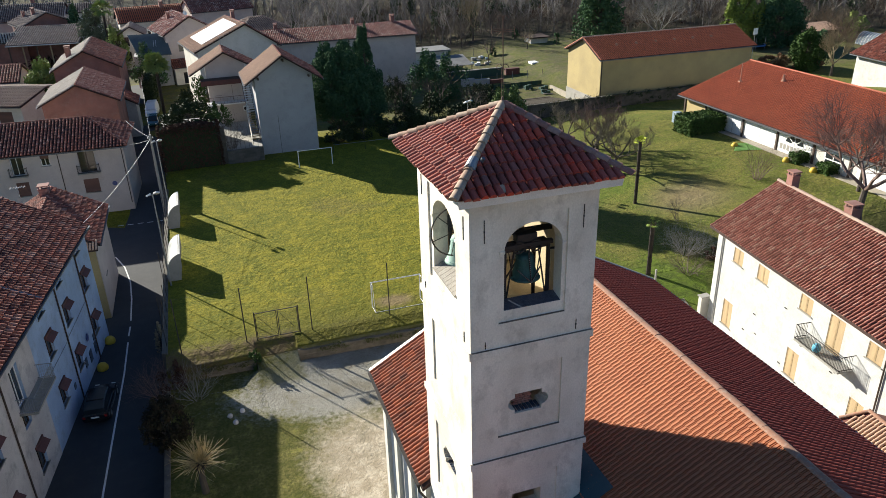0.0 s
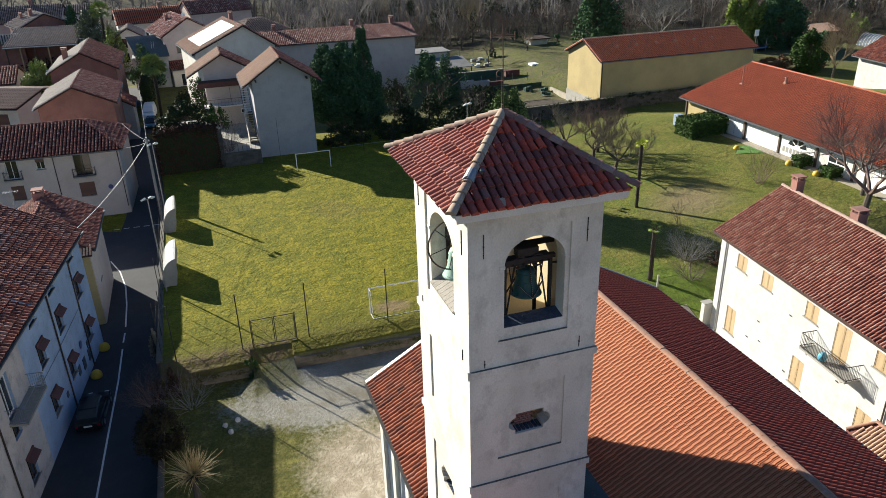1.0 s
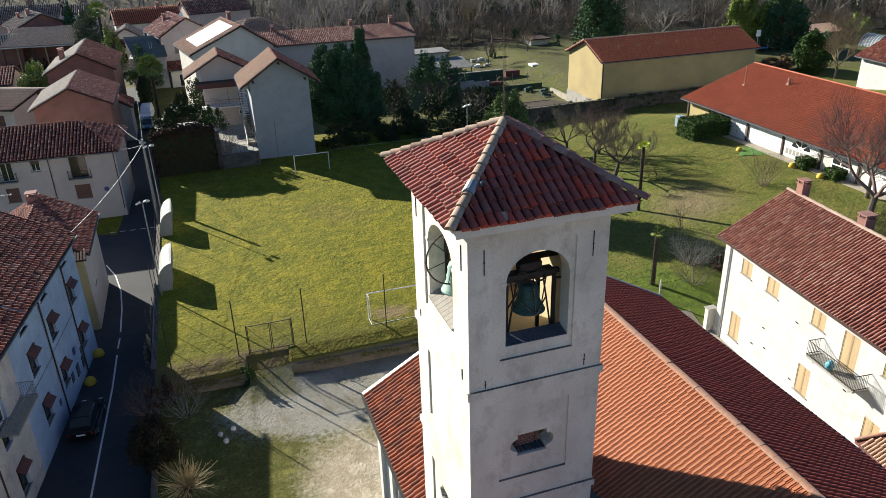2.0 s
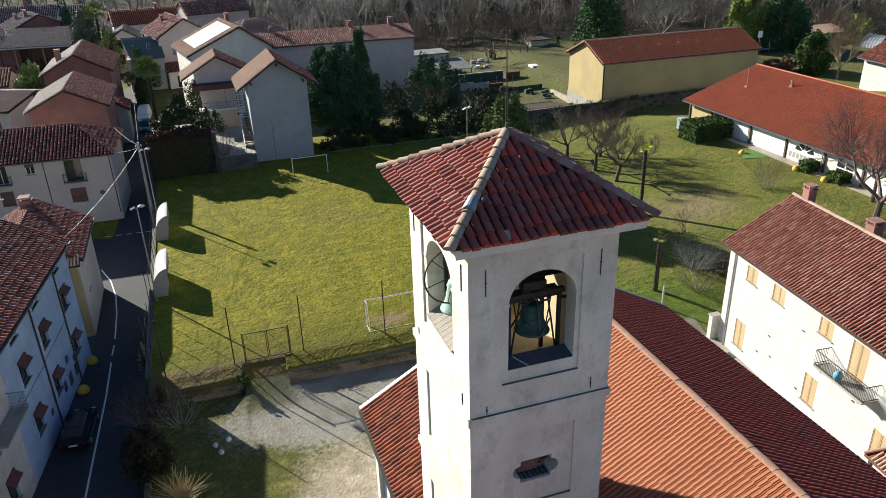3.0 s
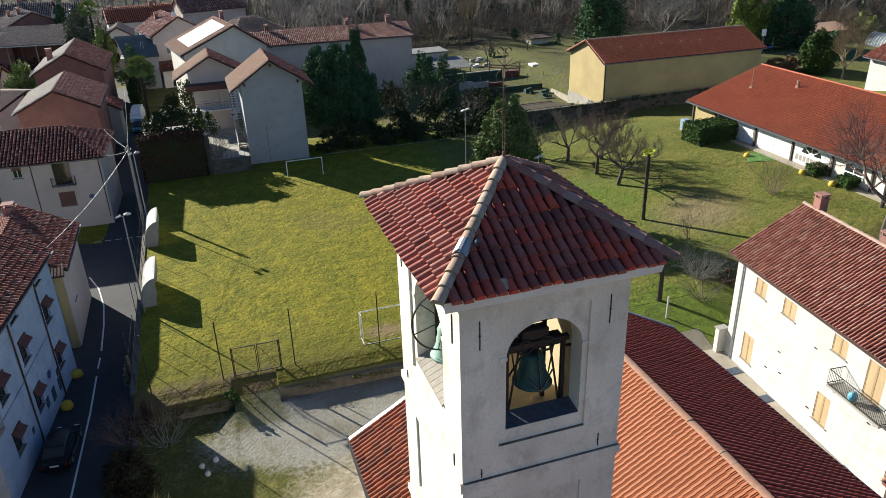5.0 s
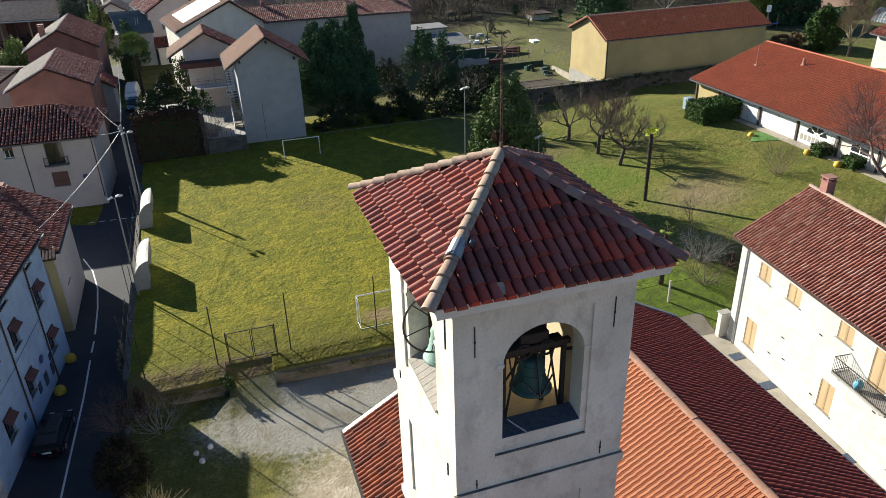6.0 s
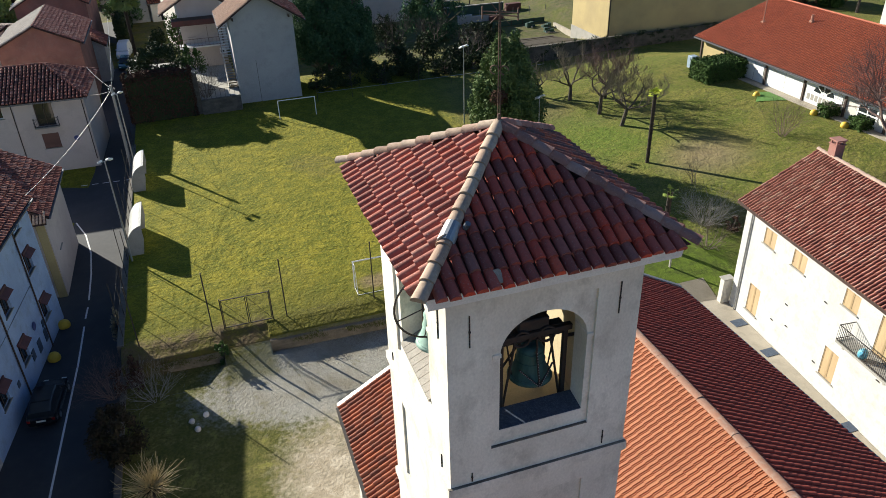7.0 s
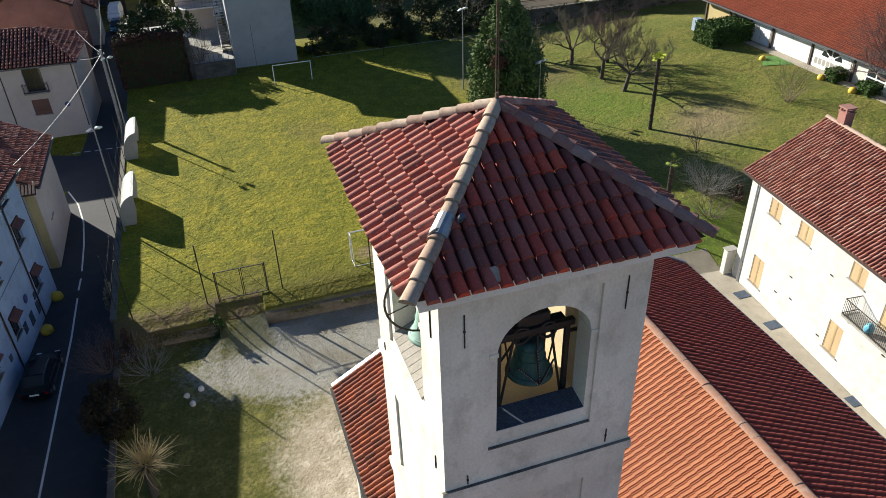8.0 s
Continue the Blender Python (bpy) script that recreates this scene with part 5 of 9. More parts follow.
def dugout(y0, y1):
    d = thing("dugout", "white curved dugout shelter at the edge of the pitch", "dugout", (-10.3, (y0 + y1) / 2, 0), group="dugouts beside the pitch")
    n = 10
    xb, xf, h = -10.8, -9.5, 2.4
    arc = [(xb + (xf - xb) * (1 - math.cos(math.pi / 2 * i / n)), 0.35 + (h - 0.35) * math.sin(math.pi / 2 * i / n)) for i in range(n + 1)]
    bm = bmesh.new()
    rows = []
    for x, z in [(xb, 0.0)] + arc:
        rows.append([bm.verts.new((x, y0, z)), bm.verts.new((x, y1, z))])
    for a, b in zip(rows, rows[1:]):
        bm.faces.new((a[0], a[1], b[1], b[0]))
    bmesh.ops.solidify(bm, geom=bm.faces[:], thickness=0.03)
    part("shell", bm, "white_paint", d, "white sheet shell")
    for y in (y0, y1):
        bm = bmesh.new()
        pts = [(xb, 0.0)] + arc + [(xf, 1.25), (xf - 0.25, 0.0)]
        a = [bm.verts.new((x, y - 0.012, z)) for x, z in pts]
        b = [bm.verts.new((x, y + 0.012, z)) for x, z in pts]
        bm.faces.new(a)
        bm.faces.new(b[::-1])
        for i in range(len(pts)):
            j = (i + 1) % len(pts)
            bm.faces.new((a[i], a[j], b[j], b[i]))
        part("end_panel", bm, "concrete", d, "grey translucent end panel")
        part("rib", tubes(*[((p[0], y, p[1]), (q[0], y, q[1]), 0.025) for p, q in zip(arc, arc[1:])], n=6), "galvanised", d)
    part("bench", boxes((xb + 0.15, xb + 0.5, y0 + 0.2, y1 - 0.2, 0.42, 0.46), (xb + 0.2, xb + 0.25, y0 + 0.4, y0 + 0.45, 0, 0.42), (xb + 0.2, xb + 0.25, y1 - 0.45, y1 - 0.4, 0, 0.42)), "wood_tan", d)


dugout(45.1, 49.6)
dugout(57.3, 61.4)

fence = thing("pitch_fence", "tall dark metal fence posts with thin wires along the pitch", "fence", (0, 32.7, 0))
for x in (-9.9, -5.35, -0.55, 5.45, 10.0, 14.5, 19.0):
    part("post", tubes(((x, 32.7, -0.2), (x, 32.7, 4.45), 0.04)), "iron", fence)
for z in (0.15, 4.4):
    part("wire", tubes(((-9.9, 32.7, z), (-5.35, 32.7, z), 0.004), ((-0.55, 32.7, z), (19.0, 32.7, z), 0.004), n=4), "iron", fence)
gate = thing("metal_gate", "double mesh gate in dark metal frame at the pitch", "gate", (-3.0, 32.7, 0))
for x0, x1 in ((-4.55, -3.0), (-2.94, -1.5)):
    lf = part("gate_leaf", boxes((x0, x0 + 0.05, 32.68, 32.73, 0.05, 2.2), (x1 - 0.05, x1, 32.68, 32.73, 0.05, 2.2), (x0 + 0.05, x1 - 0.05, 32.68, 32.73, 0.05, 0.10), (x0 + 0.05, x1 - 0.05, 32.68, 32.73, 2.15, 2.2)), "iron", gate)
    part("brace", tubes(((x0, 32.7, 2.15), (x1, 32.7, 0.1), 0.012), n=5), "iron", lf)
    mesh_b = bmesh.new()
    for i in range(1, 12):
        tube(mesh_b, (x0 + (x1 - x0) * i / 12, 32.705, 0.1), (x0 + (x1 - x0) * i / 12, 32.705, 2.15), 0.003, n=3)
    for i in range(1, 16):
        tube(mesh_b, (x0, 32.705, 0.1 + i * 0.128), (x1, 32.705, 0.1 + i * 0.128), 0.003, n=3)
    part("wire_mesh", mesh_b, "iron", lf)
for x in (-4.6, -1.45):
    part("post", boxes((x - 0.035, x + 0.035, 32.665, 32.735, -0.2, 2.3)), "iron", gate)

side_fence = thing("street_fence", "thin metal fence posts with wire along the street wall", "fence", (-10.9, 50, 0))
for i in range(14):
    y = 34.0 + i * 2.6
    part("post", tubes(((-10.9, y, -0.2), (-10.9, y, 2.6 if i % 3 else 4.2), 0.028), n=6), "iron", side_fence)
for z in (0.3, 1.4, 2.5):
    part("wire", tubes(((-10.9, 34.0, z), (-10.9, 67.8, z), 0.004), n=4), "iron", side_fence)
far_fence = thing("far_fence", "thin fence posts and rail behind the pitch", "fence", (15, 76, 0))
for i in range(8):
    part("post", tubes(((9.5 + i * 4.2, 76.0, -0.1), (9.5 + i * 4.2, 76.0, 3.6), 0.03), n=6), "iron", far_fence)
part("rail", tubes(((9.5, 76.0, 1.0), (39, 76.0, 1.0), 0.025), n=6), "galvanised", far_fence)


def stones(name, label, a, b, z0, z1, thick, mat="stone", course=0.3, seed=1, category="wall"):
    """A rubble wall from a to b: a core and uneven stones proud of it on its faces."""
    a, b = Vector((*a, 0)), Vector((*b, 0))
    d = (b - a).normalized()
    n = Vector((d.y, -d.x, 0))
    L = (b - a).length
    m = Matrix(((d.x, -n.x, 0, a.x), (d.y, -n.y, 0, a.y), (0, 0, 1, 0), (0, 0, 0, 1)))
    w = part(name, turned(boxes((0, L, 0.03, thick - 0.03, z0 - 0.3, z1)), m), mat)
    tagged(w, label, category, kind="structure")
    rng = random.Random(seed)
    bm = bmesh.new()
    k = 0
    for face in (0, 1):
        z = z0
        while z < z1 - 0.05:
            h = min(course * rng.uniform(0.7, 1.2), z1 - z)
            u = 0.0
            while u < L - 0.05 and k < 2600:
                l = min(course * rng.uniform(0.9, 2.2), L - u)
                o = rng.uniform(0.0, 0.03)
                g = 0.015
                if face == 0:
                    box(bm, u + g, u + l - g, o, 0.05, z + g, z + h - g, m=m)
                else:
                    box(bm, u + g, u + l - g, thick - 0.05, thick - o, z + g, z + h - g, m=m)
                u += l
                k += 1
            z += h
    st = part("stones", bm, mat, w)
    tagged(st, kind="stuff")
    return w


M["stone_pale"] = material("stone_pale", ((0.26, 0.205, 0.150), (0.15, 0.120, 0.088), (0.09, 0.085, 0.042)), 0.95, 1.6, 12, 0.7, rand="island", stain=0.6)
M["stone_dark"] = material("stone_dark", ((0.14, 0.125, 0.105), (0.065, 0.06, 0.052), (0.06, 0.065, 0.04)), 0.95, 1.6, 12, 0.7, rand="island", stain=0.7)
M["rubble"] = material("rubble", ((0.125, 0.110, 0.092), (0.045, 0.041, 0.035), (0.045, 0.05, 0.028)), 0.95, 0.9, 9, 0.8, rand="island", stain=0.7)
stones("retaining_wall", "low mossy concrete and stone retaining wall below the pitch", (-1.9, 31.0), (19.0, 30.5), YARD_Z, -0.60, 0.35, "stone_pale", 0.2, 3)
stones("retaining_wall", "low mossy stone retaining wall beside the ramp", (-9.2, 31.2), (-4.9, 31.0), YARD_Z, -0.64, 0.3, "stone_pale", 0.2, 4)
stones("retaining_wall", "stone wall end beside the grassy ramp", (-1.9, 31.0), (-1.9, 32.9), -1.2, -0.5, -0.3, "stone_pale", 0.2, 5)
stones("street_wall", "rough stone wall between street and pitch", (-11.2, 33.0), (-11.2, 69.5), ROAD_Z, 0.12, -0.3, "stone_dark", 0.35, 6)
stones("street_kerb", "low concrete edging between street and yard", (-11.2, 5.0), (-11.2, 33.0), ROAD_Z, -1.2, -0.25, "stone_dark", 0.4, 7)
stones("garden_wall", "long dark rubble garden wall behind the lawn", (33.0, 79.4), (74.0, 80.4), -0.2, 2.3, 0.45, "rubble", 0.4, 8)
stones("pitch_end_wall", "tall brown garden wall behind the pitch", (-11.2, 76.6), (-3.6, 76.8), -0.2, 4.7, 0.4, "stone_dark", 0.45, 9)
stones("terrace_wall", "low dark terrace wall below the grey house", (-3.6, 76.4), (0.8, 76.6), -0.2, 1.7, 0.4, "stone_dark", 0.4, 10)
tagged(part("terrace_paving", boxes((-11.0, -3.7, 77.2, 84.8, -1.6, 4.2), (-3.7, 0.85, 77.0, 91.0, -1.6, 1.62), (-5.6, -3.7, 84.8, 91.0, -1.6, 1.62)), "concrete"), "raised garden terraces of the cream house", "terrace", kind="structure")
tf = thing("terrace_railing", "thin metal railing on the terrace edge", "railing", (-1.4, 76.8, 1.7))
for i in range(9):
    part("post", tubes(((-3.5 + i * 0.53, 76.8, 1.65), (-3.5 + i * 0.53, 76.8, 2.7), 0.02), n=5), "iron", tf)
part("rail", tubes(((-3.5, 76.8, 2.7), (0.75, 76.8, 2.7), 0.02), n=5), "iron", tf)

# ---- poles, lamps and wires ----
def street_lamp(x, y, h, name="street_lamp", label="double-headed galvanised street lamp", z0=0.0):
    s = thing(name, label, "street lamp", (x, y, z0), group="lamps round the pitch")
    part("pole", tubes(((x, y, z0 - 0.2), (x, y, z0 + h), 0.075, 0.045), n=10), "galvanised", s)
    part("cross_arm", tubes(((x - 0.32, y - 0.15, z0 + h), (x + 0.32, y + 0.15, z0 + h), 0.03)), "galvanised", s)
    for q in (-1, 1):
        m = pose(x + q * 0.3, y + q * 0.14, z0 + h + 0.05, 0, 0, 25) @ pose(0, 0, 0, -25, q * 20, 0)
        bm = boxes((-0.17, 0.17, -0.28, 0.28, -0.06, 0.08))
        part("floodlight", turned(bevelled(bm, 0.03), m), "white_paint", s, "pale floodlight head")
    return s


street_lamp(-10.6, 44.3, 8.2)
street_lamp(-10.75, 63.3, 7.4)
street_lamp(25.7, 49.6, 6.4, label="slim floodlight mast between lawn and pitch")
street_lamp(22.9, 62.0, 8.3, label="slim floodlight mast beside the evergreen tree")
pole = thing("utility_pole", "tapered concrete utility pole carrying wires", "utility pole", (-11.45, 66.4, ROAD_Z))
part("shaft", tubes(((-11.45, 66.4, ROAD_Z - 0.1), (-11.45, 66.4, 7.4), 0.19, 0.12), n=12), "concrete", pole)
part("bracket", boxes((-11.75, -11.15, 66.36, 66.44, 6.9, 6.98)), "iron", pole)
for x in (-11.7, -11.45, -11.2):
    part("insulator", tubes(((x, 66.4, 6.98), (x, 66.4, 7.14), 0.04)), "white_paint", pole)


def cable(a, b, sag, r=0.012):
    a, b = Vector(a), Vector(b)
    pts = [a.lerp(b, i / 16) - Vector((0, 0, sag * 4 * (i / 16) * (1 - i / 16))) for i in range(17)]
    c = thing("overhead_cable", "thin pale overhead cable between pole and houses", "cable", tuple(a), group="overhead cables")
    part("line", tubes(*[(p, q, r) for p, q in zip(pts, pts[1:])], n=5), "galvanised", c)


cable((-11.45, 66.4, 7.0), (-15.9, 43.2, 7.0), 0.5, 0.018)
cable((-11.45, 66.4, 7.1), (-14.6, 78.0, 6.4), 0.2, 0.018)
cable((-11.45, 66.4, 6.9), (-14.5, 72.5, 5.0), 0.15, 0.015)
cable((-11.45, 66.4, 7.1), (-13.5, 100.0, 7.0), 0.6, 0.015)

# ---- street ----
for pts in ([(-15.31, 12.92), (-14.96, 21.19), (-14.64, 29.46), (-14.38, 35.66), (-14.33, 40.31)], [(-14.33, 41.34), (-14.27, 42.89)], [(-14.27, 43.93), (-14.38, 48.06), (-14.64, 51.68), (-15.31, 55.29), (-16.34, 58.19)]):
    ribbon("road_marking", pts, 0.12, ROAD_Z + 0.036, "line_white", "worn white edge line on asphalt", 0.004, category="road marking")
for a in range(6):
    x = -16.6 + a * 1.03
    ribbon("road_marking", [(x, 66.8 - 0.05 * a), (x + 0.62, 66.8 - 0.05 * a - 0.03)], 0.14, ROAD_Z + 0.036, "line_white", "worn white dashed line on asphalt", 0.004, category="road marking")
M["yellow_paint"] = material("yellow_paint", ((0.62, 0.40, 0.03), (0.55, 0.35, 0.03), (0.35, 0.25, 0.06)), 0.6, 4, 40, 0.1, stain=0.4)
M["car_black"] = material("car_black", ((0.012, 0.013, 0.016), (0.012, 0.013, 0.016), (0.02, 0.02, 0.02)), 0.18, 2, 30, 0.0)
M["rubber"] = material("rubber", ((0.02, 0.02, 0.02), (0.025, 0.025, 0.025), (0.03, 0.03, 0.03)), 0.8, 6, 40, 0.05)
M["red_lens"] = material("red_lens", ((0.25, 0.01, 0.01), (0.22, 0.01, 0.01), (0.2, 0.02, 0.02)), 0.2, 6, 40, 0.0)
M["van_white"] = material("van_white", ((0.70, 0.71, 0.72), (0.66, 0.67, 0.68), (0.5, 0.5, 0.5)), 0.3, 2, 30, 0.0)
M["car_teal"] = material("car_teal", ((0.03, 0.10, 0.12), (0.03, 0.09, 0.11), (0.05, 0.1, 0.1)), 0.25, 2, 30, 0.0)


def dome(x, y, z, r, name="bollard", label="yellow domed concrete bollard on the street", cat="bollard", group="yellow bollards"):
    t = thing(name, label, cat, (x, y, z), group=group)
    prof = [(r * 0.92, 0.0), (r, r * 0.25), (r * 0.97, r * 0.55), (r * 0.84, r * 0.9), (r * 0.6, r * 1.18), (r * 0.3, r * 1.32), (0.001, r * 1.36)]
    o = part("dome", lathe(prof, 20, (x, y, z)), "yellow_paint", t)
    for p in o.data.polygons:
        p.use_smooth = True


dome(-15.67, 40.83, ROAD_Z + 0.02, 0.42)
dome(-15.93, 36.9, ROAD_Z + 0.02, 0.42)


def loft(bm, sections):
    rows = [[bm.verts.new(p) for p in s] for s in sections]
    n = len(rows[0])
    for a, b in zip(rows, rows[1:]):
        for i in range(n - 1):
            bm.faces.new((a[i], a[i + 1], b[i + 1], b[i]))
    bm.faces.new(rows[0][::-1])
    bm.faces.new(rows[-1])


def car(m, length, width, height, paint, name, label, boxy=False, plate=True):
    """A car along local y (front at +y), standing on z 0."""
    c = thing(name, label, "car" if not boxy else "van", tuple(m.translation))
    l, w, h = length / 2, width / 2, height
    belt = h * 0.58
    body = bmesh.new()
    stations = [(-l, 0.90, 0.30, belt * 0.86), (-l + 0.12, 0.97, 0.22, belt * 0.97), (-l * 0.5, 1.0, 0.20, belt), (l * 0.2, 1.0, 0.20, belt * 0.98), (l * 0.55, 0.98, 0.20, belt * 0.90), (l * 0.88, 0.93, 0.22, belt * 0.80), (l, 0.80, 0.30, belt * 0.62)]
    if boxy:
        stations = [(-l, 0.97, 0.25, belt), (-l + 0.1, 1.0, 0.22, belt), (l * 0.3, 1.0, 0.22, belt), (l * 0.6, 1.0, 0.22, belt * 0.9), (l * 0.95, 0.95, 0.22, belt * 0.75), (l, 0.85, 0.3, belt * 0.6)]
    secs = []
    for y, k, z0, z1 in stations:
        secs.append([m @ Vector(p) for p in ((-w * k * 0.9, y, z0), (-w * k, y, z0 + 0.15), (-w * k, y, z1 - 0.12), (-w * k * 0.94, y, z1), (w * k * 0.94, y, z1), (w * k, y, z1 - 0.12), (w * k, y, z0 + 0.15), (w * k * 0.9, y, z0))])
    loft(body, secs)
    part("body", body, paint, c)
    cab = bmesh.new()
    cs = [(-l + 0.10, 0.92, belt * 0.95, 0.80), (-l * 0.62, 0.90, belt, 0.97), (-l * 0.1, 0.90, belt, 1.0), (l * 0.12, 0.90, belt, 0.97), (l * 0.48, 0.92, belt * 0.93, 0.60)]
    if boxy:
        cs = [(-l + 0.05, 0.96, belt, 0.97), (-l + 0.3, 0.97, belt, 1.0), (l * 0.15, 0.97, belt, 1.0), (l * 0.3, 0.95, belt, 0.96), (l * 0.62, 0.95, belt * 0.9, 0.62)]
    secs = []
    for y, k, z0, f in cs:
        zt = max(h * f, z0 + 0.02)
        secs.append([m @ Vector(p) for p in ((-w * k, y, z0 - 0.03), (-w * k * 0.82, y, zt - 0.05), (-w * k * 0.72, y, zt), (w * k * 0.72, y, zt), (w * k * 0.82, y, zt - 0.05), (w * k, y, z0 - 0.03))])
    loft(cab, secs)
    part("cabin", cab, "glass" if not boxy else paint, c, "dark glazed cabin" if not boxy else "")
    if not boxy:
        part("roof_panel", turned(bevelled(boxes((-w * 0.70, w * 0.70, -l * 0.60, l * 0.12, h - 0.035, h + 0.012)), 0.02), m), paint, c)
        for s in (-1, 1):
            part("pillar", tubes((m @ Vector((s * w * 0.76, -l * 0.35, belt)), m @ Vector((s * w * 0.70, -l * 0.35, h - 0.03)), 0.05)), paint, c)
    if boxy:
        part("rear_window", turned(boxes((-w * 0.62, w * 0.62, -l - 0.004, -l + 0.03, belt * 1.06, h * 0.85)), m), "glass", c)
    for s in (-1, 1):
        for y in (-l * 0.62, l * 0.64):
            p, q = m @ Vector((s * (w - 0.20), y, 0.31)), m @ Vector((s * (w + 0.01), y, 0.31))
            ty = part("wheel", tubes((p, q, 0.31), n=18), "rubber", c)
            part("rim", tubes((q, q + (q - p).normalized() * 0.012, 0.19), n=12), "galvanised", ty)
        part("mirror", turned(bevelled(boxes((s * w * 1.0 - 0.09, s * w * 1.0 + 0.09, l * 0.30, l * 0.38, belt, belt + 0.14)), 0.02), m), paint, c)
        part("tail_light", turned(boxes((s * w * 0.80 - 0.09, s * w * 0.80 + 0.09, -l - 0.012, -l + 0.05, belt * 0.66, belt * 0.86)), m), "red_lens", c)
        part("headlight", turned(boxes((s * w * 0.62 - 0.14, s * w * 0.62 + 0.14, l - 0.10, l + 0.008, belt * 0.55, belt * 0.68)), m), "white_paint", c)
    part("number_plate", turned(boxes((-0.26, 0.26, -l - 0.02, -l + 0.0, 0.55, 0.66)), m), "white_paint", c, "blank pale plate")
    return c


car(pose(-15.62, 31.84, ROAD_Z + 0.03, 0, 0, -5), 4.05, 1.72, 1.48, "car_black", "car", "glossy black hatchback parked along the white house")
car(pose(-13.6, 113.5, -1.47, 0, 0, 176), 4.6, 1.9, 2.1, "van_white", "van", "white van parked in the shaded lane", True)
car(pose(-13.3, 107.5, -1.55, 0, 0, 176), 4.0, 1.7, 1.45, "car_teal", "car", "dark teal car parked in the shaded lane")
dome(52.2, 52.0, 2.25, 0.38, "garden_ball", "yellow ball ornament on the lawn", "ornament", "yellow garden balls")
dome(53.3, 45.0, 2.4, 0.38, "garden_ball", "yellow ball ornament on the lawn", "ornament", "yellow garden balls")
dome(53.4, 41.2, 2.4, 0.38, "garden_ball", "yellow ball ornament on the lawn", "ornament", "yellow garden balls")



# ---- plants ----
def leaf_material(name, a, b, c, rough=0.55):
    m = material(name, (a, b, c), rough, 0.8, 20, 0.0, rand="island", rand_amount=0.75, stain=0.4)
    bs = m.node_tree.nodes["Principled BSDF"]
    bs.inputs["Specular IOR Level"].default_value = 0.06
    return m


M["leaf_conifer"] = leaf_material("leaf_conifer", (0.085, 0.150, 0.070), (0.034, 0.075, 0.038), (0.150, 0.210, 0.090), 0.85)
M["plaster_stained"] = material("plaster_stained", ((0.60, 0.555, 0.53), (0.46, 0.42, 0.41), (0.24, 0.225, 0.215)), 0.9, 0.45, 15, 0.1, stain=0.9)
M["leaf_laurel"] = leaf_material("leaf_laurel", (0.060, 0.105, 0.028), (0.035, 0.070, 0.020), (0.110, 0.140, 0.040), 0.6)
M["leaf_dark"] = leaf_material("leaf_dark", (0.028, 0.045, 0.020), (0.045, 0.060, 0.026), (0.070, 0.060, 0.030))
M["leaf_yellow"] = leaf_material("leaf_yellow", (0.24, 0.30, 0.06), (0.13, 0.18, 0.045), (0.36, 0.36, 0.11))
M["leaf_palm"] = leaf_material("leaf_palm", (0.28, 0.33, 0.095), (0.15, 0.21, 0.065), (0.44, 0.42, 0.18))
M["leaf_bay"] = leaf_material("leaf_bay", (0.120, 0.165, 0.055), (0.060, 0.100, 0.034), (0.21, 0.24, 0.10), 0.6)
M["leaf_weed"] = leaf_material("leaf_weed", (0.10, 0.11, 0.025), (0.07, 0.07, 0.025), (0.15, 0.12, 0.05), 0.8)
M["leaf_dusk"] = leaf_material("leaf_dusk", (0.050, 0.034, 0.024), (0.030, 0.032, 0.018), (0.075, 0.05, 0.035), 0.8)
M["leaf_lime"] = leaf_material("leaf_lime", (0.42, 0.46, 0.05), (0.32, 0.38, 0.05), (0.5, 0.5, 0.12))
M["leaf_brown"] = leaf_material("leaf_brown", (0.085, 0.045, 0.030), (0.060, 0.035, 0.025), (0.11, 0.07, 0.045), 0.9)
M["leaf_red"] = leaf_material("leaf_red", (0.20, 0.035, 0.025), (0.14, 0.03, 0.02), (0.10, 0.06, 0.03))
M["leaf_rust"] = leaf_material("leaf_rust", (0.20, 0.115, 0.065), (0.11, 0.075, 0.045), (0.26, 0.19, 0.10), 0.85)
M["bark"] = material("bark", ((0.095, 0.075, 0.058), (0.065, 0.052, 0.042), (0.14, 0.12, 0.095)), 0.95, 3, 25, 0.4, stretch=(1, 1, 0.3))
M["twig"] = material("twig", ((0.15, 0.115, 0.09), (0.10, 0.078, 0.062), (0.20, 0.165, 0.13)), 0.9, 0.15, 8, 0.0, rand="island", stain=0.3)
M["twig_pale"] = material("twig_pale", ((0.30, 0.24, 0.15), (0.22, 0.17, 0.10), (0.38, 0.32, 0.22)), 0.9, 1, 8, 0.0, rand="island", stain=0.3)
M["twig_silver"] = material("twig_silver", ((0.30, 0.28, 0.25), (0.22, 0.20, 0.18), (0.40, 0.37, 0.33)), 0.9, 1, 8, 0.0, rand="island", stain=0.3)
M["twig_wood"] = material("twig_wood", ((0.36, 0.32, 0.29), (0.10, 0.088, 0.08), (0.42, 0.39, 0.35)), 0.9, 0.06, 8, 0.0, rand="island", rand_amount=0.6, stain=0.3)
M["leaf_olive"] = leaf_material("leaf_olive", (0.17, 0.19, 0.12), (0.11, 0.13, 0.08), (0.24, 0.25, 0.17))
M["palm_trunk"] = material("palm_trunk", ((0.050, 0.036, 0.026), (0.032, 0.024, 0.018), (0.09, 0.065, 0.045)), 0.95, 4, 25, 0.5)


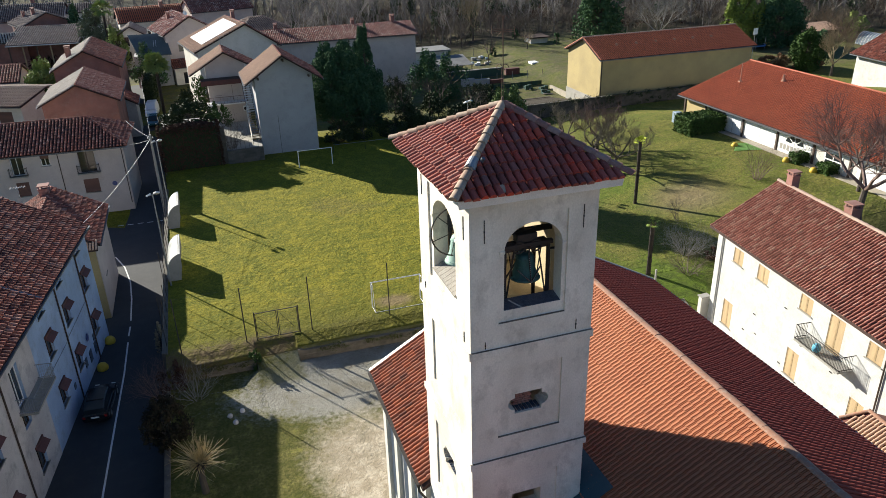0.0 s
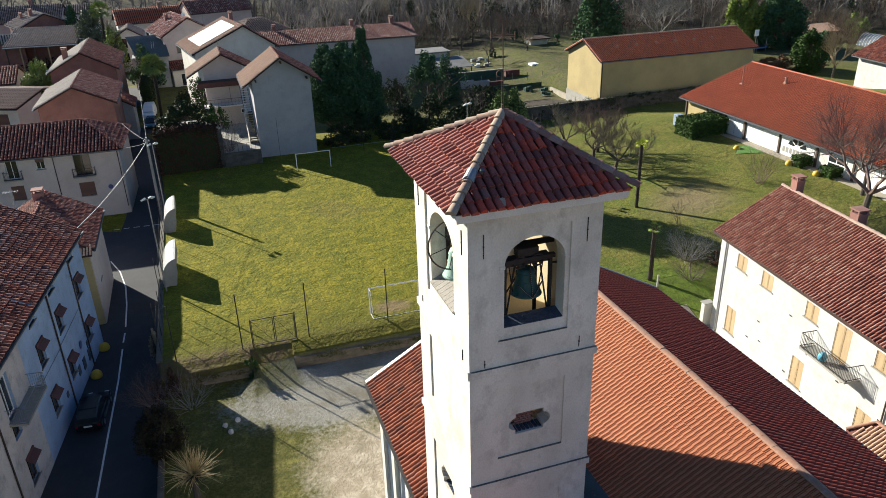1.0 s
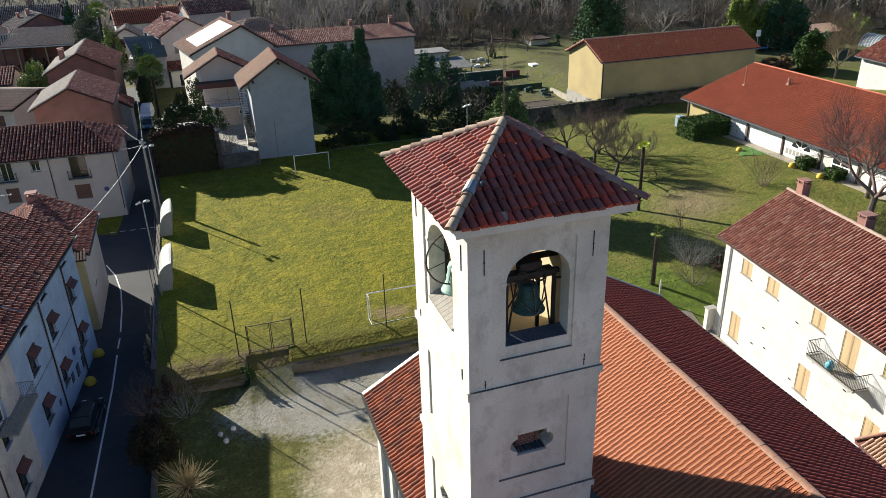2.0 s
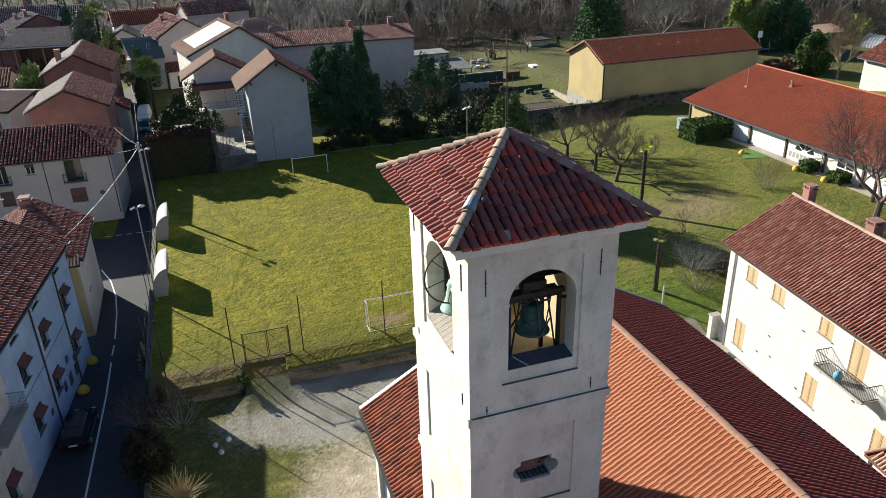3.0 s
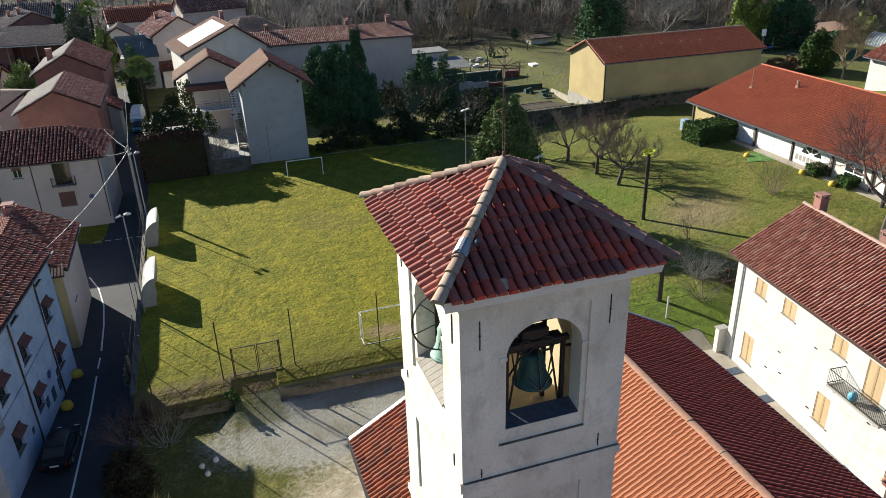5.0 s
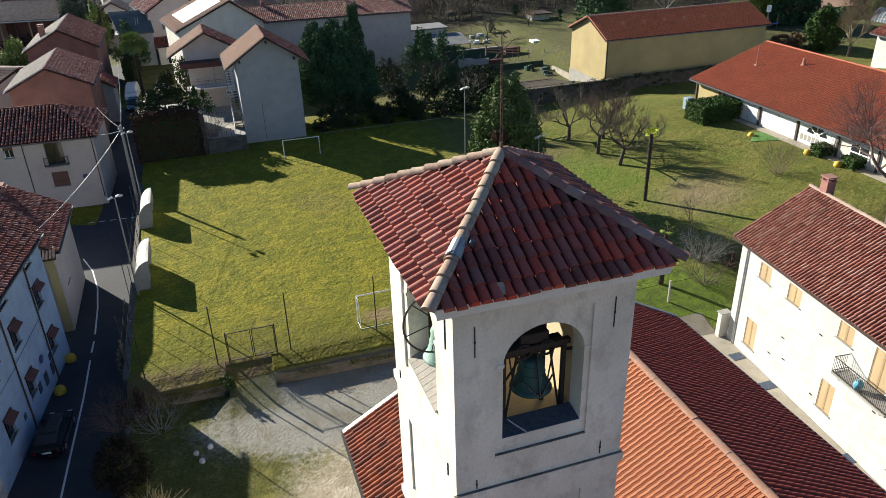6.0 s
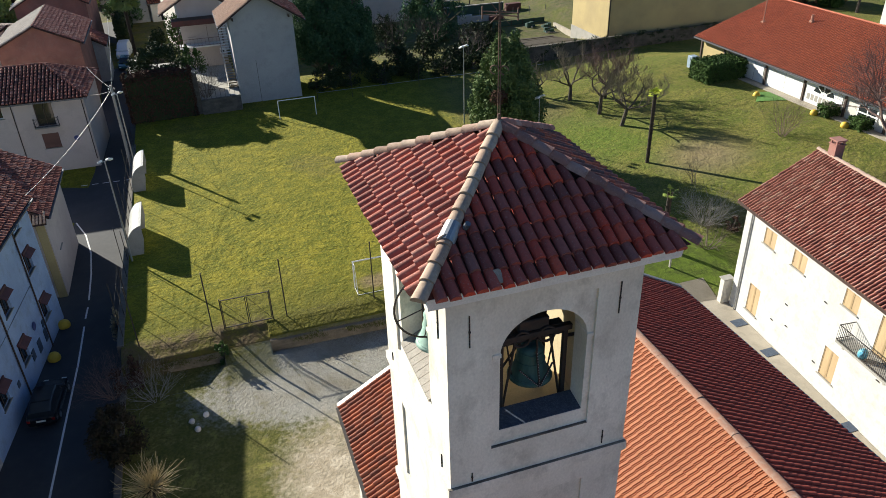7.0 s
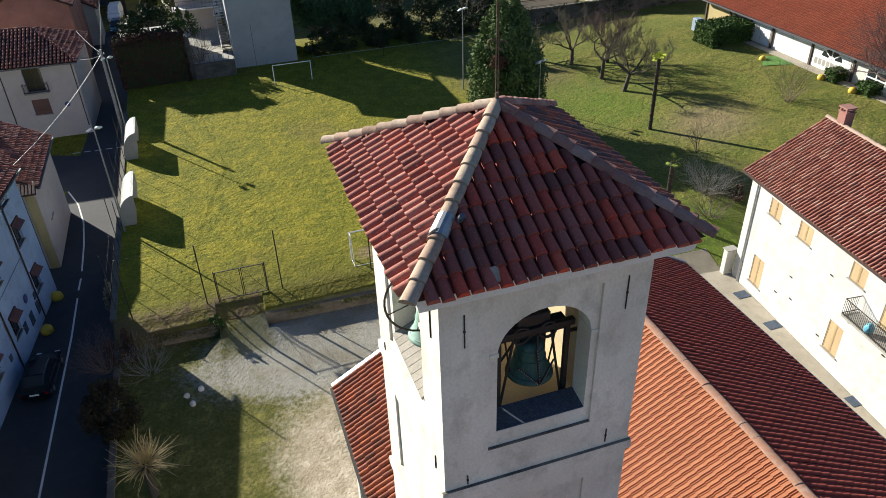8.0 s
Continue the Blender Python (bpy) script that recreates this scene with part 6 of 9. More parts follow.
class Net:
    """Collects vertices and faces of many small pieces for one mesh."""
    def __init__(self):
        self.v, self.f, self.n = [], [], 0

    def add(self, pts, faces):
        self.v.extend(pts)
        o = self.n
        self.f.extend([tuple(o + i for i in q) for q in faces])
        self.n += len(pts)

    def mesh(self, name):
        me = bpy.data.meshes.new(name)
        me.from_pydata([tuple(p) for p in self.v], [], self.f)
        return me


def limb(net, p, q, r0, r1, k=4):
    d = (q - p)
    if d.length < 1e-4:
        return
    d.normalize()
    a = d.orthogonal().normalized()
    b = d.cross(a)
    cs = [(math.cos(2 * math.pi * i / k), math.sin(2 * math.pi * i / k)) for i in range(k)]
    pts = [p + (a * c + b * s) * r0 for c, s in cs] + [q + (a * c + b * s) * r1 for c, s in cs]
    net.add(pts, [(i, (i + 1) % k, k + (i + 1) % k, k + i) for i in range(k)])


def grow(net, rng, p, d, length, r, depth, spread=0.6, up=0.15, kids=3, tips=None, sides=5, thin=0.62):
    """A branching bare limb; each stretch bends a little."""
    steps = 3 if depth > 1 else 2
    for s in range(steps):
        nd = (d + Vector((rng.gauss(0, 0.13), rng.gauss(0, 0.13), rng.gauss(0, 0.08) + up * 0.3))).normalized()
        q = p + nd * length / steps
        rr = r * (1 - 0.28 * (s + 1) / steps)
        limb(net, p, q, r * (1 - 0.28 * s / steps), rr, max(3, sides))
        p, d = q, nd
        if depth > 0 and s > 0:
            side = (d + Vector((rng.gauss(0, 1), rng.gauss(0, 1), rng.gauss(0, 0.5))) * spread).normalized()
            grow(net, rng, p, side, length * rng.uniform(0.5, 0.75), r * 0.5, depth - 1, spread, up, kids, tips, sides - 1, thin)
    r *= 0.72
    if depth == 0:
        if tips is not None:
            tips.append(p)
        return
    for k in range(kids):
        nd = (d + Vector((rng.gauss(0, 1), rng.gauss(0, 1), rng.gauss(0, 0.6) + up)) * spread).normalized()
        grow(net, rng, p, nd, length * rng.uniform(0.6, 0.9), r * thin * rng.uniform(0.85, 1.1), depth - 1, spread, up, kids, tips, sides - 1, thin)


def leaf_cards(net, rng, centre, rad, count, size, shell=0.5, flat=0.0):
    """Small pointed leaves scattered through an ellipsoid, thicker towards its skin."""
    for _ in range(count):
        while True:
            v = Vector((rng.uniform(-1, 1), rng.uniform(-1, 1), rng.uniform(-1, 1)))
            if 0.05 < v.length < 1:
                break
        v = v.normalized() * (shell + (1 - shell) * rng.random()) if rng.random() < 0.8 else v
        p = Vector(centre) + Vector((v.x * rad[0], v.y * rad[1], v.z * rad[2]))
        n = (v + Vector((rng.gauss(0, 0.7), rng.gauss(0, 0.7), rng.gauss(0, 0.7) + flat))).normalized()
        a = n.orthogonal().normalized()
        a = (a * math.cos(rng.random() * 6.28) + n.cross(a) * math.sin(rng.random() * 6.28)).normalized()
        b = n.cross(a)
        s = size * rng.uniform(0.6, 1.3)
        net.add([p - a * s, p + b * s * 0.45, p + a * s, p - b * s * 0.45], [(0, 1, 2, 3)])


def bare_tree(x, y, z, h, seed, label, spread=0.6, depth=4, r=None, up=0.2, kids=3, mat="twig", lean=(0, 0), name="tree", trunk=0.3):
    rng = random.Random(seed)
    t = thing(name, label, "tree", (x, y, z))
    net = Net()
    r = r or h * 0.022
    base = Vector((x, y, z - 0.15))
    top = base + Vector((lean[0], lean[1], h * trunk))
    mid = base.lerp(top, 0.5) + Vector((rng.gauss(0, 0.06), rng.gauss(0, 0.06), 0))
    limb(net, base, mid, r * 1.35, r * 1.05, 8)
    limb(net, mid, top, r * 1.05, r * 0.9, 8)
    part("trunk", net.mesh("trunk"), "bark", t)
    net = Net()
    for k in range(4):
        a = 2 * math.pi * (k + rng.random() * 0.6) / 4
        d = Vector((math.cos(a) * spread * 1.3, math.sin(a) * spread * 1.3, 0.75)).normalized()
        grow(net, rng, top, d, h * 0.26, r * 0.62, depth - 1, spread, up, kids)
    part("crown", net.mesh("crown"), mat, t, "bare branches and fine twigs")
    return t


def leafy(x, y, z, rx, ry, h, seed, label, mat, leaves=5000, size=0.16, clumps=34, name="tree", category="tree", taper=0.0, base=0.12, puff=1.0):
    """An evergreen: trunk, limbs and a crown of many small leaves in uneven clumps."""
    rng = random.Random(seed)
    t = thing(name, label, category, (x, y, z))
    net = Net()
    top = Vector((x, y, z + h * 0.85))
    limb(net, Vector((x, y, z - 0.15)), top, max(0.05, h * 0.025), 0.03, 7)
    spots = []
    for k in range(clumps):
        f = rng.uniform(base, 0.95)
        w = (math.sin(math.pi * min(1, (f * 0.85 + 0.15))) ** 0.6 if not taper else (1 - f) * taper + (1 - taper) * math.sin(math.pi * (f * 0.8 + 0.2)) + 0.06)
        a = rng.uniform(0, 6.283)
        q = rng.uniform(0.35, 0.85) * w
        c = Vector((x + math.cos(a) * rx * q, y + math.sin(a) * ry * q, z + f * h))
        spots.append((c, w))
        limb(net, Vector((x, y, z + max(0.1, f * h - 0.25 * h))), c, 0.05 + h * 0.004, 0.015, 4)
    part("trunk", net.mesh("trunk"), "bark", t)
    net = Net()
    for c, w in spots:
        s = rng.uniform(0.24, 0.40) * puff
        leaf_cards(net, rng, c, (rx * s * max(w, 0.35), ry * s * max(w, 0.35), h * s * 0.55), leaves // clumps, size)
    part("crown", net.mesh("crown"), mat, t, "dense crown of small leaves")
    return t


def hedge(x0, x1, y0, y1, z, h, seed, label, mat, leaves, size=0.10, name="hedge"):
    rng = random.Random(seed)
    t = thing(name, label, "hedge", ((x0 + x1) / 2, (y0 + y1) / 2, z))
    part("core", boxes((x0 + 0.25, x1 - 0.25, y0 + 0.25, y1 - 0.25, z - 0.1, z + h - 0.3)), "leaf_dark", t)
    net = Net()
    cx, cy, rx, ry = (x0 + x1) / 2, (y0 + y1) / 2, (x1 - x0) / 2, (y1 - y0) / 2
    for _ in range(leaves):
        f = rng.choice("xXyYtt")
        u, v = rng.uniform(-1, 1), rng.uniform(-1, 1)
        j = rng.gauss(0, 0.09) - 0.05
        bulge = 1 - 0.12 * max(abs(u), abs(v)) ** 4
        if f == "t":
            p = Vector((cx + u * rx, cy + v * ry, z + h * bulge + j)); n = Vector((0, 0, 1))
        elif f in "xX":
            s = -1 if f == "x" else 1
            p = Vector((cx + s * (rx + j), cy + u * ry, z + h * (v + 1) / 2)); n = Vector((s, 0, 0))
        else:
            s = -1 if f == "y" else 1
            p = Vector((cx + u * rx, cy + s * (ry + j), z + h * (v + 1) / 2)); n = Vector((0, s, 0))
        n = (n + Vector((rng.gauss(0, 0.6), rng.gauss(0, 0.6), rng.gauss(0, 0.6)))).normalized()
        a = n.orthogonal().normalized()
        a = (a * math.cos(rng.random() * 6.28) + n.cross(a) * math.sin(rng.random() * 6.28))
        b = n.cross(a)
        s2 = size * rng.uniform(0.6, 1.4)
        net.add([p - a * s2, p + b * s2 * 0.5, p + a * s2, p - b * s2 * 0.5], [(0, 1, 2, 3)])
    part("foliage", net.mesh("foliage"), mat, t)
    return t


def palm(x, y, z, h, seed, label, fronds=24, size=1.6, trunk_r=0.2, droop=1.0, mat="leaf_laurel", skirt=True):
    rng = random.Random(seed)
    t = thing("palm_tree", label, "palm tree", (x, y, z))
    net = Net()
    k = 22
    for i in range(k):
        a, b = Vector((x, y, z - 0.1 + (h + 0.1) * i / k)), Vector((x + rng.gauss(0, 0.01), y, z - 0.1 + (h + 0.1) * (i + 1) / k))
        limb(net, a, b, trunk_r * rng.uniform(0.85, 0.95), trunk_r * rng.uniform(1.0, 1.18), 10)
    part("trunk", net.mesh("trunk"), "palm_trunk", t, "shaggy fibrous palm trunk")
    net = Net()
    top = Vector((x, y, z + h))
    for f in range(fronds):
        az, el = rng.uniform(0, 6.283), rng.uniform(-0.5, 1.3)
        d = Vector((math.cos(az) * math.cos(el), math.sin(az) * math.cos(el), math.sin(el)))
        s = size * rng.uniform(0.75, 1.1)
        stem = top + d * s * 0.55 + Vector((0, 0, -droop * 0.08 * s))
        limb(net, top, stem, 0.018, 0.012, 3)
        side = d.cross(Vector((0, 0, 1)))
        side = side.normalized() if side.length > 0.1 else Vector((1, 0, 0))
        up_ = side.cross(d)
        for j in range(11):
            a = -1.15 + 2.3 * j / 10
            tip = stem + (d * math.cos(a) + side * math.sin(a)) * s * 0.5 + Vector((0, 0, -droop * 0.16 * s * (0.6 + abs(a) * 0.5)))
            w = side.cross(tip - stem).normalized() * 0.0 + (tip - stem).cross(up_).normalized() * 0.03 * s
            midp = stem.lerp(tip, 0.5) + up_ * 0.04
            net.add([stem, midp + w, tip, midp - w], [(0, 1, 2, 3)])
    part("fronds", net.mesh("fronds"), mat, t, "fan-shaped fronds")
    return t


G = ground_z
# evergreen by the pitch and the pair of dark conifers
bay = leafy(23.5, 52.2, 0, 4.0, 3.8, 11.2, 11, "dense evergreen bay tree between pitch and lawn", "leaf_bay", 52000, 0.15, 190, base=0.04, puff=0.75)
_n2 = Net()
leaf_cards(_n2, random.Random(12), (21.7, 49.7, 6.9), (0.95, 0.7, 0.75), 420, 0.13)
part("dead_branch", _n2.mesh("dead_branch"), "leaf_brown", bay, "rust-brown withered branch")

leafy(13.0, 87.5, -0.6, 5.5, 5.0, 12.6, 13, "broad dark cedar behind the pitch", "leaf_conifer", 52000, 0.17, 200, base=0.24, puff=0.58)
leafy(17.2, 89.5, -0.8, 4.0, 4.0, 14.2, 14, "tall dark pointed conifer behind the pitch", "leaf_conifer", 28000, 0.17, 150, taper=0.75, base=0.08, puff=0.58)
leafy(30.5, 101.0, -1.5, 3.6, 3.4, 8.2, 15, "dark evergreen tree beside the long house", "leaf_conifer", 5200, 0.22, 40, name="shrub", category="shrub")
leafy(35.2, 103.5, -1.5, 3.2, 3.2, 7.4, 16, "dark evergreen shrub beside the shed", "leaf_conifer", 3000, 0.2, 26, name="shrub", category="shrub")
# orchard trees on the lawn


def gnarled(x, y, h, spread, seed, label, shoots=1, mat="twig_grey"):
    """An old pruned fruit tree: short thick trunk, crooked limbs, many upright shoots."""
    rng = random.Random(seed)
    z = G(x, y)
    t = thing("tree", label, "tree", (x, y, z), group="bare fruit trees on the lawn")
    net = Net()
    fork = Vector((x + rng.gauss(0, 0.15), y + rng.gauss(0, 0.15), z + h * 0.24))
    limb(net, Vector((x, y, z - 0.15)), fork, 0.24, 0.18, 9)
    limbs = []

    def run(p, d, length, r, depth):
        n = 4
        for s in range(n):
            nd = (d + Vector((rng.gauss(0, 0.34), rng.gauss(0, 0.34), rng.gauss(0, 0.22) + 0.10))).normalized()
            q = p + nd * length / n
            r2 = r * 0.87
            limb(net if r > 0.035 else fine, p, q, r, r2, 6 if r > 0.05 else 4)
            p, d, r = q, nd, r2
            if r < 0.11:
                limbs.append((p, r))
            if depth > 0 and (s > 0 or depth < 3):
                sd = (d + Vector((rng.gauss(0, 0.9), rng.gauss(0, 0.9), rng.gauss(0.1, 0.4)))).normalized()
                run(p, sd, length * rng.uniform(0.45, 0.7), r * 0.58, depth - 1)
    fine = Net()
    for k in range(5):
        a = 1.256 * k + rng.uniform(-0.35, 0.35)
        run(fork, Vector((math.cos(a) * spread, math.sin(a) * spread, rng.uniform(0.45, 0.9))).normalized(), h * 0.42, 0.105, 3)
    for p, r in limbs:
        for _ in range(shoots):
            if rng.random() < 0.6:
                d = Vector((rng.gauss(0, 0.35), rng.gauss(0, 0.35), rng.uniform(0.4, 1.1))).normalized()
                q = p + d * rng.uniform(0.35, 0.9)
                limb(fine, p, q, 0.009, 0.003, 3)
    part("trunk", net.mesh("trunk"), "bark", t)
    part("crown", fine.mesh("crown"), mat, t, "bare crooked branches and upright shoots")


M["twig_grey"] = material("twig_grey", ((0.22, 0.185, 0.125), (0.13, 0.11, 0.085), (0.34, 0.30, 0.22)), 0.9, 0.6, 8, 0.0, rand="island", stain=0.4)
M["twig_rosy"] = material("twig_rosy", ((0.19, 0.12, 0.10), (0.12, 0.08, 0.068), (0.26, 0.19, 0.16)), 0.9, 0.6, 8, 0.0, rand="island", stain=0.4)
gnarled(36.3, 63.5, 6.4, 1.0, 21, "bare gnarled fruit tree on the lawn", 2)
gnarled(37.0, 58.0, 8.0, 0.75, 22, "bare upright fruit tree with rosy shoots on the lawn", 2, "twig_rosy")
gnarled(37.3, 53.9, 7.2, 1.15, 23, "bare spreading fruit tree on the lawn", 3)
gnarled(39.6, 61.5, 6.8, 0.8, 24, "bare upright fruit tree on the lawn", 2, "twig_rosy")
gnarled(33.8, 67.0, 4.6, 0.9, 27, "bare fruit tree beside the garden wall")
bare_tree(48.2, 30.2, G(48.2, 30.2), 12.5, 25, "large bare tree with reddish twigs by the farmhouse", 0.75, 5, 0.28, up=0.2, kids=4, mat="twig_rosy")
bare_tree(53.2, 35.2, G(53.2, 35.2), 7.5, 26, "bare shrubby tree in front of the hall", 0.7, 4, 0.16, up=0.2)
palm(34.9, 45.2, G(34.9, 45.2), 6.6, 31, "tall cropped palm trunk with a yellow-green tuft", 26, 0.72, 0.17, 0.3, "leaf_lime")
palm(27.5, 31.3, G(27.5, 31.3), 4.7, 32, "cropped palm trunk with a small green tuft", 9, 0.7, 0.19, 0.6, "leaf_yellow")
palm(-11.3, 103.0, -1.5, 10.3, 33, "tall fan palm beside the shaded lane", 130, 2.1, 0.24, 1.5, "leaf_palm")


def twiggy(x, y, z, r, h, seed, label, mat="twig", shoots=46, depth=2, spread=0.55, name="shrub", fan=1.0, thick=0.022):
    rng = random.Random(seed)
    t = thing(name, label, "shrub", (x, y, z))
    net = Net()
    for k in range(shoots):
        a = rng.uniform(0, 6.283)
        d = Vector((math.cos(a) * fan * rng.uniform(0.2, 1), math.sin(a) * fan * rng.uniform(0.2, 1), rng.uniform(0.5, 1.2))).normalized()
        grow(net, rng, Vector((x + math.cos(a) * r * 0.15, y + math.sin(a) * r * 0.15, z - 0.05)), d, h * rng.uniform(0.45, 0.7), thick, depth, spread, 0.2, 2, None, 4)
    part("crown", net.mesh("crown"), mat, t)
    return t


twiggy(32.6, 33.4, G(32.6, 33.4), 2.0, 2.3, 42, "pale grey bare bush on the lawn", "twig_silver", shoots=70, fan=1.5, depth=2, thick=0.014)
leafy(34.0, 31.5, G(34.0, 31.5), 0.7, 0.7, 1.2, 48, "small dark brown shrub by the farmhouse", "leaf_brown", 500, 0.1, 10, name="shrub", category="shrub")
twiggy(47.5, 42.5, G(47.5, 42.5), 1.6, 3.0, 46, "reddish bare bush on the lawn", "twig_rosy", shoots=30, fan=0.8, depth=2, thick=0.016)
twiggy(30.6, 30.2, G(30.6, 30.2), 1.6, 1.8, 43, "grey bare bush on the lawn beside the farmhouse", shoots=24, fan=1.2)
twiggy(-9.2, 28.8, YARD_Z, 1.6, 2.0, 44, "bare pale-twigged bush at the yard edge", "twig_silver", shoots=30, fan=1.3, thick=0.014)
twiggy(-11.6, 30.0, YARD_Z, 1.6, 2.2, 47, "bare reddish bush at the yard edge", "twig_rosy", shoots=34, fan=1.1, thick=0.014)
twiggy(36.0, 39.5, G(36.0, 39.5), 1.2, 2.0, 45, "thin bare sapling on the lawn", shoots=8, fan=0.5)
# yard shrubs
leafy(-10.9, 24.6, YARD_Z, 1.6, 1.6, 3.2, 51, "dense dark rounded bush beside the street", "leaf_dusk", 6200, 0.10, 46, name="bush", category="bush", base=0.05)
leafy(-10.6, 30.4, YARD_Z, 1.3, 1.6, 2.0, 52, "small brown bush beside the street", "leaf_brown", 900, 0.11, 18, name="bush", category="bush")
leafy(-4.95, 30.9, YARD_Z, 0.6, 0.6, 1.7, 53, "ivy clump on the wall end", "leaf_laurel", 800, 0.09, 14, name="bush", category="bush")
leafy(-11.5, 36.6, ROAD_Z, 0.5, 1.3, 3.0, 54, "pale dry creeper on the street wall", "twig_pale", 900, 0.10, 14, name="creeper", category="creeper")
M["straw"] = material("straw", ((0.50, 0.40, 0.20), (0.28, 0.20, 0.09), (0.62, 0.53, 0.32)), 0.8, 1, 8, 0.0, rand="island", stain=0.3)
pol = thing("pollard_tree", "pollarded tree with a mop of straw-coloured shoots", "tree", (-9.0, 19.4, YARD_Z))
PZ = YARD_Z + 2.1
pn = Net()
limb(pn, Vector((-9.0, 19.4, YARD_Z - 0.1)), Vector((-9.06, 19.5, PZ - 0.7)), 0.22, 0.17, 9)
limb(pn, Vector((-9.06, 19.5, PZ - 0.7)), Vector((-9.0, 19.5, PZ)), 0.17, 0.26, 9)
for k in range(7):
    a = 0.898 * k
    limb(pn, Vector((-9.02, 19.5, PZ - 0.6)), Vector((-9.0 + 0.55 * math.cos(a), 19.5 + 0.55 * math.sin(a), PZ + 0.1)), 0.12, 0.10, 6)
part("trunk", pn.mesh("trunk"), "bark", pol)
pn = Net()
prg = random.Random(56)
for k in range(210):
    a, e = prg.uniform(0, 6.283), prg.uniform(-0.25, 1.4)
    d = Vector((math.cos(a) * math.cos(e), math.sin(a) * math.cos(e), math.sin(e)))
    p = Vector((-9.0, 19.5, PZ)) + Vector((d.x, d.y, d.z * 0.4)) * prg.uniform(0.2, 0.55)
    L = prg.uniform(0.6, 1.75)
    for s in range(3):
        d = (d + Vector((prg.gauss(0, 0.16), prg.gauss(0, 0.16), prg.gauss(0, 0.12)))).normalized()
        q = p + d * L / 3
        limb(pn, p, q, 0.021 - 0.005 * s, 0.016 - 0.005 * s, 3)
        p = q
part("crown", pn.mesh("crown"), "straw", pol, "straw-coloured shoots")
for x, y in ((-7.2, 26.0), (-6.9, 25.2), (-6.4, 26.3)):
    rk = bmesh.new()
    bmesh.ops.create_icosphere(rk, subdivisions=2, radius=0.18)
    for v in rk.verts:
        v.co *= 1 + 0.3 * noise.noise(v.co * 6 + Vector((x, y, 0)))
        v.co += Vector((x, y, YARD_Z + 0.08))
    tagged(part("stone", rk, "plaster_stained"), "pale loose stone on the grass", "stone", group="loose stones")
# hedges round the hall
hedge(49.9, 54.9, 57.3, 60.7, 2.0, 2.4, 61, "clipped laurel hedge in front of the hall", "leaf_laurel", 9000, 0.12)
hedge(53.4, 55.0, 43.6, 44.9, 2.35, 1.2, 62, "clipped round laurel bush by the hall door", "leaf_laurel", 1500, 0.10)
hedge(53.6, 55.4, 39.6, 41.2, 2.35, 1.1, 63, "clipped round laurel bush by the hall window", "leaf_laurel", 1500, 0.10)
# brown hedge and evergreen bushes on the raised garden
hedge(-11.3, -4.2, 76.2, 78.2, 0.0, 5.4, 64, "tall clipped hedge gone brown behind the pitch", "leaf_brown", 8000, 0.14)
leafy(-7.6, 80.5, 4.2, 3.6, 2.4, 3.2, 65, "bushy evergreen on the raised garden", "leaf_dark", 3000, 0.2, 30, name="bush", category="bush")
leafy(-3.9, 82.0, 3.0, 1.7, 1.7, 3.4, 66, "bushy evergreen on the raised garden", "leaf_laurel", 1500, 0.18, 20, name="bush", category="bush")
twiggy(-3.0, 77.6, 1.6, 2.0, 3.2, 67, "tangled bare climber at the terrace edge", shoots=30, fan=0.9)
bare_tree(24.0, 93.0, -1.2, 7.5, 68, "slender bare tree by the long house", 0.5, 4, 0.12, up=0.5)
for i, (x, y, r, h) in enumerate(((21.5, 84.0, 2.6, 4.2), (26.0, 86.5, 3.0, 4.6), (30.5, 85.0, 2.6, 3.6), (35.0, 90.0, 3.0, 4.6), (39.0, 94.0, 2.4, 3.2), (23.0, 95.0, 3.2, 5.5))):
    leafy(x, y, -1.0, r, r, h, 400 + i, "dark overgrown shrub behind the pitch", "leaf_dark", 2600, 0.18, 30, name="shrub", category="shrub")
bare_tree(31.0, 82.0, -0.3, 6.0, 410, "bare bluish tree behind the pitch", 0.6, 4, 0.10, up=0.4)
bare_tree(28.5, 90.0, -1.0, 7.0, 411, "bare slender tree behind the pitch", 0.5, 4, 0.10, up=0.5)
# village greenery
# hedge added only to keep the sun off the lane
hedge(-14.5, -13.1, 117.0, 135.0, -1.5, 4.8, 69, "tall dark hedge added to shade the lane", "leaf_dark", 7000, 0.22)
leafy(-5.0, 101.0, -1.5, 2.4, 2.4, 8.0, 70, "leafy evergreen bush beside the cream house", "leaf_laurel", 3600, 0.2, 34, name="bush", category="bush", base=0.04)
leafy(-7.6, 97.0, -1.5, 2.6, 2.4, 6.4, 79, "dark evergreen bush beside the lane", "leaf_dark", 3600, 0.2, 34, name="bush", category="bush", base=0.04)
leafy(-29.5, 119.5, -1.5, 3.6, 3.2, 9.0, 71, "broad-leaved evergreen between the houses", "leaf_palm", 5200, 0.30, 46)
leafy(-27.4, 108.8, -1.5, 1.8, 1.8, 6.4, 72, "bright evergreen bush between the houses", "leaf_laurel", 1200, 0.3, 18)
leafy(-25.0, 166.0, -1.5, 4.2, 4.0, 12.4, 73, "grey-green olive tree behind the roofs", "leaf_olive", 6500, 0.32, 60)
leafy(-14.0, 138.0, -1.5, 4.0, 4.0, 7.5, 75, "dark evergreen between the houses", "leaf_conifer", 3000, 0.3, 34)
leafy(-20.6, 157.0, -1.5, 2.6, 2.6, 9.2, 76, "bushy bright evergreen behind the roofs", "leaf_palm", 3600, 0.3, 34)
leafy(-30.2, 178.0, -1.5, 2.4, 2.4, 12.0, 77, "dark cypress behind the roofs", "leaf_conifer", 2600, 0.3, 30, taper=0.4)
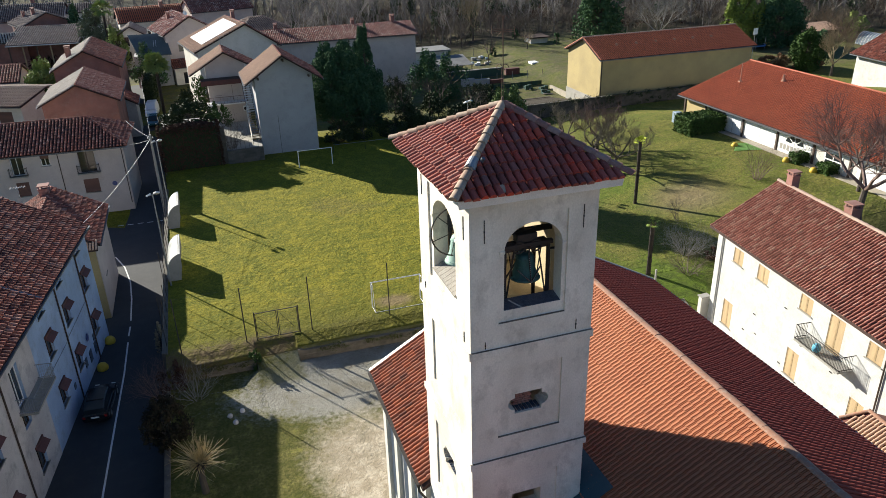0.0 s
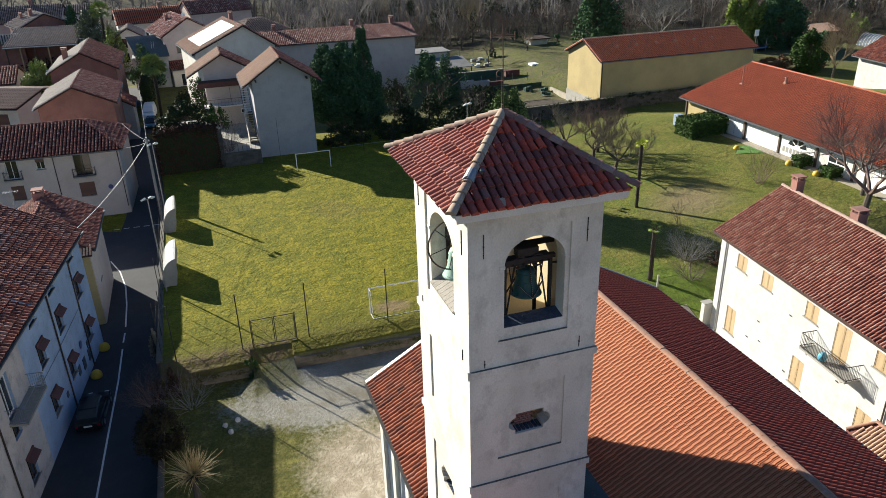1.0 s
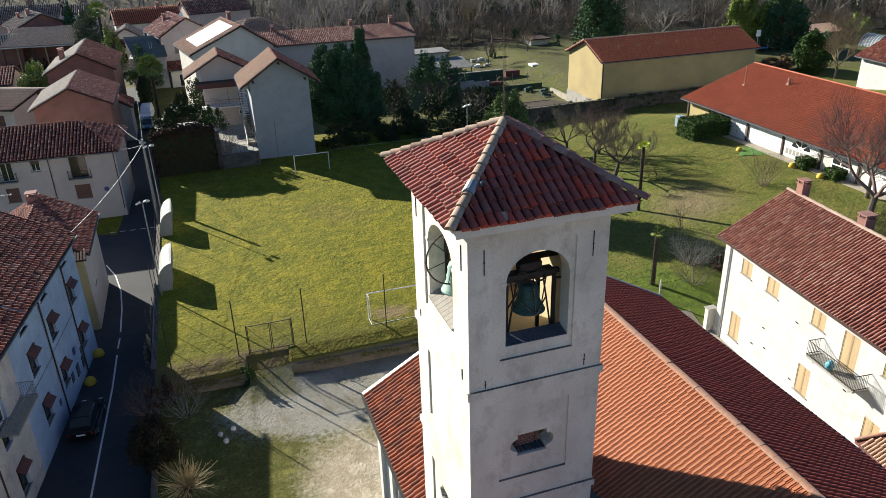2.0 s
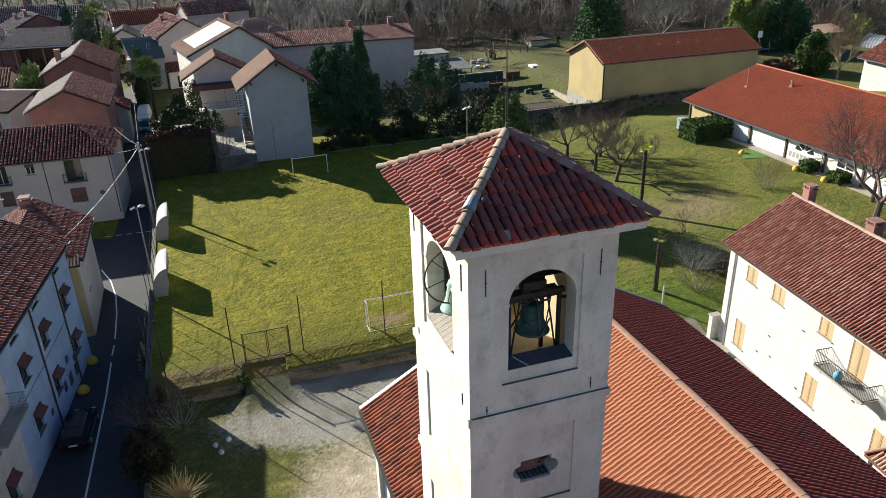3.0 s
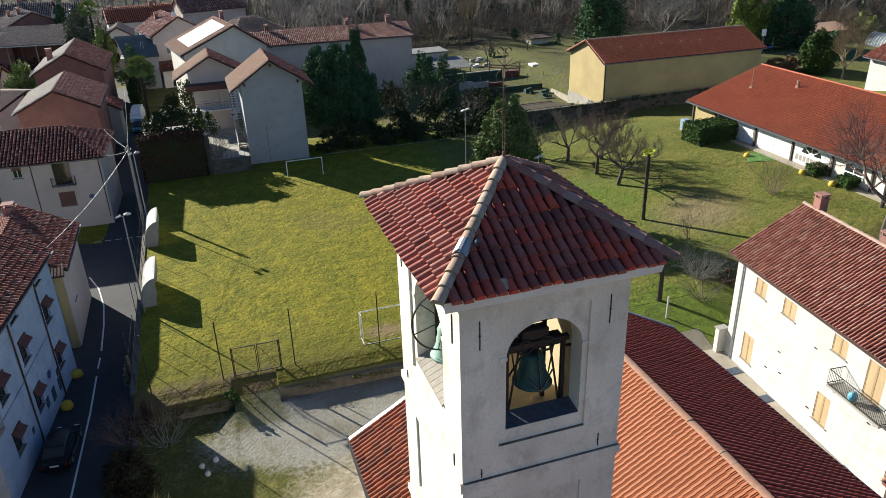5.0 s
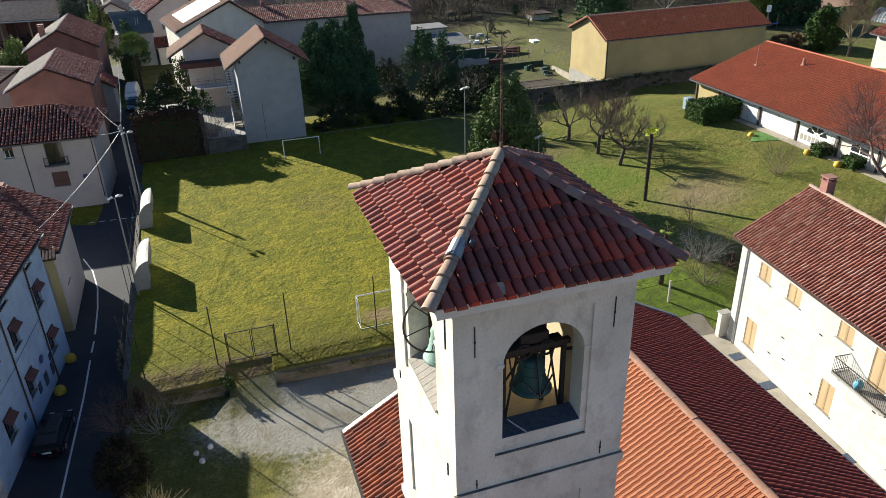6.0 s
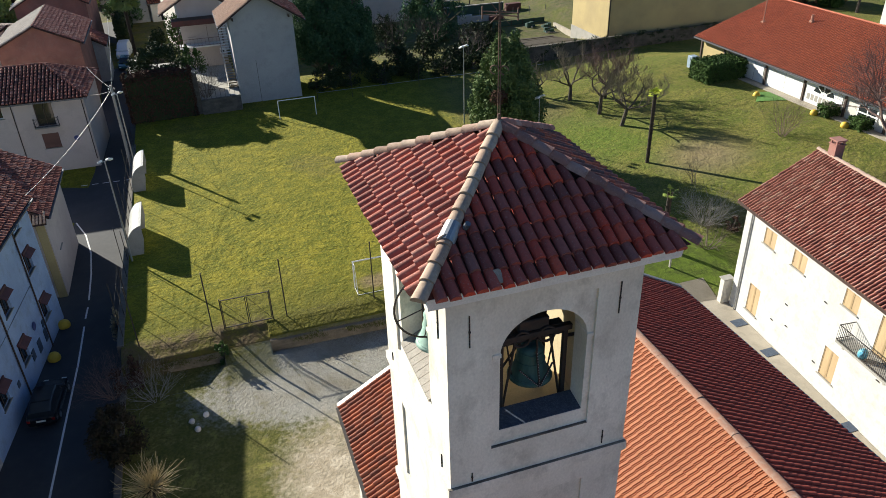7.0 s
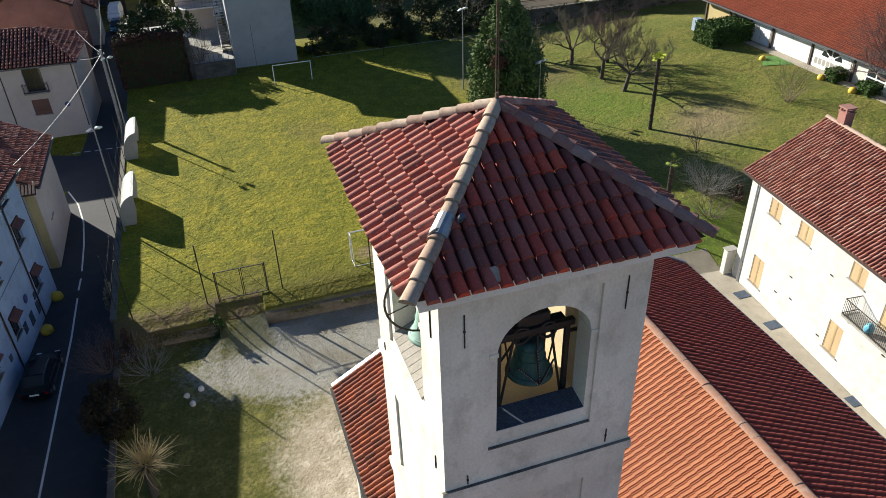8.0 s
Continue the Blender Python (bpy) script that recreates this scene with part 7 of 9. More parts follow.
palm(-22.4, 161.0, -1.5, 12.6, 74, "tall palm behind the roofs", 60, 2.4, 0.25, 1.2, "leaf_palm")
# trees behind barn and hall
leafy(73.5, 121.0, 0, 6.2, 5.6, 17.0, 81, "tall dark spruce behind the barn", "leaf_conifer", 9000, 0.36, 70, taper=0.55)
bare_tree(86.0, 119.0, 0, 12.0, 82, "pale bare bushy tree behind the barn", 0.6, 5, 0.2, mat="twig_silver", up=0.3)
leafy(101.6, 113.0, 0.4, 5.0, 4.0, 11.6, 83, "bushy bright bamboo behind the barn", "leaf_yellow", 11000, 0.3, 80, base=0.02, puff=0.7)
leafy(109.0, 110.5, 0.4, 6.6, 5.0, 10.8, 84, "broad dark evergreen behind the barn", "leaf_conifer", 18000, 0.28, 110, base=0.02, puff=0.7)
leafy(96.4, 88.7, 0.4, 3.0, 3.0, 6.8, 85, "dark rounded evergreen beside the hall", "leaf_laurel", 7000, 0.22, 60, base=0.03)
leafy(100.0, 90.2, 0.4, 2.6, 2.6, 6.2, 90, "dark cypress behind the hall", "leaf_conifer", 5000, 0.22, 50, base=0.03)
leafy(93.5, 93.0, 0.3, 4.0, 2.4, 2.4, 86, "brown leafy hedge behind the barn", "leaf_rust", 4200, 0.2, 36, name="shrub", category="shrub", base=0.02)
leafy(98.5, 90.5, 0.3, 3.4, 2.2, 2.2, 92, "brown leafy hedge behind the hall", "leaf_rust", 3200, 0.2, 30, name="shrub", category="shrub", base=0.02)
leafy(140.0, 105.0, 0.4, 5.5, 5.0, 11.0, 87, "evergreen tree at the wood edge", "leaf_yellow", 5000, 0.34, 44)
bare_tree(96.9, 83.2, 0.4, 7.4, 88, "bare ochre tree beside the hall", 0.55, 5, 0.2, mat="twig_pale", up=0.4)


# ---- woods ----
M["ivy_far"] = leaf_material("ivy_far", (0.060, 0.085, 0.040), (0.035, 0.055, 0.030), (0.12, 0.13, 0.06), 0.7)
M["thicket"] = material("thicket", ((0.20, 0.155, 0.115), (0.085, 0.068, 0.055), (0.34, 0.29, 0.22)), 0.9, 0.05, 3, 0.0, rand="island", rand_amount=0.7, stain=0.5)


def woods():
    rng = random.Random(91)

    def sapling(seed, forks, thick, depth, open_):
        net = Net()
        r2 = random.Random(seed)
        limb(net, Vector((0, 0, -0.02)), Vector((r2.gauss(0, 0.02), r2.gauss(0, 0.02), 0.30)), thick, thick * 0.7, 4)
        for k in range(forks):
            a = 6.283 * k / forks + r2.random()
            d = Vector((math.cos(a) * open_, math.sin(a) * open_, 1)).normalized()
            grow(net, r2, Vector((0, 0, r2.uniform(0.16, 0.32))), d, 0.25, thick * 0.5, depth, 0.5, 0.38, 2, None, 4, 0.66)
        return np.array([list(p) for p in net.v]), np.array([q if len(q) == 4 else (*q, q[-1]) for q in net.f])
    tall = [sapling(200 + s, 3, 0.013, 3, 0.5) for s in range(7)]
    bushy = [sapling(240 + s, 6, 0.010, 2, 1.0) for s in range(5)]
    clear = lambda x, y: (35 < x < 62 and y < 150) or (x < 14 and y < 206)
    big, small = [], []
    for y, n, x0, x1, hh in ((152, 24, 5, 150, 11), (160, 44, -10, 170, 14), (168, 54, -40, 175, 15), (176, 60, -60, 190, 16), (185, 66, -80, 210, 17), (196, 66, -90, 225, 18), (210, 70, -110, 250, 19), (228, 70, -120, 250, 20), (250, 70, -130, 270, 21), (280, 80, -160, 300, 22), (320, 80, -180, 330, 23)):
        for i in range(n):
            x = x0 + (x1 - x0) * (i + rng.uniform(-0.45, 0.45)) / n
            yy = y + rng.uniform(-5, 5) - max(0, x - 75) * 0.42
            if not clear(x, yy):
                big.append((x, yy, hh * rng.uniform(0.6, 1.25)))
    for _ in range(2600):
        x = rng.uniform(-90, 200)
        y = 148 + 75 * rng.random() ** 1.6 - max(0, x - 75) * 0.42
        if not clear(x, y):
            small.append((x, y, rng.uniform(2.5, 8.0)))

    def plant(name, spots, kinds, mat, label, wide):
        V, F, o = [], [], 0
        for x, y, h in spots:
            v, f = kinds[rng.randrange(len(kinds))]
            a = rng.uniform(0, 6.283)
            c, s = math.cos(a), math.sin(a)
            k = rng.uniform(*wide)
            V.append(np.stack([(v[:, 0] * c - v[:, 1] * s) * h * k + x, (v[:, 0] * s + v[:, 1] * c) * h * k + y, v[:, 2] * h + ground_z(x, y)], 1))
            F.append(f + o)
            o += len(v)
        me = bpy.data.meshes.new(name)
        me.from_pydata(np.concatenate(V).tolist(), [], np.concatenate(F).tolist())
        tagged(part(name, me, mat), label, name, kind="stuff")
    plant("woods", big, tall, "twig_wood", "dense bare winter woodland beyond the village", (0.9, 1.4))
    plant("thicket", small, bushy, "thicket", "tangled bare thicket along the wood edge", (1.0, 1.7))
    # undergrowth and ivy-clad trunks
    net = Net()
    for _ in range(300):
        x, y = rng.uniform(-80, 190), rng.uniform(156, 215)
        y -= max(0, x - 75) * 0.42
        leaf_cards(net, rng, (x, y, ground_z(x, y) + 0.8), (rng.uniform(2, 5), rng.uniform(2, 4), rng.uniform(0.8, 2.4)), 110, 0.35, 0.6)
    tagged(part("undergrowth", net.mesh("undergrowth"), "leaf_brown"), "brown brambles under the bare trees", "undergrowth", kind="stuff")
    net = Net()
    for x, y, h in rng.sample(big, 110):
        for k in range(5):
            leaf_cards(net, rng, (x + rng.gauss(0, 0.5), y + rng.gauss(0, 0.5), ground_z(x, y) + h * rng.uniform(0.05, 0.55)), (rng.uniform(0.6, 1.6), rng.uniform(0.6, 1.6), rng.uniform(0.9, 2.2)), 70, 0.32, 0.5)
    tagged(part("ivy", net.mesh("ivy"), "ivy_far"), "dark ivy on the trunks of the wood", "ivy", kind="stuff")


woods()


def wall_ivy(a, b, z0, z1, count, seed, label, mat="leaf_dark", size=0.11):
    """Ivy and dry climbers in uneven clumps over a wall."""
    rng = random.Random(seed)
    net = Net()
    a, b = Vector((*a, 0)), Vector((*b, 0))
    for _ in range(count):
        p = a.lerp(b, rng.random())
        z = rng.uniform(z0, z1) if rng.random() < 0.5 else z1 + rng.gauss(0, 0.12)
        leaf_cards(net, rng, (p.x, p.y - 0.12, z), (rng.uniform(0.3, 1.0), 0.22, rng.uniform(0.15, 0.5) * size / 0.11), 40, size)
    t = thing("wall_ivy", label, "ivy", tuple(a))
    part("foliage", net.mesh("foliage"), mat, t)


wall_ivy((34.0, 79.4), (73.0, 80.4), 0.3, 2.3, 90, 501, "dark ivy patches over the rubble garden wall")
wall_ivy((-1.6, 30.95), (12.0, 30.6), -0.8, -0.58, 40, 502, "grass and weeds hanging over the retaining wall", "leaf_weed", 0.06)
wall_ivy((-9.0, 31.2), (-5.2, 31.0), -0.8, -0.6, 14, 503, "grass and weeds hanging over the low wall", "leaf_weed", 0.06)
for i, (x, y, r, h) in enumerate(((11.0, 80.2, 2.2, 2.8), (14.5, 80.6, 2.4, 3.2), (18.5, 80.2, 2.4, 2.6), (22.5, 80.6, 2.4, 3.0), (27.0, 80.4, 2.6, 2.8), (31.0, 81.0, 2.2, 2.4), (36.0, 82.5, 1.8, 1.8))):
    leafy(x, y, -0.1, r, r * 0.8, h, 520 + i, "dark overgrown shrub behind the pitch", "leaf_dark", 2600, 0.15, 28, name="shrub", category="shrub", base=0.04)

# right-hand farmhouse beside the church
rw = []
_d, _s = Vector((-0.0995, -0.995, 0)), Vector((0.995, -0.0995, 0))
_c = Vector((27.95, 24.0, 0)) + _d * 11 + _s * 4.5
for u, z, w, h in ((2.05, 5.45, 1.1, 1.08), (4.8, 5.45, 1.15, 1.08), (9.1, 5.5, 1.1, 1.06), (14.7, 5.5, 1.1, 1.06), (1.7, 0.35, 1.1, 1.95), (8.8, 0.65, 1.1, 1.9), (14.3, 0.7, 1.1, 1.9), (11.7, 4.28, 1.2, 2.28)):
    rw.append(("S", u, z, w, h, "shut"))
farm, farm_m, farm_roof = house("long white plastered farmhouse with tan shutters and brown barrel tiles", _c.x, _c.y, -0.9, -95.7, 22.0, 9.0, 7.45, 10.0, "tile_farm", "plaster_farm", 0.5, 0.45, cap="cap_pale", gutter=False, lift=0.032, gap=0.70, tw=0.235, tl=0.42, windows=rw, chimneys=((-10.2, 0.2, 0.6, 1.2), (-4.6, 0.4, 0.7, 1.0)))

# red-roofed hall with white doors on the slope
hall, hall_m, hall_roof = house("long low hall with red tiled roof and white doors", 65.2, 49.0, 2.2, -90, 34.0, 20.0, 5.35, 8.6, "tile_red", "plaster_white", 0.9, 0.5, tw=0.29, tl=0.42, gap=0.60, lift=0.05, name="hall", category="hall")
# yellow barn
barn, barn_m, barn_roof = house("tall yellow plastered barn with red tiled gable roof", 65.0, 87.2, 0.8, 0, 27.0, 10.4, 7.5, 9.75, "tile_red", "plaster_yellow", 0.55, 0.5, cap="cap_pale", tw=0.29, tl=0.42, gap=0.64, lift=0.05, name="barn", category="barn")
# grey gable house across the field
grey, grey_m, grey_roof = house("tall grey plastered house with blank gable and overhanging tiled roof", 4.5, 82.3, -0.2, 90, 7.0, 7.2, 10.0, 12.4, "tile_old", "plaster_grey", 1.25, 0.8, tw=0.26, tl=0.4, lit_tile="tile_tan")
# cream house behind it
cream2, cream2_m, cream2_roof = house("cream three-storey house with brown balconies under a tiled gable roof", -1.9, 93.4, -0.2, 90, 4.6, 5.2, 9.9, 11.4, "tile_old", "plaster_cream", 2.2, 0.9, tw=0.3, tl=0.45, lit_tile="tile_tan")
pale_h, pale_m, pale_roof = house("pale house with a broad tiled roof and a bright reflection on it", 0.3, 117.24, -1.5, 100, 12.0, 13.0, 8.75, 12.2, "tile_old", "plaster_white", 0.6, 0.6, lit_tile="tile_tan", tw=0.4, tl=0.5, ridge_off=-1.5, chimneys=((4.0, -2.2, 0.6, 1.6),))
house("long house with a mottled red tiled roof", 19.0, 123.0, -1.5, -2, 29.0, 10.0, 7.7, 9.2, "tile_sun_flecked", "plaster_cream", 0.5, 0.5, tw=0.32, tl=0.45, chimneys=((-10, 0.3, 0.6, 1.2), (4, 0.3, 0.6, 1.2), (11.5, 0.3, 0.7, 1.4)))
# street houses
pink, pink_m, pink_roof = house("cream two-storey street house with hipped red tile roof", -24.5, 76.74, ROAD_Z - 0.1, -2.5, 19.6, 9.2, 5.4, 7.6, "tile_old", "plaster_cream", 0.5, 0.4, hip=4.2, tw=0.36, tl=0.5,
    windows=[("S", 8.0, 2.9, 1.2, 2.3, "white"), ("S", 11.0, 3.7, 0.9, 1.4, "white"), ("S", 14.8, 2.5, 1.7, 2.5, "plain"), ("S", 14.8, 0.1, 1.6, 1.6, "blind"), ("S", 8.0, 0.5, 1.3, 1.6, "blind")])
part("half_blind", turned(boxes((11.0, 11.9, 0.08, 0.11, 4.5, 5.1)), pink_m["S"]), "blind_slats", pink, "half-closed brown roller blind")
part("curtain", turned(boxes((14.95, 16.35, 0.225, 0.24, 3.1, 4.9)), pink_m["S"]), "wood_tan", pink, "ochre curtain")
corner, corner_m, corner_roof = house("low street house with weathered red tile gable roof", -19.6, 49.6, ROAD_Z - 0.1, 90, 8.8, 7.6, 4.6, 6.7, "tile_old", "plaster_cream", 0.45, 0.3, tw=0.32, tl=0.45, chimneys=((3.2, 0.3, 0.8, 0.9),))
CWm = corner_m["W"]
part("corner_pier", turned(bevelled(boxes((6.95, 7.55, -0.10, -0.004, -2.6, 4.3)), 0.02), CWm), "plaster_yellow", corner, "ochre plastered corner pier")
part("downpipe", tubes((CWm @ Vector((6.75, -0.10, -2.5)), CWm @ Vector((6.75, -0.10, 4.2)), 0.06), n=8), "wood_dark", corner, "brown downpipe")
part("wall_panel", turned(boxes((0.4, 6.4, -0.03, -0.004, -2.6, 1.2)), CWm), "plaster_stained", corner, "stained lower plaster")
_cn = bmesh.new()
slab(_cn, CWm @ Vector((5.6, -0.85, 4.15)), CWm @ Vector((7.9, -0.85, 4.15)), CWm @ Vector((7.9, 0.0, 4.65)), CWm @ Vector((5.6, 0.0, 4.65)), 0.1)
canopy = part("canopy", _cn, "roof_deck", corner, "small tiled canopy at the corner")
tiles_joined("canopy_tiles", tile_frames(CWm @ Vector((5.6, -0.87, 4.18)), CWm.to_3x3() @ Vector((1, 0, 0)), CWm.to_3x3() @ Vector((0, 0.85, 0.5)), 2.3, 0.98, 0.24, 0.36), tile_template(0.18, 0.36, 5, 0.04, 0.86), "tile_tan", canopy)
window(corner, corner_m["S"], 2.0, 0.6, 1.0, 1.4, "blind")
bw = []
_a = Vector((-18.15, 23.67, 0))
_t = Vector((0.1235, 0.992, 0)).normalized()
_o = Vector((0.992, -0.1235, 0)).normalized()
_c = _a + _t * 0.6 - _o * 5.0
for u in (23.6, 27.84, 32.9):
    bw += [("S", u, -0.64, 1.22, 1.55, "awning"), ("S", u, 3.03, 1.22, 1.55, "awning"), ("S", u - 0.1, 6.03, 1.22, 0.75, "white")]
bw += [("S", 17.71, 3.44, 1.3, 2.5, "white"), ("S", 17.71, 2.05, 1.1, 1.2, "plain"), ("S", 18.02, -1.36, 1.2, 1.8, "awning"), ("S", 13.27, -1.36, 1.2, 1.8, "awning"), ("S", 13.27, 2.77, 1.2, 1.6, "awning")]
terrace, terrace_m, terrace_roof = house("long blue-white plastered street house with open brown shutters", _c.x, _c.y, ROAD_Z - 0.1, 82.9, 36.0, 10.0, 7.27, 9.77, "tile_old", "plaster_blue", 0.4, 0.3, tw=0.34, tl=0.48, windows=bw)
house("small white garage with a red tiled roof", -6.6, 139.5, -1.5, 12, 7.0, 5.0, 1.9, 2.9, "tile_old", "plaster_white", 0.4, 0.4, tw=0.4, tl=0.5, windows=[("S", 1.5, -1.4, 2.6, 2.2, "plain")])
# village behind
house("brick gable house with old tiled roof", -20.8, 96.0, -1.5, 90, 12.0, 9.0, 6.7, 8.9, "tile_farm", "brick_wall", 0.5, 0.5, lit_tile="tile_pale", tw=0.32, tl=0.44)
house("brick house with red tiled roof and tall chimney", -22.2, 122.5, -1.5, 90, 15.0, 9.6, 6.8, 9.4, "tile_old", "brick_wall", 0.5, 0.5, lit_tile="tile_pale", tw=0.32, tl=0.44, cap="cap_pale", chimneys=((-4, 2.6, 0.8, 1.8),))
house("old house with brown tiled roof", -6.9, 146.5, -1.5, 104, 12.0, 10.0, 7.7, 10.6, "tile_sun_flecked", "plaster_cream", 0.5, 0.5, tw=0.46, tl=0.6, windows=[("W", 2.2, 4.2, 1.0, 1.4, "plain"), ("W", 6.8, 4.2, 1.0, 1.4, "plain"), ("W", 6.8, 0.8, 1.0, 1.4, "plain")], chimneys=((2.0, 2.0, 0.6, 1.4),))
white_h, white_m, white_roof = house("white house with a dark tiled roof and solar panels", 97.2, 68.0, 0.3, -95, 13.0, 10.0, 6.3, 8.7, "tile_old", "plaster_farm", 0.9, 0.6, tw=0.36, tl=0.46)
WS = white_m["S"]
for i in range(3):
    _q = bmesh.new()
    slab(_q, WS @ Vector((4.5 + 1.5 * i, 0.6, 6.85)), WS @ Vector((5.9 + 1.5 * i, 0.6, 6.85)), WS @ Vector((5.9 + 1.5 * i, 3.4, 8.2)), WS @ Vector((4.5 + 1.5 * i, 3.4, 8.2)), 0.05)
    part("solar_panel", _q, "glass", white_roof, "dark blue solar panel")
house("low outhouse with red tiles in the lane", -16.4, 104.0, -1.5, 90, 5.0, 3.0, 3.4, 4.3, "tile_old", "plaster_grey", 0.3, 0.3, tw=0.4, tl=0.5)
house("far house with a brown tiled roof", 8.0, 150.0, -1.5, 20, 10.0, 9.0, 6.5, 8.6, "tile_brown", "plaster_cream", 0.5, 0.4, hip=4.0, tw=0.46, tl=0.6)


M["roof_dark"] = material("roof_dark", ((0.25, 0.195, 0.17), (0.17, 0.13, 0.115), (0.36, 0.31, 0.28)), 0.9, 0.5, 12, 0.2, rand="island", rand_amount=0.6, stain=0.6)
house("low white outhouse with a tiled roof and dark openings", -34.0, 111.8, -1.5, -25, 14.0, 13.0, 4.2, 5.5, "tile_brown", "plaster_white", 0.5, 0.3, tw=0.40, tl=0.5, windows=[("S", 3.4, 1.6, 1.5, 1.7, "plain"), ("S", 6.6, 1.6, 2.0, 1.7, "blind"), ("S", 10.2, 1.6, 2.2, 1.7, "blind")])
house("white house with a weathered brown tiled roof", -39.0, 124.2, -1.5, 0, 11.4, 9.6, 4.9, 6.7, "tile_farm", "plaster_white", 0.5, 0.4, tw=0.42, tl=0.55, windows=[("S", 9.0, 1.8, 1.0, 1.4, "white"), ("E", 3.6, 1.8, 1.0, 1.4, "white")])
house("brick gable house with a broad brown roof", -37.8, 182.0, -1.5, 113, 10.0, 10.5, 6.9, 9.3, "roof_dark", "brick_wall", 0.7, 0.6, tw=0.5, tl=0.6, chimneys=((-1.0, 1.6, 0.7, 1.6), (2.0, 3.0, 0.6, 1.4)), windows=[("W", 4.4, 3.2, 1.2, 1.6, "plain")])
house("small annex with a pale sheet roof", -43.2, 171.5, -1.5, 10, 6.0, 4.4, 4.6, 6.0, "tile_pale", "brick_wall", 0.4, 0.3, tw=0.5, tl=0.6)
house("long farmhouse with a brown tiled roof", -47.0, 196.0, -1.5, -4, 26.0, 12.0, 6.6, 9.6, "roof_dark", "plaster_cream", 0.6, 0.4, tw=0.5, tl=0.6, chimneys=((6.0, 0.5, 0.7, 1.6),))
house("small white house behind the farm", -31.0, 199.0, -1.5, 0, 8.0, 8.0, 7.2, 8.8, "roof_dark", "plaster_white", 0.4, 0.3, tw=0.5, tl=0.6, windows=[("S", 2.0, 3.6, 1.1, 1.5, "plain"), ("S", 5.2, 3.6, 1.1, 1.5, "plain")])
house("far house with a bright red tiled roof", -14.5, 188.0, -1.5, 8, 15.0, 11.0, 5.6, 8.2, "tile_red", "plaster_white", 0.6, 0.4, tw=0.46, tl=0.6, windows=[("S", 2.0, 2.2, 1.2, 1.6, "plain"), ("S", 6.0, 2.2, 1.2, 1.6, "plain"), ("S", 10.5, 2.2, 1.2, 1.6, "blind")], chimneys=((3.0, -1.0, 0.8, 1.6),))
house("tall narrow white house with wooden balconies", -17.6, 161.0, -1.5, 90, 7.0, 4.6, 6.0, 7.4, "roof_dark", "plaster_white", 0.7, 0.6, tw=0.46, tl=0.6, windows=[("W", 0.8, 3.4, 1.0, 1.9, "plain"), ("W", 2.8, 3.4, 1.0, 1.9, "plain"), ("W", 0.8, 0.4, 1.0, 1.9, "plain")])
house("brown roofed house among the far trees", 2.0, 196.0, -1.5, 15, 16.0, 10.0, 6.0, 8.6, "tile_sun_flecked", "plaster_cream", 0.5, 0.4, tw=0.5, tl=0.6)
# open barn with a long dark lean-to roof
ob_t = thing("open_barn", "open timber barn under a long dark tiled lean-to roof", "barn", (-36.0, 168.0, -1.5))
_ax, _up = Vector((15.0, -3.4, 0.2)), Vector((1.8, 8.0, 2.8))
_o = Vector((-43.5, 166.6, 4.0))
_ob = bmesh.new()
slab(_ob, _o, _o + _ax, _o + _ax + _up, _o + _up, 0.25)
ob_roof = part("roof", _ob, "roof_dark", ob_t)
tiles_joined("roof_tiles", tile_frames(_o + Vector((0, 0, 0.03)), _ax, _up, _ax.length, _up.length, 0.5, 0.6), tile_template(0.38, 0.6, 4, 0.05, 0.86), "roof_dark", ob_roof)
part("fascia", tubes((_o + Vector((0, -0.05, -0.1)), _o + _ax + Vector((0, -0.05, -0.1)), 0.09), n=5), "white_paint", ob_t, "pale eaves board")
for i in range(6):
    p = _o + _ax * (0.03 + 0.188 * i) + Vector((0.1, 0.4, 0))
    part("post", boxes((p.x - 0.12, p.x + 0.12, p.y - 0.12, p.y + 0.12, -1.6, p.z - 0.1)), "wood_tan" if i % 2 else "wood_dark", ob_t)
part("back_wall", turned(boxes((0, 15.2, 0, 0.3, -1.6, 6.3)), Matrix.Translation(_o + _up - Vector((0, 0.4, _o.z + _up.z))) @ pose(0, 0, 0, 0, 0, -12.8)), "brick_wall", ob_t)
for i in range(3):
    part("stacked_boards", turned(bevelled(boxes((-1.6, 1.6, -0.5, 0.5, -1.5, -1.0 + 0.3 * i)), 0.03), pose(-38.5 + 2.6 * i, 163.5 - 0.5 * i, 0, 0, 0, 12 * i)), "white_paint" if i == 1 else "wood_tan", ob_t, "stacked pale boards")
# shed with a sloping teal sheet roof
tl = thing("sheet_roof_shed", "tall shed with a sloping dull teal sheet-metal roof", "shed", (-13.0, 139.5, -1.5))
part("wall", boxes((-16.4, -10.0, 137.0, 142.2, -1.6, 4.4)), "plaster_grey", tl)
_tb = bmesh.new()
slab(_tb, (-15.5, 136.4, 4.5), (-9.6, 136.2, 4.5), (-10.4, 142.6, 7.6), (-17.2, 142.9, 7.6), 0.14)
t_roof = part("roof", _tb, "metal_roof", tl)
for i in range(13):
    f = i / 12
    a, b = Vector((-15.5, 136.4, 4.53)).lerp(Vector((-9.6, 136.2, 4.53)), f), Vector((-17.2, 142.9, 7.63)).lerp(Vector((-10.4, 142.6, 7.63)), f)
    part("seam", tubes((a, b, 0.035), n=4), "metal_roof", t_roof)
part("gable_fill", boxes((-16.4, -10.2, 141.4, 142.2, 4.4, 6.8)), "plaster_grey", tl)
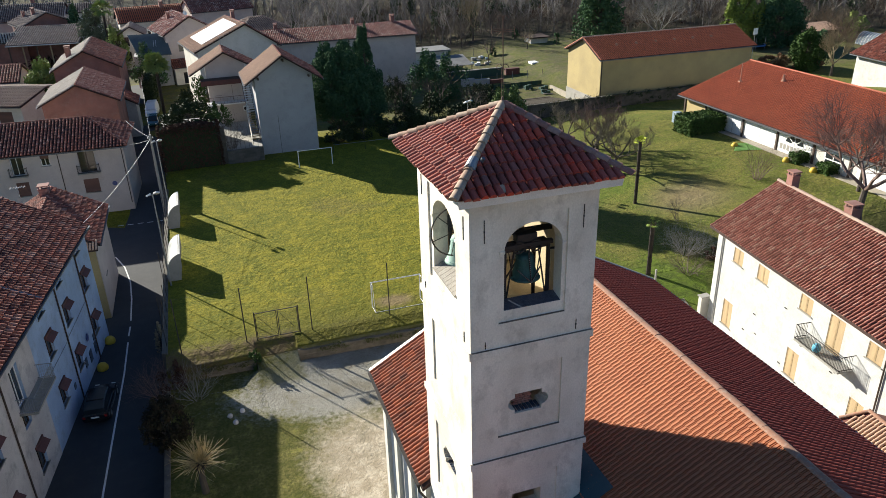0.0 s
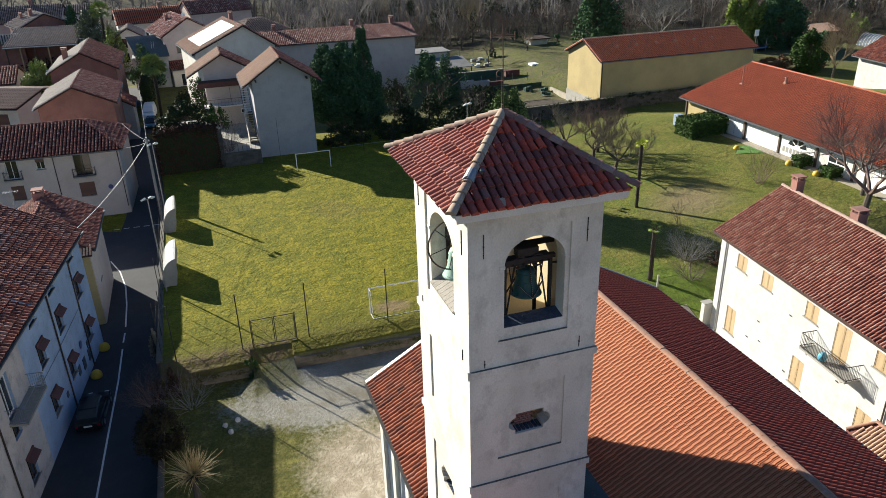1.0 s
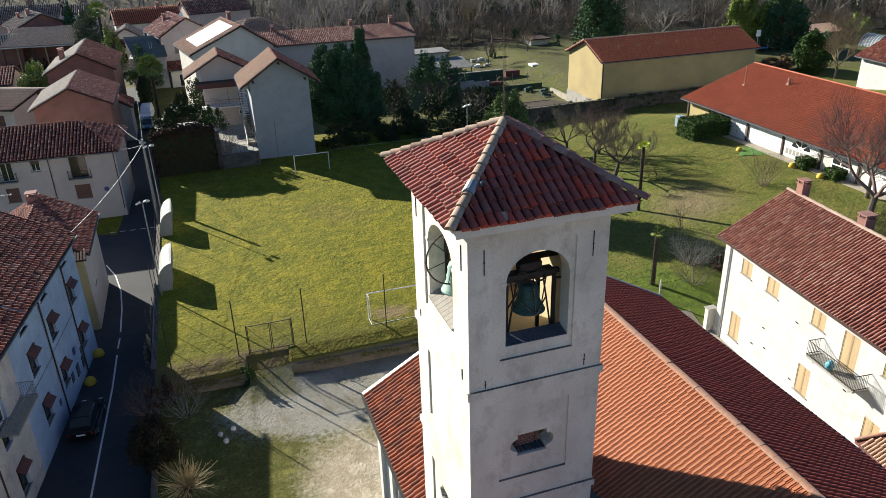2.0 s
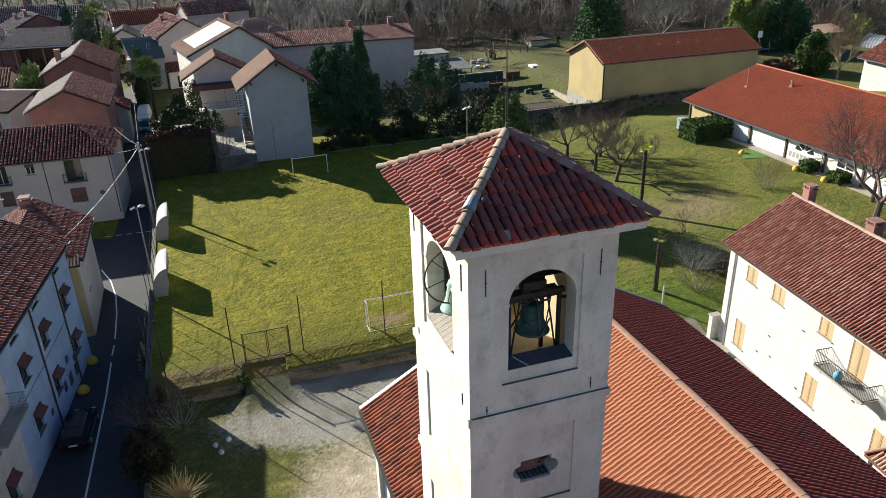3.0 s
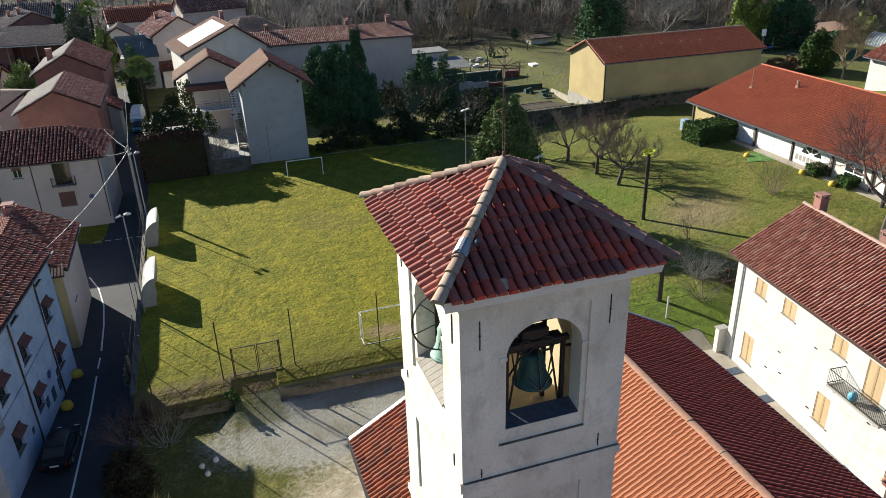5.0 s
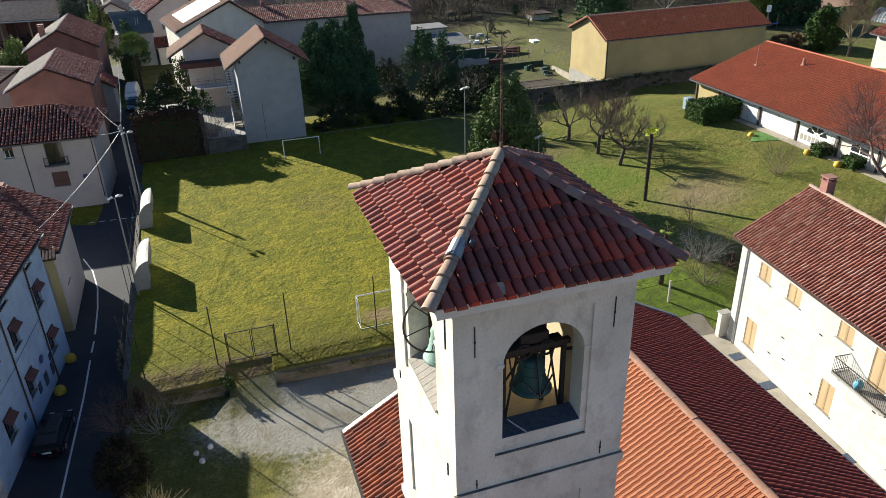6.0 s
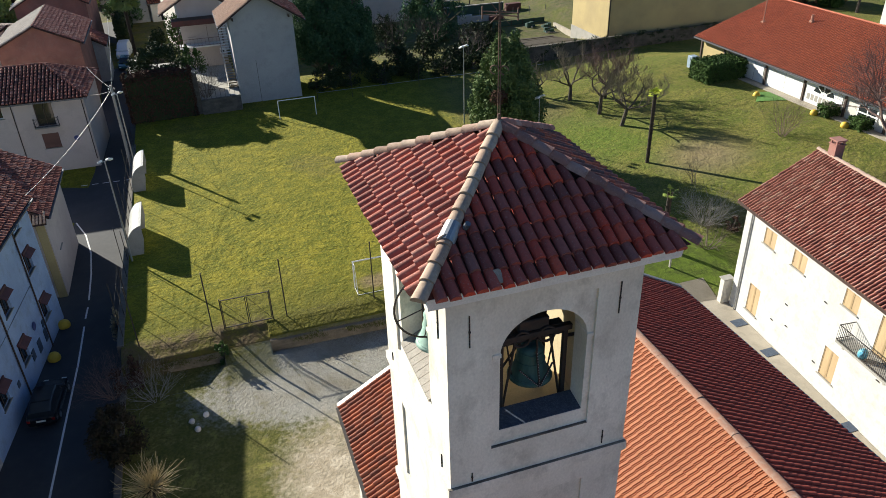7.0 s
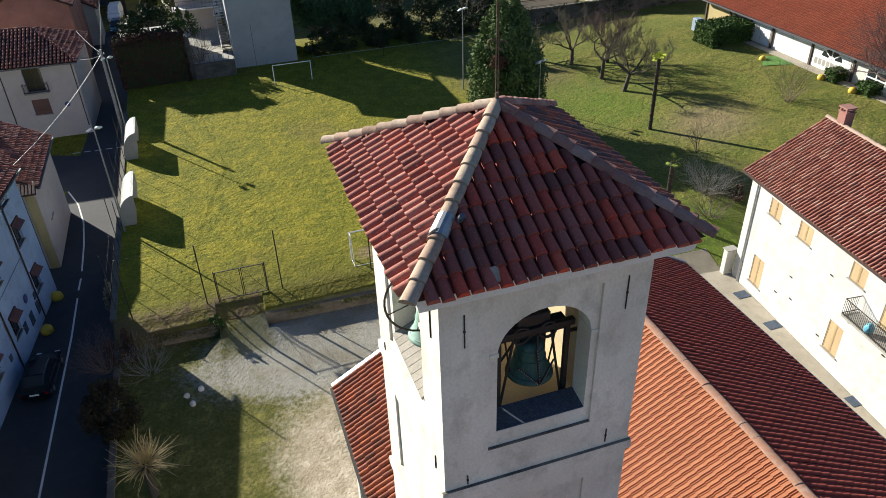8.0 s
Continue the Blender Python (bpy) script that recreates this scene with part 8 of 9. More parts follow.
part("ladder", tubes(((-12.6, 138.6, 5.7), (-12.6, 140.6, 6.7), 0.03), (( -12.2, 138.6, 5.7), (-12.2, 140.6, 6.7), 0.03), n=4), "white_paint", tl)


# ---- details of the houses ----
def in_wall(fm, *dims):
    return turned(boxes(*dims), fm)


# farmhouse: balcony, downpipe, wall anchors and the low wall at its corner
S = farm_m["S"]
balcony = part("balcony", bevelled(in_wall(S, (10.3, 14.1, -1.0, 0.0, 4.10, 4.22)), 0.01), "concrete", farm, "stone slab balcony with iron railing")
rails(balcony, S, 10.3, 14.1, 0.98, 4.22, 5.18, "iron", 0.11, 1.0)
for u in (10.7, 13.6):
    part("bracket", in_wall(S, (u - 0.06, u + 0.06, -0.8, 0.0, 3.85, 4.10)), "concrete", balcony)
bag = thing("blue_bag", "bright blue bag hanging on the balcony railing", "bag", tuple(S @ Vector((12.0, -0.85, 4.22))))
bb = bmesh.new()
bmesh.ops.create_icosphere(bb, subdivisions=2, radius=0.28)
for v in bb.verts:
    v.co = Vector((v.co.x, v.co.y * 0.8, v.co.z * 1.15)) * (1 + 0.15 * noise.noise(v.co * 5))
    v.co += S @ Vector((12.0, -0.80, 4.54))
M["blue_plastic"] = material("blue_plastic", ((0.12, 0.42, 0.55), (0.10, 0.36, 0.50), (0.3, 0.5, 0.6)), 0.4, 3, 20, 0.1)
part("sack", bb, "blue_plastic", bag)
part("downpipe", tubes((S @ Vector((0.7, -0.07, -0.9)), S @ Vector((0.7, -0.07, 7.1)), 0.05), n=8), "galvanised", farm)
for i in range(36):
    part("rafter_end", in_wall(S, (0.1 + i * 0.61, 0.2 + i * 0.61, -0.46, 0.0, 7.08, 7.2)), "wood_tan", farm_roof)
for u, z in ((5.2, 2.9), (12.6, 3.1), (5.6, 1.6), (8.3, 1.0), (4.3, 1.2), (15.9, 2.8), (8.0, 4.9)):
    part("wall_anchor", in_wall(S, (u - 0.10, u + 0.10, -0.05, 0.0, z - 0.02, z + 0.03)), "iron", farm)
cw = thing("corner_wall", "white plastered low wall end beside the farmhouse", "wall", (27.8, 24.4, -0.9))
part("pier", bevelled(boxes((27.42, 28.12, 24.2, 24.6, -1.2, 1.40)), 0.02), "plaster_white", cw)
part("coping", boxes((27.36, 28.18, 24.12, 24.68, 1.40, 1.46)), "concrete", cw)
post_t = thing("garden_post", "slim pale concrete post on the lawn", "post", (26.6, 29.0, -0.4))
part("shaft", boxes((26.55, 26.67, 28.95, 29.07, -0.6, 1.7)), "concrete", post_t)
_pg = bmesh.new()
_rows = [[_pg.verts.new((22.6 + 0.6 * i + 0.1 * j, 23.6 + 0.5 * j, G(22.6 + 0.6 * i + 0.1 * j, 23.6 + 0.5 * j) + 0.05)) for i in range(9)] for j in range(8)]
for a, b in zip(_rows, _rows[1:]):
    for i in range(8):
        _pg.faces.new((a[i], a[i + 1], b[i + 1], b[i]))
bmesh.ops.solidify(_pg, geom=_pg.faces[:], thickness=0.06)
tagged(part("path", _pg, "path_slabs"), "pale paved path behind the church", "path", kind="structure")

tagged(part("path", in_wall(S, (-0.6, 22.0, -3.6, -0.03, -0.8, -0.42)), "path_slabs"), "pale concrete path along the farmhouse wall", "path", kind="structure")
for _x, _y in ((26.87, 18.68), (26.64, 11.95), (27.13, 21.88)):
    tagged(part("drain_cover", boxes((_x - 0.45, _x + 0.45, _y - 0.35, _y + 0.35, -0.5, -0.395)), "slate_sill"), "dark metal drain cover in the paving", "drain cover", group="drain covers in the path")
lean = thing("porch_roof", "small tiled porch roof at the farmhouse end", "roof", tuple(S @ Vector((18.0, -1.5, 2.5))))
_A, _B, _C, _D, _E = [S @ Vector(q) for q in ((16.3, -2.4, 3.0), (17.0, -1.3, 3.75), (21.0, -1.3, 3.75), (21.0, -2.6, 3.0), (17.0, 0.0, 3.2))]
lb = bmesh.new()
for tri in ((_A, _D, _C, _B), (_B, _C, S @ Vector((21.0, 0.0, 3.2)), _E), (_A, _B, _E)):
    top = [lb.verts.new(p) for p in tri]
    low = [lb.verts.new(p - Vector((0, 0, 0.12))) for p in tri]
    lb.faces.new(top)
    lb.faces.new(low[::-1])
    for k in range(len(tri)):
        lb.faces.new((top[k], low[k], low[(k + 1) % len(tri)], top[(k + 1) % len(tri)]))
part("deck", lb, "tile_channel", lean)
tiles_joined("roof_tiles", tile_frames(_A + Vector((0, 0, 0.02)), _D - _A, _B - S @ Vector((17.0, -2.44, 3.0)), 4.7, 1.3, 0.21, 0.33, lambda p, q: p > 0.3 + q * 0.4), tile_template(0.16, 0.33, 5, 0.03, 0.88), "tile_tan", lean)
cap_row("ridge_tile", _A + Vector((0, 0, 0.04)), _B + Vector((0, 0, 0.04)), 0.11, 0.36, "tile_ridge", lean)
cap_row("ridge_tile", _B + Vector((0, 0, 0.04)), _C + Vector((0, 0, 0.04)), 0.12, 0.4, "tile_ridge", lean)
for u in (16.6, 20.7):
    part("post", in_wall(S, (u - 0.08, u + 0.08, -2.3, -2.14, -0.9, 2.95)), "wood_dark", lean)
part("downpipe", tubes((S @ Vector((16.1, -0.08, -0.9)), S @ Vector((16.1, -0.08, 7.1)), 0.05), n=8), "wood_dark", farm)

# hall: doors, fanlight, windows, timber frame
H = hall_m["S"]


def hall_door(u0, u1, z0, z1, label, fan=False):
    d = part("door", in_wall(H, (u0, u1, -0.05, -0.006, z0, z1)), "white_paint", hall, label)
    part("door_gap", in_wall(H, ((u0 + u1) / 2 - 0.012, (u0 + u1) / 2 + 0.012, -0.056, -0.05, z0 + 0.05, z1 - 0.05)), "iron", d)
    if fan:
        c, zc, r = (u0 + u1) / 2, z0 + 1.25, 1.0
        for k in range(4):
            a0, a1 = math.pi * (k + 0.12) / 4, math.pi * (k + 0.88) / 4
            bm = bmesh.new()
            pts = [(c + q * math.cos(a) * 1.35, zc + q * math.sin(a) * 0.9) for q, a in ((0.35, a0), (r, a0), (r, (a0 + a1) / 2), (r, a1), (0.35, a1))]
            f = [bm.verts.new(H @ Vector((u, -0.07, z))) for u, z in pts]
            g = [bm.verts.new(H @ Vector((u, -0.045, z))) for u, z in pts]
            bm.faces.new(f)
            bm.faces.new(g[::-1])
            for i in range(5):
                bm.faces.new((f[i], f[(i + 1) % 5], g[(i + 1) % 5], g[i]))
            part("fanlight_pane", bm, "glass", d)
        for k in range(8):
            part("slat_panel", in_wall(H, (u0 + 0.3 + k * (u1 - u0 - 0.6) / 8, u0 + 0.3 + (k + 0.75) * (u1 - u0 - 0.6) / 8, -0.062, -0.05, z0 + 0.35, z0 + 0.95)), "concrete", d)


hall_door(8.2, 11.1, 2.5, 4.75, "plain white boarded panel")
hall_door(11.9, 17.0, 2.5, 4.75, "white double garage door")
hall_door(17.5, 22.3, 2.5, 4.75, "white double door with arched fanlight panes", True)
wn = part("window", in_wall(H, (24.2, 26.6, -0.06, -0.006, 2.75, 4.45)), "white_paint", hall, "white framed window")
for i in range(2):
    for j in range(2):
        part("pane", in_wall(H, (24.35 + i * 1.1, 25.3 + i * 1.1, -0.075, -0.06, 2.9 + j * 0.75, 3.5 + j * 0.75)), "glass", wn)
hall_door(28.5, 32.5, 2.5, 4.7, "white boarded door")
for u in (0.1, 4.4, 8.0, 11.5, 17.25, 22.7, 27.6, 33.6):
    part("timber_post", in_wall(H, (u - 0.11, u + 0.11, -0.16, -0.006, 2.2, 5.1)), "wood_dark", hall, "dark timber post")
part("timber_beam", in_wall(H, (0.0, 34.0, -0.14, -0.006, 4.85, 5.1)), "wood_dark", hall, "dark timber beam")
part("yellow_panel", in_wall(H, (0.25, 7.9, -0.03, -0.006, 2.2, 4.85)), "plaster_yellow", hall, "yellow plastered bay")
part("timber_brace", tubes((H @ Vector((4.6, -0.08, 4.8)), H @ Vector((7.6, -0.08, 3.2)), 0.07), (H @ Vector((7.6, -0.08, 4.8)), H @ Vector((5.0, -0.08, 3.4)), 0.07), n=4), "wood_dark", hall)
tagged(part("hall_paving", boxes((54.0, 55.15, 32.5, 58.0, 2.1, 2.46)), "path_slabs"), "pale pinkish paved strip along the hall", "paving", kind="structure")
for y, x, hh in ((62.0, 60.2, 2.6), (57.2, 62.6, 0.9)):
    f = thing("flue_pipe", "slim terracotta flue pipe on the red roof", "flue pipe", (x, y, 6.8))
    zb = 5.35 + (x - 55.2) * 0.325
    part("pipe", tubes(((x, y, zb - 0.2), (x, y, zb + hh), 0.06 if hh > 1 else 0.16), n=8), "tile_ridge", f)
    part("collar", boxes((x - 0.22, x + 0.22, y - 0.22, y + 0.22, zb - 0.1, zb + 0.25)), "tile_ridge", f)
ac = thing("cabinet_unit", "pale blue utility cabinet behind the hedge", "utility cabinet", (50.5, 62.5, 2.0))
M["pale_blue"] = material("pale_blue", ((0.26, 0.34, 0.42), (0.23, 0.30, 0.37), (0.2, 0.24, 0.28)), 0.5, 2, 20, 0.0)
part("casing", bevelled(boxes((51.8, 52.7, 63.0, 63.9, 1.6, 3.7)), 0.04), "pale_blue", ac)
part("plinth", boxes((49.2, 52.9, 62.9, 64.0, 1.2, 1.9)), "concrete", ac)

# barn: vents, downpipe, plinth
for i in range(6):
    x, y = 55.5 + i * 3.4, 84.6
    v = part("roof_vent", bevelled(boxes((x - 0.16, x + 0.16, y - 0.2, y + 0.2, 8.55, 8.95)), 0.03), "tile_ridge", barn)
part("downpipe", tubes(((51.62, 81.93, 0.8), (51.62, 81.93, 7.3), 0.07)), "iron", barn, "dark downpipe at the corner")
part("plinth", boxes((51.30, 78.6, 81.90, 81.995, 0.4, 1.3), (51.40, 51.495, 81.9, 92.5, -2.0, 1.3)), "concrete", barn)

# terrace house: balcony, downpipes, cables, no-parking disc and small signs
T = terrace_m["S"]
tb = part("balcony", bevelled(in_wall(T, (17.5, 21.12, -1.0, 0.0, 3.21, 3.35)), 0.01), "concrete", terrace)
rails(tb, T, 17.5, 21.12, 0.98, 3.35, 4.31, "galvanised", 0.12, 1.0)
for u in (16.26, 27.11, 32.49):
    part("downpipe", tubes((T @ Vector((u, -0.07, -2.5)), T @ Vector((u, -0.07, 6.9)), 0.055), n=8), "wood_dark", terrace, "dark downpipe")
part("wall_cable", tubes((T @ Vector((19.98, -0.03, 2.46)), T @ Vector((27.01, -0.03, 2.36)), 0.015), (T @ Vector((27.22, -0.03, 2.46)), T @ Vector((32.38, -0.03, 2.56)), 0.015), n=4), "lead", terrace)
part("white_bay", turned(holed(0.0, 21.3, -2.5, 7.2, [(u, u + w, z, z + h) for f, u, z, w, h, k in bw if u < 21], 0.009), T @ Matrix.Translation((0, -0.012, 0))), "plaster_stained", terrace, "stained off-white plaster")
M["sign_blue"] = material("sign_blue", ((0.06, 0.08, 0.22), (0.05, 0.065, 0.18), (0.1, 0.1, 0.2)), 0.4, 3, 20, 0.0)
part("sign_disc", turned(lathe([(0.001, 0.0), (0.3, 0.0), (0.3, 0.02), (0.001, 0.02)], 20), T @ pose(30.83, -0.05, 0.39, 90, 0, 0)), "sign_blue", terrace, "round blue street sign")
for u, z, w, h in ((29.18, -1.26, 0.5, 0.7), (30.42, -1.57, 0.6, 0.9), (31.87, -1.67, 0.5, 0.9), (26.08, -0.95, 0.35, 0.4), (32.07, -0.64, 0.4, 0.5)):
    part("notice_board", in_wall(T, (u, u + w, -0.05, -0.006, z, z + h)), "slate_sill", terrace, "small dark wall panel")
# flashing across the terrace roof
_hm = pose(terrace.matrix_basis.translation.x, terrace.matrix_basis.translation.y, 0, 0, 0, 82.9)
fl_b = bmesh.new()
_e, _r = 7.27 - 0.4 * 0.5 + 0.17, 9.77 + 0.17
slab(fl_b, _hm @ Vector((6.0, -5.4, _e)), _hm @ Vector((6.14, -5.4, _e)), _hm @ Vector((6.14, 0, _r)), _hm @ Vector((6.0, 0, _r)), 0.05)
part("roof_flashing", fl_b, "lead", terrace_roof, "metal flashing across the tiles")

# grey house: darker lower render and a groove
GW = grey_m["W"]
part("lower_render", in_wall(GW, (0.0, 7.2, -0.03, -0.004, -0.5, 4.9)), "plaster_grey", grey, "darker grey lower render")
part("groove", in_wall(GW, (2.35, 2.39, -0.042, -0.03, -0.3, 4.9)), "iron", grey)
for u, z in ((0.35, 9.7), (6.6, 9.6), (3.6, 11.7)):
    part("purlin", in_wall(GW, (u, u + 0.18, -0.9, 0.0, z, z + 0.2)), "wood_dark", grey, "dark roof purlin end")

# cream house by the pitch: balconies, awning roofs, outside stair
C = cream2_m["W"]
bl = part("balcony", bevelled(in_wall(C, (-0.5, 5.0, -1.8, 0.0, 4.5, 4.66)), 0.01), "white_paint", cream2, "pale balcony slab with thin dark rails")
rails(bl, C, -0.5, 5.0, 1.78, 4.66, 5.6, "wood_red", 0.45, 1.0)
part("porch_roof", in_wall(C, (-0.9, 5.7, -2.1, 0.0, 7.7, 7.95)), "wood_dark", cream2, "dark flat porch roof")
part("porch_fascia", in_wall(C, (-0.9, 5.7, -2.16, -2.1, 7.35, 8.0)), "wood_red", cream2, "dark brown boarded fascia")
for u0 in (-0.3, 4.8):
    part("porch_post", in_wall(C, (u0, u0 + 0.12, -1.75, -1.63, 4.66, 7.7)), "wood_dark", cream2)
window(cream2, C, 0.8, 5.5, 0.75, 1.1, "white")
part("door", in_wall(C, (2.7, 3.6, -0.05, -0.006, 4.7, 6.9)), "plaster_cream", cream2, "pale boarded balcony door")
part("door_gap", in_wall(C, (3.13, 3.17, -0.06, -0.05, 4.75, 6.85)), "wood_dark", cream2)
for u0 in (0.6, 2.9):
    window(cream2, C, u0, 1.7, 1.0, 2.0, "plain")
acu = part("cooling_unit", bevelled(in_wall(C, (4.3, 5.05, -0.35, 0.0, 3.1, 3.75)), 0.02), "white_paint", cream2, "white wall-hung cooling unit")
part("fan_grille", turned(lathe([(0.001, 0.0), (0.24, 0.0), (0.24, 0.02), (0.001, 0.02)], 16), C @ pose(4.6, -0.36, 3.42, 90, 0, 0)), "iron", acu)
st = thing("outside_stair", "steep open outside stair between the houses", "stair", (0.4, 84.0, 1.6))
for i in range(24):
    part("step", boxes((-0.1, 0.82, 88.0 - i * 0.345, 88.27 - i * 0.345, 7.55 - i * 0.25, 7.62 - i * 0.25)), "white_paint" if i < 13 else "wood_tan", st)
for x in (-0.12, 0.83):
    part("stringer", tubes(((x, 88.2, 7.5), (x, 79.9, 1.5), 0.05), n=4), "wood_dark", st)
    part("handrail", tubes(((x, 88.2, 8.5), (x, 79.9, 2.5), 0.03), n=4), "white_paint", st)
_sp = bmesh.new()
solid(_sp, [(-0.2, 84.6, 4.2), (-0.16, 84.6, 4.2), (-0.16, 79.9, 0.9), (-0.2, 79.9, 0.9), (-0.2, 84.6, 5.5), (-0.16, 84.6, 5.5), (-0.16, 79.9, 2.6), (-0.2, 79.9, 2.6)], BOX)
part("side_panel", _sp, "plaster_white", st, "pale plastered stair side")

# street house at the corner of the lane: balconies and sign
P = pink_m["S"]
for u0, u1 in ((7.7, 9.5), (14.5, 16.8)):
    z = 2.9 if u0 < 10 else 2.5
    bl = part("balcony", in_wall(P, (u0, u1, -0.5, 0.0, z - 0.12, z)), "concrete", pink)
    rails(bl, P, u0, u1, 0.48, z, z + 0.9, "iron", 0.12, 1.0)
part("sign_disc", turned(lathe([(0.001, 0.0), (0.27, 0.0), (0.27, 0.02), (0.001, 0.02)], 18), P @ pose(18.0, -0.05, 0.9, 90, 0, 0)), "sign_blue", pink, "round blue street sign")
for u in (0.4, 12.8, 19.4):
    part("downpipe", tubes((P @ Vector((u, -0.07, -1.6)), P @ Vector((u, -0.07, 5.1)), 0.05), n=6), "wood_dark", pink)


# white slab that stands for a bright reflection on the pale house's west slope
_pm = pose(0.3, 117.24, 0, 0, 0, 100)
sk = bmesh.new()
slab(sk, _pm @ Vector((-4.8, 5.4, 9.52)), _pm @ Vector((4.2, 5.4, 9.52)), _pm @ Vector((4.2, -0.6, 12.10)), _pm @ Vector((-4.8, -0.6, 12.10)), 0.08)
part("roof_glare", sk, "white_paint", pale_roof, "broad white slab standing for a bright reflection on the tiles")
PW = pale_m["W"]
for u, z in ((3.0, 4.6), (7.5, 4.6)):
    window(pale_h, PW, u, z, 1.1, 1.6, "white")


def antenna(x, y, z, h, seed, dish=False):
    a = thing("roof_antenna", "thin metal television antenna on a roof", "antenna", (x, y, z), group="roof antennas")
    part("mast", tubes(((x, y, z - 0.3), (x, y, z + h), 0.025), n=5), "galvanised", a)
    rows = []
    for k in range(6):
        rows.append(((x - 0.5 + k * 0.2, y - 0.3, z + h - 0.1), (x - 0.5 + k * 0.2, y + 0.3, z + h - 0.1), 0.008))
    rows.append(((x - 0.6, y, z + h - 0.1), (x + 0.6, y, z + h - 0.1), 0.016))
    part("array", tubes(*rows, n=4), "galvanised", a)
    if dish:
        part("dish", turned(lathe([(0.001, 0.0), (0.2, 0.03), (0.4, 0.11), (0.4, 0.13), (0.001, 0.03)], 16), pose(x, y - 0.1, z + h * 0.5, 60, 0, 20)), "white_paint", a)


for q in ((-1.9, 94.0, 11.3, 1.8), (-3.0, 112.0, 12.0, 2.2), (-22.0, 118.0, 9.4, 1.8), (-6.0, 140.0, 10.4, 1.8), (14.0, 123.0, 9.8, 2.0), (27.0, 123.0, 9.8, 2.0), (-38.0, 126.0, 10.0, 2.0), (-21.0, 49.0, 7.2, 1.6), (-21.0, 36.0, 10.5, 1.4)):
    antenna(*q, 1, q[1] > 130)

# ---- gardens beyond the pitch ----
shed = thing("garden_shed", "pale low shed with a flat grey roof", "shed", (38.5, 127, -1.5))
part("wall", boxes((34.8, 42.4, 125.6, 130.4, -1.6, 2.6)), "plaster_white", shed)
part("roof", boxes((34.4, 42.9, 125.2, 130.8, 2.6, 2.85)), "roof_grey", shed)
lean2 = thing("open_shelter", "low open shelter with a pale corrugated roof", "shelter", (42, 121, -1.5))
lb = bmesh.new()
slab(lb, (38.2, 118.5, 0.9), (45.0, 118.5, 0.9), (45.0, 124.5, 1.9), (38.2, 124.5, 1.9), 0.1)
part("roof", lb, "roof_grey", lean2)
for x in (38.4, 41.6, 44.8):
    part("post", boxes((x - 0.07, x + 0.07, 118.6, 118.74, -1.6, 0.85)), "wood_dark", lean2)
    part("post", boxes((x - 0.07, x + 0.07, 124.2, 124.34, -1.6, 1.8)), "wood_dark", lean2)
M["net_green"] = material("net_green", ((0.02, 0.065, 0.05), (0.015, 0.05, 0.04), (0.03, 0.07, 0.05)), 0.8, 1.0, 20, 0.1)
gs = thing("garden_screen", "dark green netting screen with a pale coping", "screen", (44.5, 115.7, -1.5))
part("netting", boxes((38.9, 50.0, 115.6, 115.75, -1.8, 0.3)), "net_green", gs)
part("coping", boxes((38.7, 50.1, 115.5, 115.9, 0.3, 0.45)), "concrete", gs)
ng = thing("garden_netting", "low green net fence beside the vegetable beds", "net fence", (48, 105, -1.5))
part("netting", boxes((43.0, 53.0, 105.0, 105.04, -1.8, -0.3)), "net_green", ng)
for i in range(6):
    part("post", boxes((43.0 + i * 1.98, 43.08 + i * 1.98, 104.9, 105.0, -1.8, -0.2)), "iron", ng)
rbk = thing("brick_outbuilding", "small ruined brick outbuilding with whitewashed patches", "outbuilding", (44, 110, -1.5))
part("wall", boxes((39.5, 45.0, 110.0, 110.4, -1.8, -0.2), (39.5, 42.0, 110.0, 110.4, -0.2, 0.1)), "plaster_grey", rbk)
part("brick_pier", boxes((45.0, 47.6, 109.8, 110.3, -1.8, -0.5)), "wood_red", rbk)
part("brick_block", boxes((50.4, 53.2, 115.0, 116.0, -1.8, 0.1)), "wood_red", rbk)
M["soil"] = material("soil", ((0.060, 0.046, 0.030), (0.045, 0.034, 0.023), (0.085, 0.085, 0.032)), 0.95, 0.8, 10, 0.6, bump_dist=0.08)
plot = bmesh.new()
for i in range(9):
    y0 = 84.5 + i * 1.25
    zb = G(45, y0 + 0.5) - 0.15
    solid(plot, [(39.5, y0, zb), (50.0, y0, zb), (50.0, y0 + 1.1, zb), (39.5, y0 + 1.1, zb), (39.7, y0 + 0.3, zb + 0.5), (49.8, y0 + 0.3, zb + 0.5), (49.8, y0 + 0.8, zb + 0.5), (39.7, y0 + 0.8, zb + 0.5)], BOX)
tagged(part("vegetable_bed", plot, "soil"), "ridged vegetable beds beside the yellow barn", "vegetable bed", kind="stuff")
for i, (x, y) in enumerate(((50.6, 98.0), (51.6, 101.0), (49.4, 102.5))):
    jt = thing("garden_junk", "pile of green crates and pale boards", "crates", (x, y, 0), group="garden crates")
    for k in range(4):
        dx, dy = (k % 2) * 0.75 - 0.4, (k // 2) * 0.5
        part("crate", bevelled(boxes((x + dx - 0.33, x + dx + 0.33, y + dy - 0.22, y + dy + 0.22, -1.6, -0.75 + 0.2 * ((k + i) % 3))), 0.03), "net_green", jt)
    part("board", turned(bevelled(boxes((-0.9, 0.9, -0.12, 0.12, 0.0, 0.05)), 0.01), pose(x, y - 0.5, -0.95, 18, 6, 30 * i)), "concrete", jt)
gf = thing("garden_fence", "thin wire garden fence on slim posts", "fence", (60, 112, -1))
